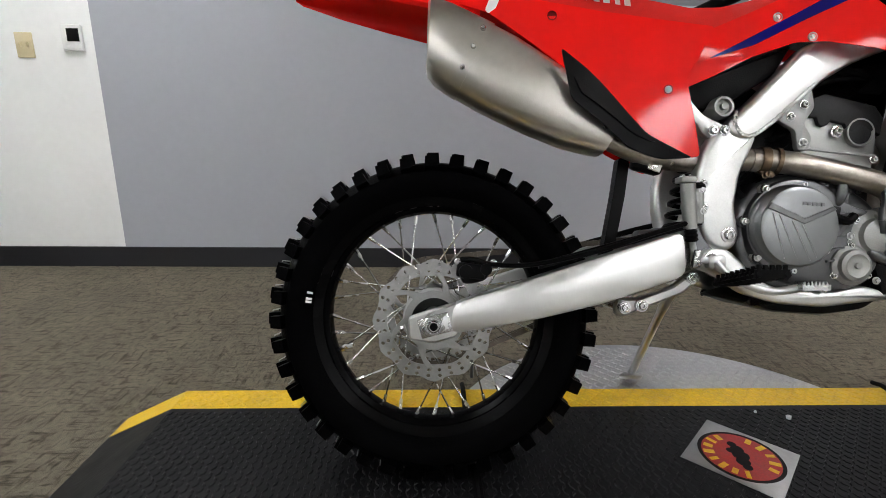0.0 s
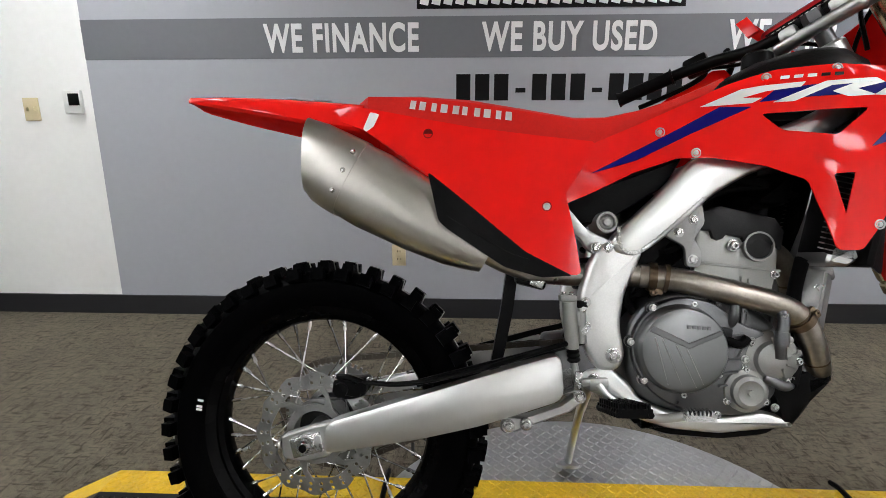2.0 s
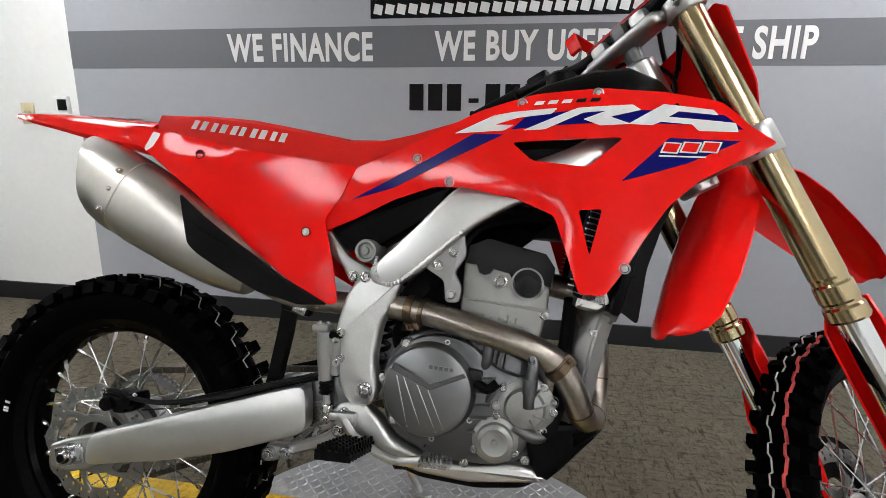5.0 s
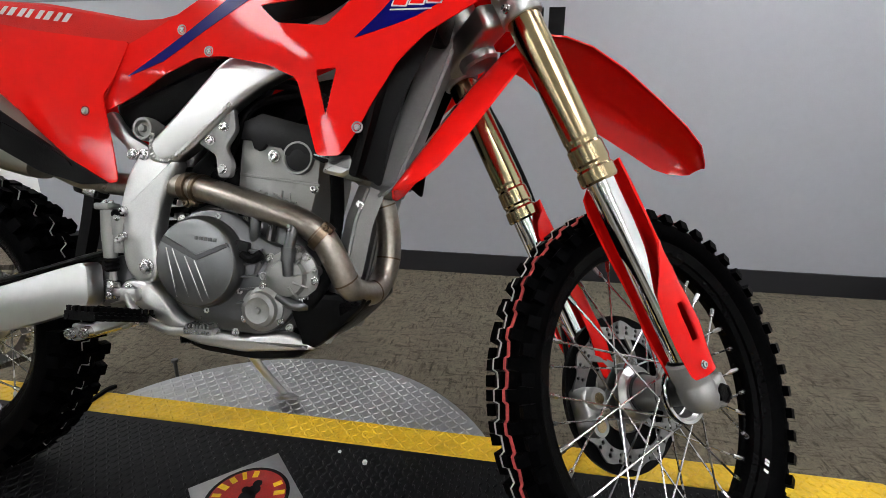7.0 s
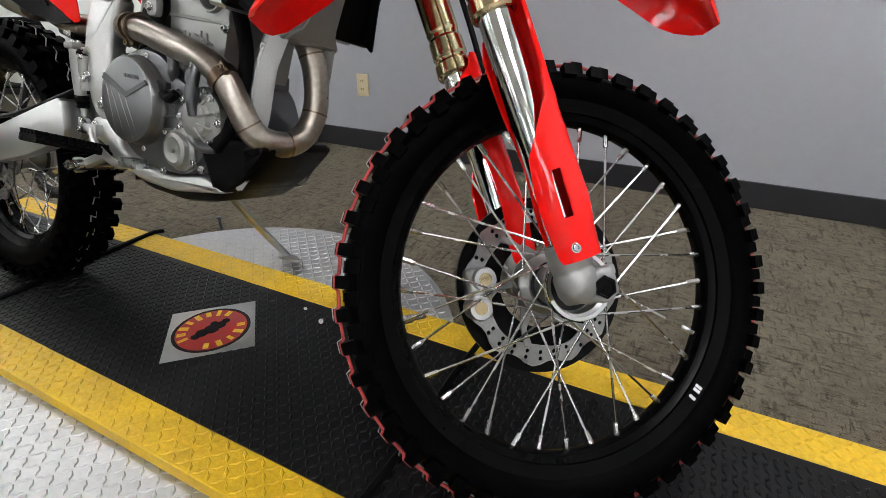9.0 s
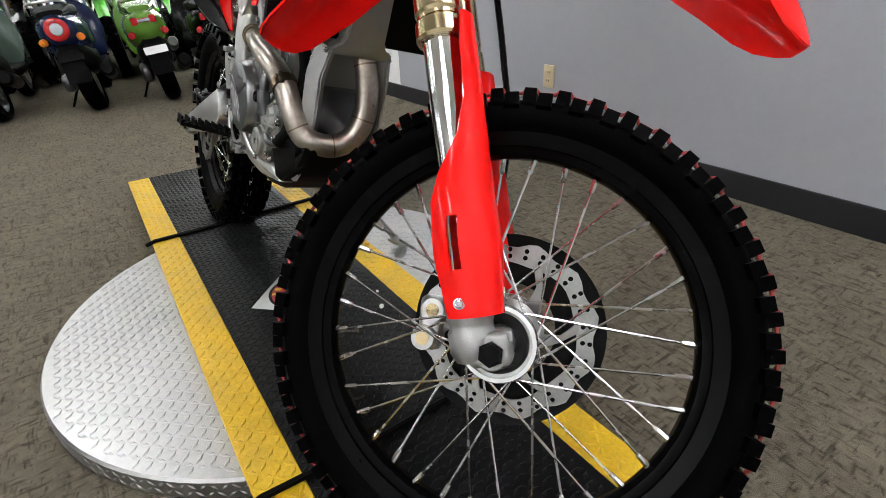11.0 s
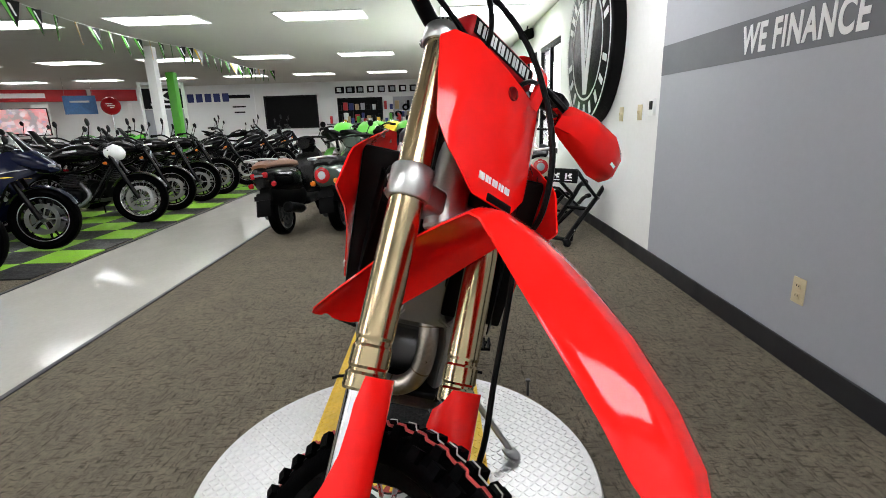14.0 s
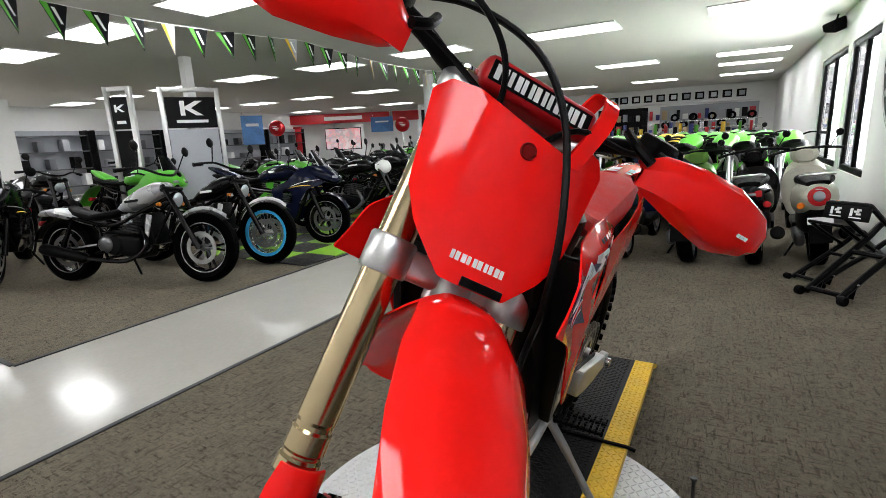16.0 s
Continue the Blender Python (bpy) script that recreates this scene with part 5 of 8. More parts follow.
prism(bm, rounded([(0.905, 0.672), (0.915, 0.702), (0.955, 0.704), (0.962, 0.68), (0.94, 0.665)], 0.006), -0.150, -0.06, 0.005, 1)
pair("radiator_tank", bm, M_ALUC, BIKE)
bm = BM()
rings = []
for x, w, zt, zs in ((0.735, 0.060, 0.985, 0.93), (0.78, 0.080, 1.022, 0.93), (0.85, 0.100, 1.056, 0.93), (0.93, 0.108, 1.078, 0.93), (0.99, 0.100, 1.084, 0.93), (1.04, 0.082, 1.066, 0.93), (1.075, 0.062, 1.030, 0.93)):
    rings.append([(x, y, z) for y, z in ((-w, zs), (-w - 0.012, zs + (zt - zs) * 0.55), (-w * 0.85, zs + (zt - zs) * 0.88), (-w * 0.5, zt), (0, zt + 0.004), (w * 0.5, zt), (w * 0.85, zs + (zt - zs) * 0.88), (w + 0.012, zs + (zt - zs) * 0.55), (w, zs))])
loft(bm, rings)
bmesh.ops.subdivide_edges(bm, edges=list(bm.edges), cuts=1, smooth=0.6, use_grid_fill=True)
TANK = part("fuel_tank", bm, M_BLACK, BIKE, "black plastic fuel tank")
bm = BM()
lathe(bm, [(0, 0.03), (0.022, 0.03), (0.028, 0.024), (0.030, 0.0)], (0.88, 0, 1.064), (0, 0, 1), 24)
part("tank_cap", bm, M_BLACK, TANK)

# shrouds
SHR = [(0.470, 0.778), (0.475, 0.803), (0.496, 0.832), (0.524, 0.890), (0.604, 0.922), (0.70, 0.962), (0.745, 0.982), (0.793, 0.998), (0.835, 1.010), (0.936, 1.016), (1.028, 1.006), (1.096, 0.983), (1.135, 0.945), (1.170, 0.922), (1.120, 0.895), (1.071, 0.868), (1.030, 0.830), (0.995, 0.775), (0.969, 0.728), (0.945, 0.694), (0.908, 0.694), (0.888, 0.755), (0.868, 0.812), (0.809, 0.838), (0.723, 0.857), (0.670, 0.858), (0.598, 0.836), (0.53, 0.803)]
H1 = rounded([(0.798, 0.928), (0.965, 0.932), (0.914, 0.887), (0.831, 0.898)], 0.008)
H2 = rounded([(0.903, 0.821), (0.937, 0.823), (0.921, 0.752)], 0.005)
shr_y = lambda x, z: -(0.1125 + 0.058 * ss((x - 0.50) / 0.46) - 0.030 * ss((z - 0.97) / 0.06) * ss((x - 0.6) / 0.2) + 0.012 * ss((x - 1.0) / 0.15)
                       + 0.006 * ss((0.90 - z) / 0.06) * ss((x - 0.8) / 0.1) - 0.010 * ss((0.87 - z) / 0.1) * ss((0.92 - x) / 0.1))
bm = BM()
panel(bm, rounded(SHR, 0.008), shr_y, -0.003, 0.022, (H1, H2))
SHROUD, SHL = pair("radiator_shroud", bm, M_RED, BIKE, "glossy red radiator shroud with decals")


def decal(outline, material, name="decal", lift=0.0012, label="", r=0.003):
    bm = BM()
    panel(bm, rounded(outline, r), lambda x, z: shr_y(x, z) - lift, -0.0006, 0.022)
    a, b = mirror(bm), bm
    part(name, b, material, SHROUD, label)
    part(name, a, material, SHL, label)


decal([(0.520, 0.835), (0.600, 0.857), (0.690, 0.900), (0.785, 0.941), (0.735, 0.944), (0.666, 0.908)], M_BLUE, label="dark blue stripe decal")
decal([(0.962, 0.865), (1.004, 0.906), (1.028, 0.931), (1.122, 0.924), (1.054, 0.893)], M_BLUE, label="dark blue decal")
decal([(0.795, 0.948), (0.86, 0.952), (0.96, 0.955), (1.06, 0.950), (1.125, 0.940), (1.10, 0.962), (1.02, 0.972), (0.90, 0.975), (0.82, 0.968)], M_BLUE, label="dark blue decal")
# large white model lettering as plain slanted shapes
decal([(0.703, 0.946), (0.768, 0.972), (0.800, 0.976), (0.867, 0.979), (0.858, 0.970), (0.806, 0.966), (0.770, 0.957), (0.800, 0.955), (0.785, 0.947)], M_WHITE, "lettering_shape", 0.0020, "white lettering shape", 0.002)
decal([(0.815, 0.946), (0.897, 0.978), (0.976, 0.982), (0.988, 0.973), (0.944, 0.963), (0.974, 0.952), (0.930, 0.950), (0.905, 0.960), (0.938, 0.972), (0.905, 0.970), (0.848, 0.946)], M_WHITE, "lettering_shape", 0.0020, "white lettering shape", 0.002)
decal([(0.970, 0.952), (1.020, 0.982), (1.085, 0.970), (1.092, 0.962), (1.040, 0.970), (1.026, 0.962), (1.066, 0.957), (1.114, 0.950), (1.118, 0.937), (1.067, 0.940), (1.058, 0.950), (1.016, 0.955), (1.004, 0.950)], M_WHITE, "lettering_shape", 0.0020, "white lettering shape", 0.002)
for k in range(5):
    x = 0.830 + k * 0.021
    decal([(x, 0.9865 + 0.0006 * k), (x + 0.004, 0.9935 + 0.0006 * k), (x + 0.018, 0.9942 + 0.0005 * k), (x + 0.014, 0.9872 + 0.0005 * k)], M_WHITE if k < 3 else M_TEXTB, "lettering_shape", 0.0016, "small lettering shape", 0.001)
for k in range(3):
    x = 1.016 + k * 0.026
    decal([(x, 0.909), (x + 0.006, 0.925), (x + 0.030, 0.923), (x + 0.024, 0.907)], M_WHITE, "emblem_shape", 0.0020, "white emblem outline", 0.001)
    decal([(x + 0.003, 0.911), (x + 0.008, 0.923), (x + 0.027, 0.9215), (x + 0.022, 0.909)], M_RED, "emblem_shape", 0.0026, "red emblem shape", 0.001)
decal([(1.014, 0.9035), (1.015, 0.9055), (1.078, 0.9025), (1.077, 0.9005)], M_WHITE, "emblem_shape", 0.0020, "thin white lettering line", 0.0005)
bm = BM()
for x, z in ((0.972, 0.736), (0.928, 1.006), (0.812, 0.992), (0.640, 0.906), (0.698, 0.866)):
    lathe(bm, [(0.0085, -0.002), (0.0085, 0.0012), (0.007, 0.0016), (0.006, 0.0)], (x, shr_y(x, z), z), (0, -1, 0), 16)
    bolt(bm, (x, shr_y(x, z) + 0.0005, z), (0, -1, 0), 0.0045, 0.004)
part("bolt", bm, M_ALUC, SHROUD)
# black inner louvre behind the shroud
bm = BM()
panel(bm, rounded([(0.90, 0.69), (0.97, 0.672), (1.000, 0.650), (1.011, 0.735), (1.036, 0.81), (1.066, 0.87), (1.085, 0.94), (0.98, 0.97), (0.93, 0.85)], 0.01), lambda x, z: -0.150 + 0.35 * max(0, x - 0.98), 0.003, 0.05)
pair("inner_shroud", bm, M_BLACK, BIKE, "black inner radiator cowl")

# ---- the steered front end, built straight ahead and then turned
def spart(name, bm, material, parent, label="", smooth=True, angle=35):
    ob = part(name, bm, material, parent, label, smooth, angle)
    for o in LATEST:
        o.data.transform(STEER)
    return ob


def on_axis(s, y, f=0.0):
    """A point s up the fork line from the collar, y aside and f ahead of it."""
    return Vector((1.277, y, 0.655)) + AX * s + Vector((math.cos(RAKE), 0, math.sin(RAKE))) * f


for sgn in (-1, 1):
    y = 0.098 * sgn
    base = on_axis(0, y)
    bm = BM()
    lathe(bm, [(0, 0.596), (0.020, 0.596), (0.025, 0.591), (0.0265, 0.588), (0.0265, 0.45), (0.0272, 0.30), (0.0275, 0.075), (0.0262, 0.070), (0.0262, 0.064), (0.0285, 0.060), (0.0290, 0.034), (0.0270, 0.030), (0.0270, 0.026), (0.0300, 0.022), (0.0308, 0.004), (0.029, 0), (0.024, 0)], base, AX, 64)
    leg = spart("fork_leg", bm, M_GOLD, BIKE, "gold anodised upside-down fork leg", angle=9)
    bm = BM()
    lathe(bm, [(0, 0.601), (0.016, 0.601), (0.018, 0.598), (0.024, 0.597), (0.024, 0.59)], base, AX, 20)
    spart("fork_cap", bm, M_CHROME, leg)
    bm = BM()
    lathe(bm, [(0.0235, 0.02), (0.0235, -0.315)], base, AX, 32)
    spart("inner_tube", bm, M_CHROME, leg, "chromed lower fork tube")
    # axle lug
    bm = BM()
    lathe(bm, [(0.0240, -0.300), (0.0275, -0.304), (0.0280, -0.330), (0.0265, -0.334), (0.0265, -0.340), (0.0285, -0.344), (0.0280, -0.366), (0.022, -0.378), (0, -0.379)], base - Vector((math.cos(RAKE), 0, math.sin(RAKE))) * 0.006, AX, 28)
    c = Vector((FW.x, y, FW.z))
    lathe(bm, [(0, -0.022), (0.018, -0.022), (0.020, -0.020), (0.020, 0.020), (0.018, 0.022), (0, 0.022)], c, (0, 1, 0), 28)
    box(bm, c + Vector((-0.004, 0, 0.002)), (0.050, 0.046, 0.040), (0, -27, 0), 0.008, 3)
    box(bm, c + Vector((0.010, sgn * 0.010, 0.024)), (0.012, 0.016, 0.014), (0, -27, 0), 0.003, 2)
    lug = spart("axle_lug", bm, M_LUG, leg, "cast silver axle lug")
    bm = BM()
    lathe(bm, [(0.0150, 0.0235), (0.0150, 0.0275), (0.0125, 0.0275), (0.0115, 0.0250), (0, 0.0250)], c, (0, sgn, 0), 6)
    # right end in black: shade of the deep hex hole as colour
    spart("axle_end", bm, M_BLACK if sgn < 0 else M_STEEL, leg)
    # fork guard: a channel round the front and outside of the leg
    bm = BM()
    rings = []
    for s, r, a0, a1 in ((0.022, 0.041, -58, 40), (0.0, 0.041, -76, 46), (-0.015, 0.041, -104, 50), (-0.04, 0.041, -118, 51), (-0.08, 0.041, -118, 56), (-0.12, 0.041, -114, 74), (-0.16, 0.041, -106, 112), (-0.19, 0.041, -104, 138), (-0.210, 0.0415, -105, 142), (-0.23, 0.042, -106, 146), (-0.25, 0.0425, -109, 147), (-0.270, 0.0405, -113, 148), (-0.29, 0.0375, -118, 148), (-0.318, 0.0355, -118, 145), (-0.325, 0.0355, -114, 138)):
        cc = on_axis(s, y)
        fw = Vector((math.cos(RAKE), 0, math.sin(RAKE)))
        out = []
        for i in range(29):
            q = radians(a0 + (a1 - a0) * i / 28)
            out.append(cc + fw * math.cos(q) * r + Vector((0, sgn, 0)) * math.sin(q) * r)
        inn = [cc + (p - cc) * (1 - 0.0035 / r) for p in out[::-1]]
        rings.append(out + inn)
    loft(bm, rings)
    fw = Vector((math.cos(RAKE), 0, math.sin(RAKE)))
    gone = []
    for f in bm.faces:
        d = f.calc_center_median() - base
        q = math.degrees(math.atan2(d.y * sgn, d.dot(fw)))
        if -0.272 < d.dot(AX) < -0.208 and 90 < q < (106 if d.dot(AX) > -0.23 else 114):
            gone.append(f)
    bmesh.ops.delete(bm, geom=gone, context="FACES")
    g = spart("fork_guard", bm, M_RED, leg, "red plastic fork guard")
    bm = BM()
    bolt(bm, on_axis(-0.305, y, 0.0365) + Vector((0, -sgn * 0.004, 0)), (math.cos(RAKE), 0, math.sin(RAKE)), 0.0075, 0.006)
    bolt(bm, on_axis(-0.308, y + sgn * 0.0345, -0.010), (0, sgn, 0), 0.006, 0.005)
    spart("bolt", bm, M_STEEL, g)

# front axle and disc
bm = BM()
sweep(bm, [FW + Vector((0, -0.10, 0)), FW + Vector((0, 0.10, 0))], 0.012, 16)
spart("front_axle", bm, M_STEEL, BIKE)
bm = BM()
holed_disc(bm, 0.127, 0.100, 0.062, 0.0035, 12, 0.005, [(0.119, 30, 0.0038, 0.0), (0.109, 30, 0.0038, 0.5)])
bmesh.ops.translate(bm, vec=FW, verts=bm.verts)
FD = spart("front_brake_disc", bm, M_DISC, BIKE, "drilled wavy front brake disc")
bm = BM()
carrier(bm, FW, 0.050, 0.103, 0.061, 0.066)
spart("carrier", bm, M_DISC, FD)
bm = BM()
lathe(bm, [(0.043, -0.058), (0.048, -0.058), (0.050, -0.054), (0.050, -0.050), (0.046, -0.049), (0.043, -0.050)], FW, (0, 1, 0), 40, True)
spart("hub_ring", bm, M_CHROME, BIKE)
bm = BM()
lathe(bm, [(0.07, 0.072), (0.136, 0.072), (0.142, 0.070), (0.142, 0.078), (0.07, 0.080)], FW, (0, 1, 0), 56, True)
spart("disc_cover", bm, M_BLACK, BIKE, "black plastic disc cover")
bm = BM()
c = FW + Vector((-0.108, 0.062, -0.030))
box(bm, c, (0.036, 0.050, 0.080), (0, -14, 0), 0.010, 3)
for dz in (-0.022, 0.022):
    lathe(bm, [(0, -0.036), (0.017, -0.036), (0.019, -0.028), (0.019, 0), (0, 0)], c + Vector((0, 0, dz)), (0, 1, 0), 18)
sweep(bm, [c + Vector((0.02, 0.03, 0.04)), FW + Vector((-0.01, 0.085, 0.03))], 0.011, 10)
FC = spart("front_caliper", bm, M_ALUC, BIKE, "silver front brake caliper")
bm = BM()
for dz in (-0.022, 0.022):
    lathe(bm, [(0, -0.037), (0.010, -0.037), (0.010, -0.034), (0, -0.034)], c + Vector((0, 0, dz)), (0, 1, 0), 18)
spart("piston_cap", bm, M_GOLD, FC)
bm = BM()
sweep(bm, arc([c + Vector((-0.01, 0.02, 0.045)), (1.375, 0.128, 0.46), on_axis(-0.08, 0.128, 0.048), on_axis(0.05, 0.118, 0.058), on_axis(0.17, 0.118, 0.060), on_axis(0.27, 0.118, 0.062), (1.235, 0.085, 1.00), (1.205, 0.055, 1.10), (1.12, 0.02, 1.20), (1.05, -0.04, 1.255), (1.0, -0.14, 1.262), (0.985, -0.235, 1.225)], 6), 0.0052, 8)
spart("front_brake_hose", bm, M_BLACK, BIKE, "black front brake hose")

# triple clamps
for s0, th, wy, nm in ((0.285, 0.052, 0.032, "lower_clamp"), (0.555, 0.030, 0.032, "upper_clamp")):
    bm = BM()
    for sgn in (-1, 1):
        lathe(bm, [(0.0272, s0), (wy, s0), (wy + 0.002, s0 + 0.003), (wy + 0.002, s0 + th - 0.003), (wy, s0 + th), (0.0265, s0 + th)], on_axis(0, 0.098 * sgn), AX, 28)
    ctr = on_axis(s0 + th / 2, 0, -0.030)
    box(bm, ctr, (0.060, 0.160, th * 0.85), (0, -27.4, 0), 0.010, 3)
    TC = spart(nm, bm, M_ALUC, BIKE, "cast aluminium triple clamp")
    bm = BM()
    for sgn in (-1, 1):
        for k in ((0.014, 0.038) if th > 0.04 else (0.015,)):
            bolt(bm, on_axis(s0 + k, sgn * 0.108, -0.036), (-1, 0, 0), 0.007, 0.010)
    spart("bolt", bm, M_STEEL, TC)
bm = BM()
sweep(bm, [on_axis(0.285, 0, -0.030), on_axis(0.59, 0, -0.030)], 0.016, 16)
lathe(bm, [(0, 0.605), (0.018, 0.605), (0.021, 0.595), (0.021, 0.58)], on_axis(0, 0, -0.030), AX, 6)
spart("steering_stem", bm, M_CASE, BIKE)

# handlebar: riser clamps, bar, pad, grips, levers, hand guards
BZ = 1.222
PADC = (1.018, 0.006, 1.194)
bm = BM()
for sgn in (-1, 1):
    box(bm, (0.983, sgn * 0.045, 1.156), (0.044, 0.034, 0.040), (0, -20, 0), 0.008)
spart("bar_clamp", bm, M_ALUC, BIKE)
bm = BM()
sweep(bm, arc([(0.920, -0.41, BZ), (0.965, -0.28, BZ), (0.983, -0.19, BZ - 0.016), (0.985, -0.105, BZ - 0.046), (0.985, 0, BZ - 0.050), (0.985, 0.105, BZ - 0.046), (0.983, 0.19, BZ - 0.016), (0.965, 0.28, BZ), (0.920, 0.41, BZ)], 5), 0.0135, 14)
spart("handlebar", bm, M_BLACK, BIKE, "black tapered handlebar")
bm = BM()
box(bm, PADC, (0.060, 0.188, 0.050), (0, -25, 0), 0.014, 4)
PAD = spart("bar_pad", bm, mat("deep_red_pad", (0.36, 0.006, 0.010), 0.35, 0, 0.08, 20, spec=0.2), BIKE, "red handlebar pad with white lettering bars")
bm = BM()
for i in range(14):
    y = -0.074 + i * 0.0108 + (0.0014 if i % 2 else 0)
    for px, pz, sx, sz in ((0.0304, 0, 0.001, 0.021), (0, 0.0254, 0.024, 0.001), (-0.0304, 0, 0.001, 0.021)):
        box(bm, PADC, (sx, 0.0062 + 0.002 * (i % 3 == 0), sz), Matrix.Rotation(radians(-25), 4, "Y") @ Matrix.Translation((px, y, pz)))
spart("lettering_bar", bm, M_WHITE, PAD, "white lettering on the pad", False)
bm = BM()
for px, pz, sx, sz in ((0.0301, 0, 0.0008, 0.029), (0, 0.0251, 0.034, 0.0008), (-0.0301, 0, 0.0008, 0.029)):
    box(bm, PADC, (sx, 0.166, sz), Matrix.Rotation(radians(-25), 4, "Y") @ Matrix.Translation((px, -0.002, pz)))
spart("print_ground", bm, M_BLACK, PAD, "black print behind the lettering", False)
for sgn in (-1, 1):
    bm = BM()
    pts_ = [(0.964, sgn * 0.285, BZ), (0.962, sgn * 0.29, BZ), (0.922, sgn * 0.405, BZ), (0.919, sgn * 0.412, BZ)]
    sweep(bm, pts_, [0.022, 0.0165, 0.0165, 0.020], 16)
    spart("grip", bm, M_RUBBER, BIKE, "black rubber grip")
    bm = BM()
    box(bm, (0.988, sgn * 0.235, BZ + 0.004), (0.045, 0.055, 0.036), (0, 0, sgn * 16), 0.008)
    sweep(bm, arc([(1.0, sgn * 0.225, BZ), (1.028, sgn * 0.245, BZ - 0.004), (1.018, sgn * 0.31, BZ - 0.008), (0.985, sgn * 0.40, BZ - 0.010)]), 0.0065, 10)
    spart("lever", bm, M_BLACK, BIKE, "black lever and perch")
    # hand guard shell
    bm = BM()
    rings = []
    for y, xf, zt, zb in ((0.195, 1.060, 1.200, 1.175), (0.225, 1.076, 1.226, 1.158), (0.28, 1.092, 1.238, 1.144), (0.35, 1.096, 1.240, 1.132), (0.415, 1.084, 1.228, 1.140), (0.452, 1.060, 1.208, 1.168), (0.462, 1.048, 1.204, 1.186)):
        zm = (zt + zb) / 2
        f = [(xf - 0.030, zt), (xf - 0.010, zt - 0.008), (xf, zm + (zt - zm) * 0.45), (xf + 0.002, zm - 0.02), (xf - 0.006, zb + 0.012), (xf - 0.022, zb)]
        rings.append([(x, sgn * y, z) for x, z in f] + [(x - 0.0035, sgn * y, z) for x, z in f[::-1]])
    loft(bm, rings)
    HG = spart("hand_guard", bm, M_RED, BIKE, "red plastic hand guard")
    bm = BM()
    for k in range(3):
        box(bm, (1.0965 - k * 0.0018, sgn * (0.372 + k * 0.009), 1.180), (0.0012, 0.005, 0.006), (0, 0, -sgn * 11))
    spart("lettering_bar", bm, M_WHITE, HG, "small white lettering", False)
    bm = BM()
    sweep(bm, arc([(1.00, sgn * 0.17, BZ + 0.004), (1.035, sgn * 0.178, 1.215), (1.058, sgn * 0.20, 1.205)]), 0.008, 8)
    spart("bracket", bm, M_BLACK, HG)
bm = BM()
sweep(bm, arc([(0.985, -0.24, BZ), (1.03, -0.16, BZ - 0.02), (1.07, -0.06, BZ - 0.06), (1.10, 0.0, 1.10), (1.05, 0.04, 1.0)]), 0.0045, 8)
sweep(bm, arc([(0.985, 0.24, BZ), (1.04, 0.17, BZ - 0.02), (1.08, 0.06, BZ - 0.03), (1.10, 0.0, 1.12), (1.04, -0.03, 1.0)]), 0.0045, 8)
sweep(bm, arc([(0.98, -0.26, BZ + 0.01), (1.03, -0.20, BZ + 0.05), (1.055, -0.12, BZ + 0.04), (1.07, -0.06, BZ - 0.02), (1.06, -0.04, 1.09)]), 0.0045, 8)
spart("control_cable", bm, M_BLACK, BIKE, "black control cables")

# number plate
bm = BM()
PL = rounded([(-0.048, 0.968), (-0.100, 1.008), (-0.122, 1.040), (-0.140, 1.150), (-0.122, 1.172), (-0.085, 1.180), (0.062, 1.158), (0.085, 1.180), (0.122, 1.172), (0.140, 1.150), (0.122, 1.040), (0.100, 1.008), (0.048, 0.968)], 0.004)
panel(bm, PL, lambda x, z: 0, 0, 0.022)
for v in bm.verts:
    y, z = v.co.x, v.co.z
    x = 1.213 - (z - 0.968) * 0.54 - 0.012 * max(0, (abs(y) - 0.035) / 0.05) - 0.022 * max(0, (abs(y) - 0.088) / 0.05)
    v.co = (x, y, z)
bmesh.ops.recalc_face_normals(bm, faces=bm.faces)
bmesh.ops.solidify(bm, geom=list(bm.faces), thickness=0.003)
NP = spart("number_plate", bm, M_RED, BIKE, "red front number plate")
bm = BM()
for i in range(10):
    y = -0.040 + (i // 2) * 0.0162 + (i % 2) * 0.0072
    box(bm, (1.2105 - 0.026 * 0.54, y, 0.998), (0.002, 0.0048 + 0.0008 * (i % 3), 0.0112), (0, -28, 0))
spart("lettering_bar", bm, M_WHITE, NP, "white lettering on the plate", False)
bm = BM()
box(bm, (1.2110, 0.012, 0.975), (0.004, 0.060, 0.012), (0, -28, 0), 0.001)
spart("slot", bm, M_BLACK, NP)
# plate hole, its shade coloured in darker red
bm = BM()
lathe(bm, [(0, 0.001), (0.008, 0.001), (0.011, 0.0035), (0.012, 0.0)], (1.1195, 0.002, 1.142), (math.cos(RAKE), 0, math.sin(RAKE)), 18)
spart("recess", bm, M_REDSHADE, NP)
bm = BM()
rings = []
for a, (x, y, z) in enumerate(arc([(1.105, 0.070, 1.150), (1.060, 0.100, 1.215), (1.005, 0.116, 1.250), (0.968, 0.112, 1.248), (0.965, 0.100, 1.20)], 5)):
    rings.append([(x - 0.004, y - 0.012, z), (x + 0.004, y - 0.012, z), (x + 0.004, y + 0.012, z), (x - 0.004, y + 0.012, z)])
loft(bm, rings)
spart("plate_strap", bm, M_RED, NP)

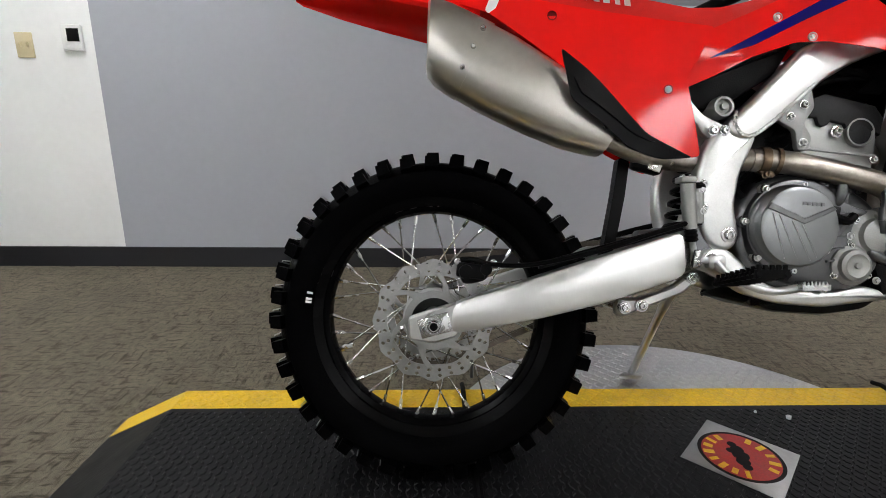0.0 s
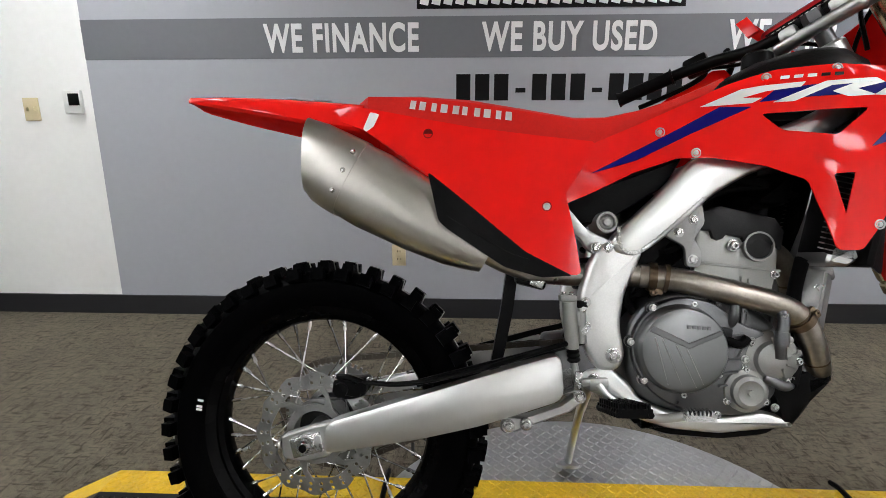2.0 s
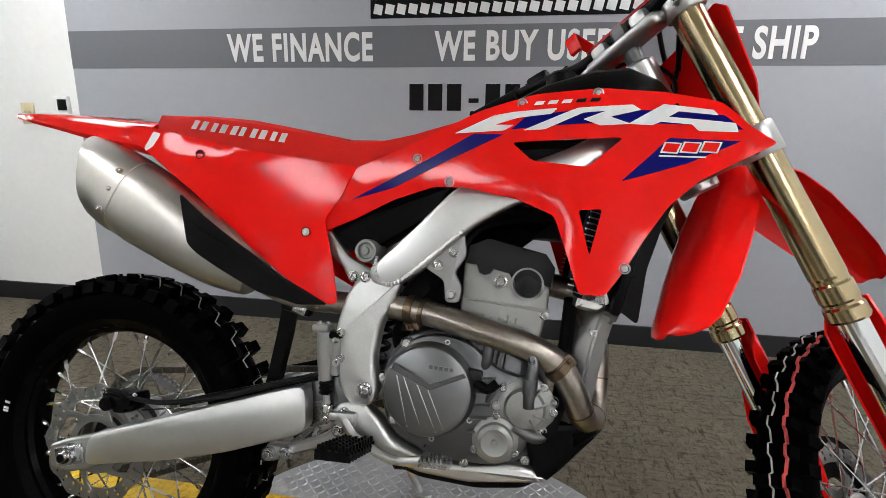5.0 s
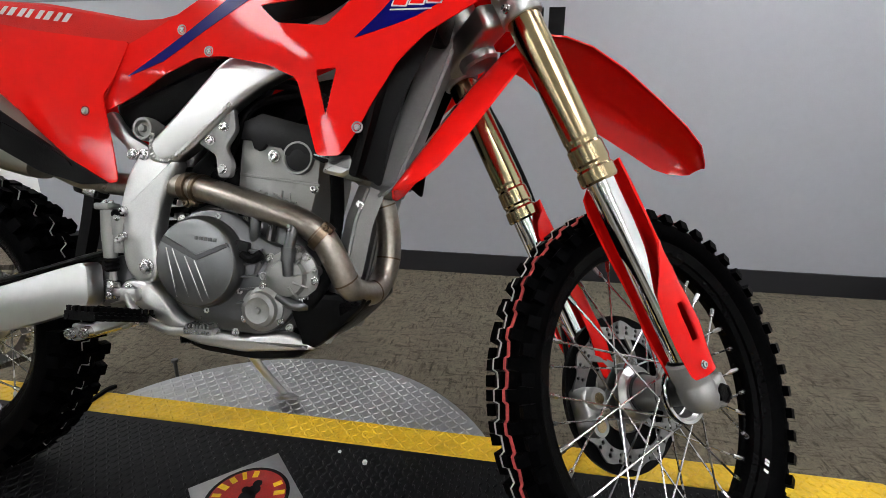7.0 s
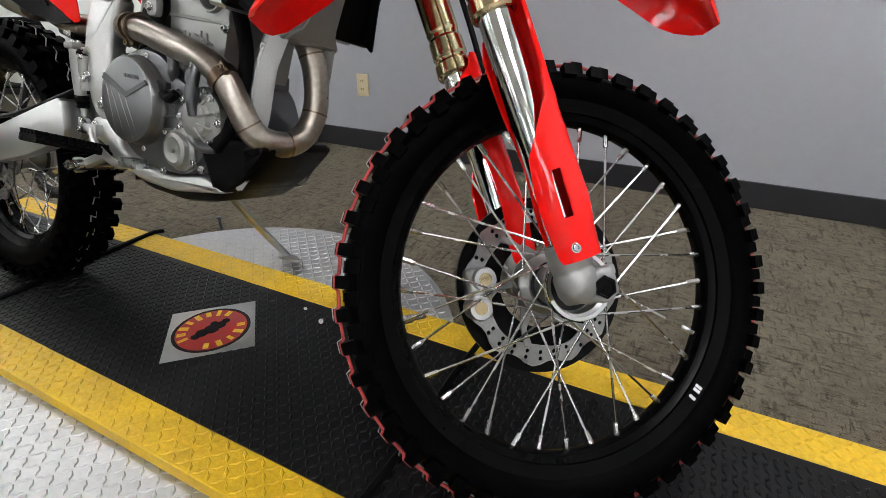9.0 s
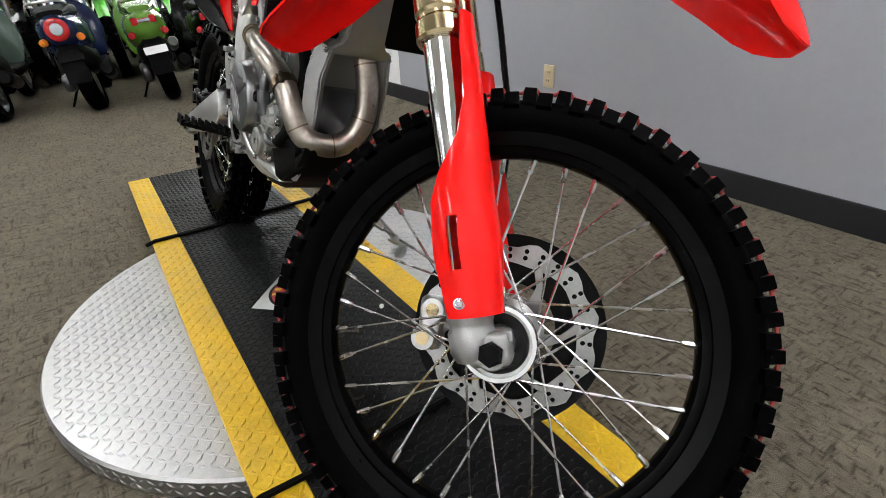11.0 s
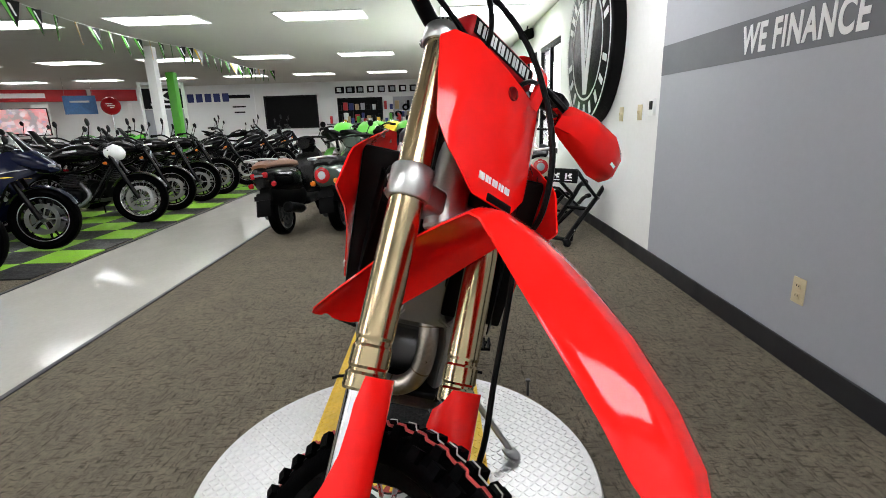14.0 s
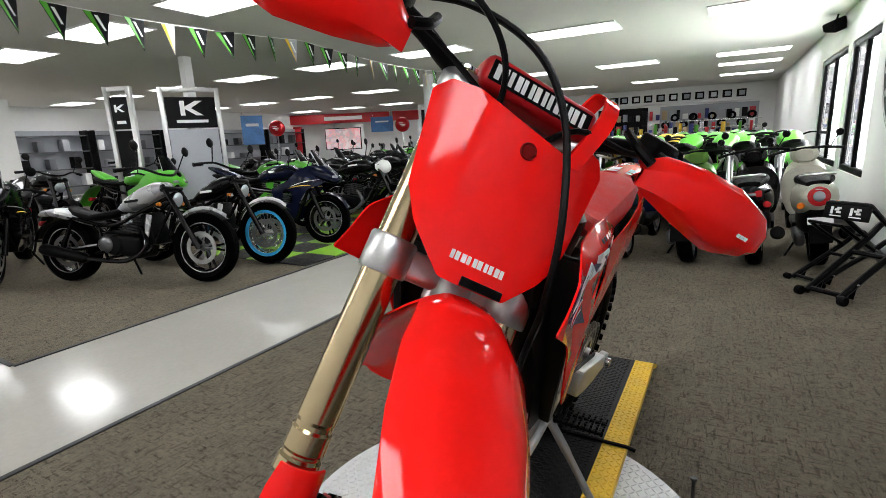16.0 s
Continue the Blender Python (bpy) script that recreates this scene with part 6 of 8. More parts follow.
# front mudguard: a long beak on the lower clamp
bm = BM()
rings = []
prof_ = [(0.968, 0.622, 0.012, 0.003), (0.970, 0.626, 0.030, 0.008), (0.976, 0.636, 0.046, 0.014), (0.988, 0.655, 0.058, 0.020), (1.030, 0.722, 0.070, 0.028), (1.090, 0.812, 0.074, 0.030), (1.150, 0.892, 0.068, 0.028), (1.190, 0.935, 0.062, 0.024), (1.225, 0.962, 0.058, 0.018), (1.265, 0.970, 0.066, 0.022), (1.320, 0.966, 0.078, 0.030), (1.40, 0.947, 0.082, 0.038), (1.50, 0.917, 0.076, 0.046), (1.58, 0.882, 0.069, 0.044), (1.635, 0.848, 0.060, 0.040), (1.660, 0.822, 0.044, 0.030), (1.673, 0.807, 0.029, 0.016), (1.679, 0.800, 0.018, 0.006)]
for i, (x, z, w, dr) in enumerate(prof_):
    a = prof_[max(i - 1, 0)]
    b = prof_[min(i + 1, len(prof_) - 1)]
    t = Vector((b[0] - a[0], 0, b[1] - a[1])).normalized()
    nn = Vector((-t.z, 0, t.x))
    out = []
    for j in range(15):
        u = -1 + 2 * j / 14
        crease = max(0.0, abs(u) - 0.45) / 0.55
        out.append(Vector((x, u * w, z)) - nn * (dr * crease ** 1.3 + 0.004 * abs(u)))
    rings.append(out + [p - nn * 0.0035 for p in out[::-1]])
loft(bm, rings)
spart("front_mudguard", bm, M_RED, BIKE, "glossy red front mudguard")

# valves, rim lettering and the stripes on the front tyre
for whl, r, half in ((REAR, 0.252, 0.052), (FRONT, 0.258, 0.030)):
    q = radians(168 if whl is REAR else -32)
    bm = BM()
    for i in range(4):
        a = q + i * 0.024
        rr = r
        m = Matrix.Rotation(-a, 4, "Y") @ Matrix.Translation((rr, 0, 0))
        if i != 1:
            box(bm, m @ Vector((0, -half - 0.0015, 0)), (0.012, 0.001, 0.0045), Matrix.Rotation(-a, 4, "Y"))
    part("lettering_bar", bm, M_WHITE, whl, "small white lettering on the wheel", False)
    bm = BM()
    a = radians(200)
    d_ = Vector((math.cos(a), 0, math.sin(a)))
    rim_r = 0.212 if whl is REAR else 0.240
    sweep(bm, [d_ * (rim_r + 0.004), d_ * (rim_r - 0.012), d_ * (rim_r - 0.013), d_ * (rim_r - 0.032)], [0.006, 0.006, 0.004, 0.004], 8)
    part("valve", bm, M_STEEL, whl)
M_STRIPE = mat("faded_tyre_mark", (0.42, 0.05, 0.05), 0.8, 0, 0.45, 40)
M_STRIPEW = mat("pale_tyre_mark", (0.42, 0.42, 0.40), 0.8, 0, 0.2, 40)
for whl, n_, r0, r1, lines in ((FRONT, 47, 0.3245, 0.3322, ((0.003, M_STRIPEW), (-0.018, M_STRIPE))), (REAR, 40, 0.3175, 0.3365, ((-0.006, M_STRIPEW),))):
    for h, mt in lines:
        bm = BM()
        rad = 0.0014 if mt is M_STRIPEW else 0.0026
        path = []
        for i in range(n_):
            for f, r in ((-0.26, r0 - 0.3 * abs(h) * abs(h) * 10), (-0.165, r1 - 12 * h * h), (0.165, r1 - 12 * h * h), (0.26, r0 - 0.3 * abs(h) * abs(h) * 10)):
                q = -2 * math.pi * (i + f + (0.06 if whl is REAR else 0.5)) / n_
                path.append((r * math.cos(q), h + 0.0022 * math.sin(i * 2.4 + h * 90) + 0.0015 * math.sin(i * 0.7), r * math.sin(q)))
        sweep(bm, path, rad, 5, closed=True)
        part("tread_stripe", bm, mt, whl, "faded coloured line round the new tyre")

# ---------------------------------------------------------------- on the wall by the turntable
def plate_box(name, x, z, w, h, label, category, material, kind):
    t = thing(name, label, category, pose(x, Y1, z))
    bm = BM()
    box(bm, (0, -0.004, 0), (w, 0.008, h), None, 0.003)
    part("cover_plate", bm, material, t)
    if kind == "outlet":
        for dz in (-0.022, 0.022):
            bm = BM()
            box(bm, (0, -0.009, dz), (0.032, 0.004, 0.026), None, 0.003)
            o = part("socket", bm, material, t)
            for dx in (-0.007, 0.007):
                bm = BM()
                box(bm, (dx, -0.0115, dz + 0.002), (0.003, 0.001, 0.009))
                part("slot", bm, M_BLACK, o, smooth=False)
    if kind == "switch":
        for dx in (-0.018, 0.018):
            bm = BM()
            box(bm, (dx, -0.011, 0.002), (0.009, 0.012, 0.022), (15, 0, 0), 0.002)
            part("toggle", bm, material, t)
    return t


plate_box("power_outlet", -0.056, 0.360, 0.075, 0.118, "ivory duplex power outlet on the grey wall", "power outlet", M_IVORY, "outlet")
plate_box("light_switch", -1.998, 1.139, 0.084, 0.118, "ivory double light switch on the white wall", "light switch", M_IVORY, "switch")
plate_box("light_switch", -2.402, 1.127, 0.084, 0.118, "ivory double light switch on the white wall", "light switch", M_IVORY, "switch")
TS = thing("thermostat", "white wall thermostat with a dark display", "thermostat", pose(-1.755, Y1, 1.175))
bm = BM()
box(bm, (0, -0.013, 0), (0.095, 0.026, 0.120), None, 0.006)
part("housing", bm, M_WALLW, TS)
bm = BM()
box(bm, (0.012, -0.0275, 0.012), (0.058, 0.003, 0.060), None, 0.001)
part("display", bm, M_BLACK, TS)

# round sign
SG = thing("round_sign", "round black and white shop sign on the wall", "sign", pose(-3.15, Y1, 1.77) @ Matrix.Diagonal((1.06, 1, 1.06, 1)))
bm = BM()
lathe(bm, [(0, 0), (0.70, 0), (0.705, 0.01), (0.705, 0.11), (0.69, 0.12), (0, 0.12)], (0, 0, 0), (0, -1, 0), 72)
part("body", bm, M_BLACK, SG)
for r0, r1, mt, nm in ((0.655, 0.675, M_TEXTW, "ring"), (0.455, 0.475, M_TEXTW, "ring")):
    bm = BM()
    lathe(bm, [(r0, 0.119), (r0, 0.123), (r1, 0.123), (r1, 0.119)], (0, 0, 0), (0, -1, 0), 72)
    part(nm, bm, mt, SG)
bm = BM()
prism(bm, [(-0.27, 0.40), (-0.16, 0.40), (0.0, -0.22), (0.16, 0.40), (0.27, 0.40), (0.05, -0.42), (-0.05, -0.42)], -0.126, -0.119, 0.001, 1)
part("emblem", bm, M_TEXTW, SG, "white pointed emblem")
bm = BM()
prism(bm, [(-0.10, 0.40), (-0.06, 0.40), (0.0, 0.05), (0.06, 0.40), (0.10, 0.40), (0.0, -0.12)], -0.126, -0.119, 0.001, 1)
part("emblem", bm, M_TEXTW, SG, "white pointed emblem")
for i in range(22):
    q = radians(195 + i * 150 / 8) if i < 9 else radians(20 + (i - 9) * 140 / 12)
    bm = BM()
    box(bm, (0.565 * math.cos(q), -0.121, 0.565 * math.sin(q)), (0.055, 0.005, 0.11), Matrix.Rotation(-(q - math.pi / 2) if i >= 9 else -(q + math.pi / 2), 4, "Y"))
    part("lettering_bar", bm, M_TEXTW, SG, "", False)

# windows with dark frames, and a glowing sheet for the bright street outside
M_GLASS = bpy.data.materials.new("window_glass")
M_GLASS.use_nodes = True
_g = M_GLASS.node_tree.nodes["Principled BSDF"]
_g.inputs["Transmission Weight"].default_value, _g.inputs["Roughness"].default_value, _g.inputs["IOR"].default_value = 1.0, 0.0, 1.45
for k, (x0, x1) in enumerate(((-6.10, -4.75), (-8.3, -6.35))):
    w = thing("window_%d" % (k + 1), "tall dark-framed shop window with bright daylight outside", "window", pose(0, Y1, 0), kind="structure")
    z0, z1 = 0.62, 2.12
    for a, b, c, d in ((x0, x0 + 0.07, z0, z1), (x1 - 0.07, x1, z0, z1), (x0 + 0.07, x1 - 0.07, z0, z0 + 0.07), (x0 + 0.07, x1 - 0.07, z1 - 0.07, z1), ((x0 + x1) / 2 - 0.03, (x0 + x1) / 2 + 0.03, z0 + 0.07, z1 - 0.07)):
        bm = BM()
        box(bm, ((a + b) / 2, 0.04, (c + d) / 2), (b - a, 0.05, d - c), None, 0.004)
        part("window_frame", bm, M_BLACK, w)
    for a, b in ((x0 + 0.07, (x0 + x1) / 2 - 0.03), ((x0 + x1) / 2 + 0.03, x1 - 0.07)):
        bm = BM()
        box(bm, ((a + b) / 2, 0.05, (z0 + z1) / 2), (b - a, 0.006, z1 - z0 - 0.14))
        part("pane", bm, M_GLASS, w, smooth=False).visible_shadow = False
# daylight on the street is put into this sheet as glow
M_OUT = glow("street_glow_sheet", (0.95, 0.98, 1.0), 12.0)
bm = BM()
box(bm, (-22, 5.0, 1.5), (42, 0.05, 7))
tagged(part("backdrop_street", bm, M_OUT, smooth=False), "glowing white sheet standing for the daylit street outside the windows", "backdrop", kind="structure")
bm = BM()
box(bm, (-22, 3.45, -0.1), (42, 3.1, 0.1))
tagged(part("ground_outside", bm, M_TILE, smooth=False), "pale pavement outside the windows", "ground", kind="structure")
for x0, x1 in ((-6.10, -4.75), (-8.3, -6.35)):
    la = bpy.data.lights.new("window_daylight", "AREA")
    la.shape, la.size, la.size_y, la.energy, la.color = "RECTANGLE", x1 - x0 - 0.1, 1.4, 95, (0.93, 0.97, 1.0)
    lo = new("window_daylight", la)
    lo.matrix_basis = pose((x0 + x1) / 2, Y1 - 0.01, 1.37, -90, 0, 0)
# loudspeaker under the ceiling
SPK = thing("wall_speaker", "small black loudspeaker on a bracket at the ceiling corner", "loudspeaker", pose(-6.7, 1.60, 2.41, 20, 0, 35))
bm = BM()
loft(bm, [[(-0.11, y * 0.6, z * 0.6) for y, z in ((-0.1, -0.08), (0.1, -0.08), (0.1, 0.08), (-0.1, 0.08))], [(0.11, y, z) for y, z in ((-0.1, -0.08), (0.1, -0.08), (0.1, 0.08), (-0.1, 0.08))]])
bmesh.ops.bevel(bm, geom=list(bm.edges), offset=0.012, segments=2, affect="EDGES")
part("cabinet", bm, M_BLACK, SPK)
bm = BM()
sweep(bm, [(0, 0.05, 0.05), (0.0, 0.12, 0.15)], 0.012, 8)
part("bracket", bm, M_BLACK, SPK)

# paddock stands leaning on the wall
def paddock_stand(m, label, lettered=True):
    """Rollers at the origin, the two rails rising along +x to rubber hooks, a lettered yoke folded back over them."""
    t = thing("paddock_stand", label, "paddock stand", m, "paddock stands")
    for s in (-1, 1):
        bm = BM()
        sweep(bm, arc([(0.02, s * 0.110, 0.035), (0.30, s * 0.112, 0.19), (0.60, s * 0.120, 0.35), (0.74, s * 0.125, 0.44), (0.82, s * 0.125, 0.455)], 4), 0.023, 8)
        part("rail", bm, M_BLACK, t)
        bm = BM()
        sweep(bm, [(0.80, s * 0.125, 0.452), (0.82, s * 0.125, 0.455), (0.865, s * 0.125, 0.462)], [0.024, 0.032, 0.032], 10)
        part("hook", bm, M_RUBBER, t)
        bm = BM()
        lathe(bm, [(0, -0.022), (0.030, -0.022), (0.034, -0.016), (0.034, 0.016), (0.030, 0.022), (0, 0.022)], (0.0, s * 0.145, 0.034), (0, 1, 0), 18)
        part("wheel", bm, M_RUBBER, t)
        bm = BM()
        sweep(bm, arc([(0.61, s * 0.122, 0.355), (0.40, s * 0.125, 0.49), (0.17, s * 0.128, 0.655)], 4), 0.017, 8)
        part("yoke_arm", bm, M_BLACK, t)
        bm = BM()
        sweep(bm, [(0.16, s * 0.11, 0.115), (0.13, s * 0.11, 0.02)], [0.018, 0.020], 8)
        part("foot", bm, M_BLACK, t)
        bm = BM()
        bolt(bm, (0.60, s * 0.145, 0.355), (0, s, 0), 0.016, 0.012)
        bolt(bm, (0.16, s * 0.130, 0.115), (0, s, 0), 0.012, 0.012)
        part("bolt", bm, M_STEEL, t)
    for x, z, w in ((0.05, 0.052, 0.11), (0.45, 0.27, 0.115)):
        bm = BM()
        sweep(bm, [(x, -w, z), (x, w, z)], 0.019, 8)
        part("crossbar", bm, M_BLACK, t)
    bm = BM()
    sweep(bm, [(0.17, -0.128, 0.655), (0.17, 0.128, 0.655)], 0.017, 8)
    part("yoke_bar", bm, M_BLACK, t)
    if not lettered:
        return t
    bm = BM()
    box(bm, (0.155, 0, 0.605), (0.018, 0.29, 0.115), (0, 12, 0), 0.006)
    b = part("label_plate", bm, M_BLACK, t)
    for s in (-0.062, 0.062):
        bm = BM()
        for u, v, w, h in ((-0.028, 0, 0.016, 0.05), (0.004, 0.006, 0.030, 0.014), (0.016, 0.018, 0.028, 0.014), (0.016, -0.010, 0.028, 0.014), (0, -0.036, 0.074, 0.008)):
            box(bm, (0.155, 0, 0.605), (0.003, w, h), Matrix.Rotation(radians(12), 4, "Y") @ Matrix.Translation((-0.0105, s - u, v)))
        part("emblem", bm, M_TEXTW, b, "", False)
    return t


paddock_stand(pose(-2.335, 1.15, 0, 0, 0, 138), "black steel paddock stand with its hooks against the white wall")
paddock_stand(pose(-2.74, 1.10, 0, 0, 0, 130) @ Matrix.Diagonal((0.75, 1, 0.70, 1)), "second black paddock stand, lower, behind the lettered one", False)

# ---------------------------------------------------------------- on the deck
ST = thing("floor_sticker", "square metal-look sticker with a red and yellow round emblem", "sticker", pose(0.703, -0.010, DZ + 0.0016, 0, 0, 45.0))
bm = BM()
box(bm, (0, 0, 0), (0.196, 0.196, 0.0012), None, 0.0004)
part("sheet", bm, M_PLATE, ST)
for r0, r1, mt, z in ((0.0, 0.088, M_TEXTB, 0.0008), (0.0, 0.080, mat("red_print", (0.30, 0.012, 0.010), 0.5, 0, 0.3, 30), 0.0012)):
    bm = BM()
    lathe(bm, [(0, z), (r1, z), (r1, z - 0.0006), (0, z - 0.0006)], (0, 0, 0), (0, 0, 1), 40)
    part("emblem", bm, mt, ST)
for i in range(13):
    q = radians(58 + i * 21) if i < 8 else radians(-96 + (i - 8) * 24)
    bm = BM()
    box(bm, (0.066 * math.cos(q), 0.066 * math.sin(q), 0.0018), (0.019 + 0.004 * (i % 2), 0.012 - 0.003 * (i % 3 == 1), 0.0008), Matrix.Rotation(q, 4, "Z"))
    part("lettering_bar", bm, M_YELLOW, ST, "", False)
bm = BM()
for x, y, r in ((0.0, 0.0, 0.018), (0.018, 0.012, 0.014), (-0.02, -0.010, 0.015), (0.03, 0.026, 0.010), (-0.034, -0.022, 0.010), (0.004, 0.022, 0.009)):
    lathe(bm, [(0, 0.0018), (r, 0.0018), (r, 0.0010)], (x, y, 0), (0, 0, 1), 14)
part("figure", bm, M_TEXTB, ST)
for x, ang in ((0.097, 0.6), (1.29, -1.5)):
    s = thing("tie_strap", "thin black strap lying across the deck", "strap", pose(x, 0, DZ + 0.003, 0, 0, ang))
    bm = BM()
    sweep(bm, [(0, -0.33, -0.004), (0, -0.30, 0.004), (0.004, -0.1, 0.003), (-0.004, 0.1, 0.003), (0, 0.28, 0.004), (0.0, 0.31, -0.004)], 0.007, 6)
    part("webbing", bm, M_RUBBER, s)
for k, (x, y) in enumerate(((0.916, 0.132), (0.846, 0.157))):
    bm = BM()
    r = bmesh.ops.create_icosphere(bm, subdivisions=1, radius=0.007 if k == 0 else 0.004)
    for v in bm.verts:
        v.co *= 1 + random.uniform(-0.3, 0.3)
    bmesh.ops.translate(bm, vec=(x, y, DZ + 0.005), verts=bm.verts)
    tagged(part("paper_scrap", bm, M_TEXTW, smooth=False), "tiny white scrap of paper lying on the deck", "scrap")
bm = BM()
sweep(bm, [(0.14, 0.50, 0.0), (0.14, 0.50, 0.07)], 0.006, 8)
lathe(bm, [(0, 0.075), (0.010, 0.075), (0.012, 0.068), (0, 0.068)], (0.14, 0.50, 0), (0, 0, 1), 10)
tagged(part("floor_bolt", bm, M_CASE), "upright steel bolt beside the turntable", "bolt")

# ---------------------------------------------------------------- parked motorcycles
M_DARKBLUE = mat("dark_blue_paint", (0.004, 0.006, 0.020), 0.16, 0, 0.1, 8, spec=0.22)
M_GLOSSB = mat("gloss_black_paint", (0.003, 0.003, 0.0035), 0.14, 0, 0.1, 8, spec=0.22)
M_SILVERP = mat("silver_paint", (0.42, 0.43, 0.44), 0.28, 0.4, 0.06, 8)
M_CREAM = mat("cream_paint", (0.62, 0.60, 0.50), 0.3, 0, 0.05, 8)
M_OLIVE = mat("green_paint", (0.10, 0.22, 0.03), 0.2, 0, 0.06, 8)
M_SCBLUE = mat("blue_scooter_paint", (0.007, 0.015, 0.055), 0.15, 0, 0.08, 8)
M_GREYGREEN = mat("grey_green_paint", (0.09, 0.13, 0.105), 0.15, 0.2, 0.06, 8)
M_BROWN = mat("brown_leather", (0.20, 0.085, 0.04), 0.55, 0, 0.15, 20, 0.2, 200)
M_TAIL = mat("red_tail_lens", (0.45, 0.015, 0.02), 0.15, 0, 0.1, 20)
M_LENS = mat("clear_lens", (0.40, 0.42, 0.45), 0.08, 0.4, 0.05, 20)
M_CYAN = mat("bright_blue_rim", (0.03, 0.42, 0.85), 0.35, 0, 0.05, 20)
M_AMBER = mat("amber_lens", (0.7, 0.18, 0.01), 0.3, 0, 0.05, 20)
M_YEL2 = mat("yellow_plastic", (0.75, 0.48, 0.02), 0.35, 0, 0.05, 20)


def road_wheel(t, x, r, w, rim_mat, name, wire=False, stripe=None, knobs=False):
    e = new(name)
    e.parent = t
    e.matrix_basis = Matrix.Translation((x, 0, r))
    bm = BM()
    ri = r * 0.70
    lathe(bm, [(ri, -w * 0.36), (ri + (r - ri) * 0.5, -w * 0.5), (r * 0.97, -w * 0.34), (r, 0), (r * 0.97, w * 0.34), (ri + (r - ri) * 0.5, w * 0.5), (ri, w * 0.36)], n=40)
    if knobs:
        kb = BM()
        for i in range(32):
            q = 2 * math.pi * i / 32
            for y in (-w * 0.3, w * 0.3):
                box(kb, ((r - 0.002) * math.cos(q), y, (r - 0.002) * math.sin(q)), (0.022, w * 0.3, 0.03), Matrix.Rotation(-q, 4, "Y"))
    part("tyre", bm, M_TYRE, e)
    if knobs:
        tagged(part("tread_knob", kb, M_TYRE, e, smooth=False), kind="stuff")
    bm = BM()
    lathe(bm, [(ri + 0.004, -w * 0.38), (ri - 0.006, -w * 0.36), (ri - 0.022, -w * 0.2), (ri - 0.022, w * 0.2), (ri - 0.006, w * 0.36), (ri + 0.004, w * 0.38)], n=40, closed=True)
    if not wire:
        for i in range(10):
            q = 2 * math.pi * (i // 2) / 5 + (0.16 if i % 2 else -0.16)
            q2 = 2 * math.pi * (i // 2) / 5 + (0.05 if i % 2 else -0.05)
            sweep(bm, [(0.03 * math.cos(q2), 0, 0.03 * math.sin(q2)), ((ri - 0.015) * math.cos(q), 0, (ri - 0.015) * math.sin(q))], [0.014, 0.010], 6)
    part("rim", bm, rim_mat, e)
    if not wire and not stripe:
        for s in (-1, 1):
            bm = BM()
            lathe(bm, [(ri - 0.004, s * w * 0.375), (ri + 0.003, s * w * 0.385), (ri + 0.003, s * w * 0.392), (ri - 0.004, s * w * 0.384)], n=40, closed=True)
            part("rim_line", bm, M_SILVERP, e)
    if stripe:
        bm = BM()
        lathe(bm, [(ri * 0.93, -w * 0.40), (ri * 1.06, -w * 0.43), (ri * 1.06, w * 0.43), (ri * 0.93, w * 0.40)], n=40, closed=True)
        part("rim_band", bm, stripe, e)
    if wire:
        bm = BM()
        for i in range(28):
            q = 2 * math.pi * i / 28
            s = 1 if i % 2 else -1
            sweep(bm, [(0.03 * math.cos(q + s * 0.8), s * 0.03, 0.03 * math.sin(q + s * 0.8)), ((ri - 0.02) * math.cos(q), 0, (ri - 0.02) * math.sin(q))], 0.0025, 4)
        tagged(part("wire_spoke", bm, M_STEEL, e, smooth=False), kind="stuff")
    bm = BM()
    lathe(bm, [(0, -0.06), (0.02, -0.06), (0.035, -0.045), (0.035, 0.045), (0.02, 0.06), (0, 0.06)], n=16)
    part("hub", bm, M_ALUC if wire else M_CASE, e)
    for s in (-1, 1):
        if name == "front_wheel" or s == -1:
            bm = BM()
            ro = min(0.15, ri * 0.72)
            lathe(bm, [(ro - 0.038, s * 0.060), (ro, s * 0.060), (ro, s * 0.064), (ro - 0.038, s * 0.064)], n=32, closed=True)
            for i in range(5):
                q = 2 * math.pi * i / 5
                sweep(bm, [(0.03 * math.cos(q), s * 0.058, 0.03 * math.sin(q)), ((ro - 0.03) * math.cos(q), s * 0.060, (ro - 0.03) * math.sin(q))], 0.007, 5)
            part("brake_disc", bm, M_DISC, e)
    return e


def round_loft(bm, secs, n=14, sq=2.5):
    """Skins oval sections (x, half width, z bottom, z top)."""
    rings = []
    for x, w, zb, zt in secs:
        out = []
        for i in range(n):
            q = 2 * math.pi * i / n
            c, s = math.cos(q), math.sin(q)
            out.append((x, w * abs(c) ** (2 / sq) * (1 if c >= 0 else -1), (zb + zt) / 2 + (zt - zb) / 2 * abs(s) ** (2 / sq) * (1 if s >= 0 else -1)))
        rings.append(out)
    loft(bm, rings)


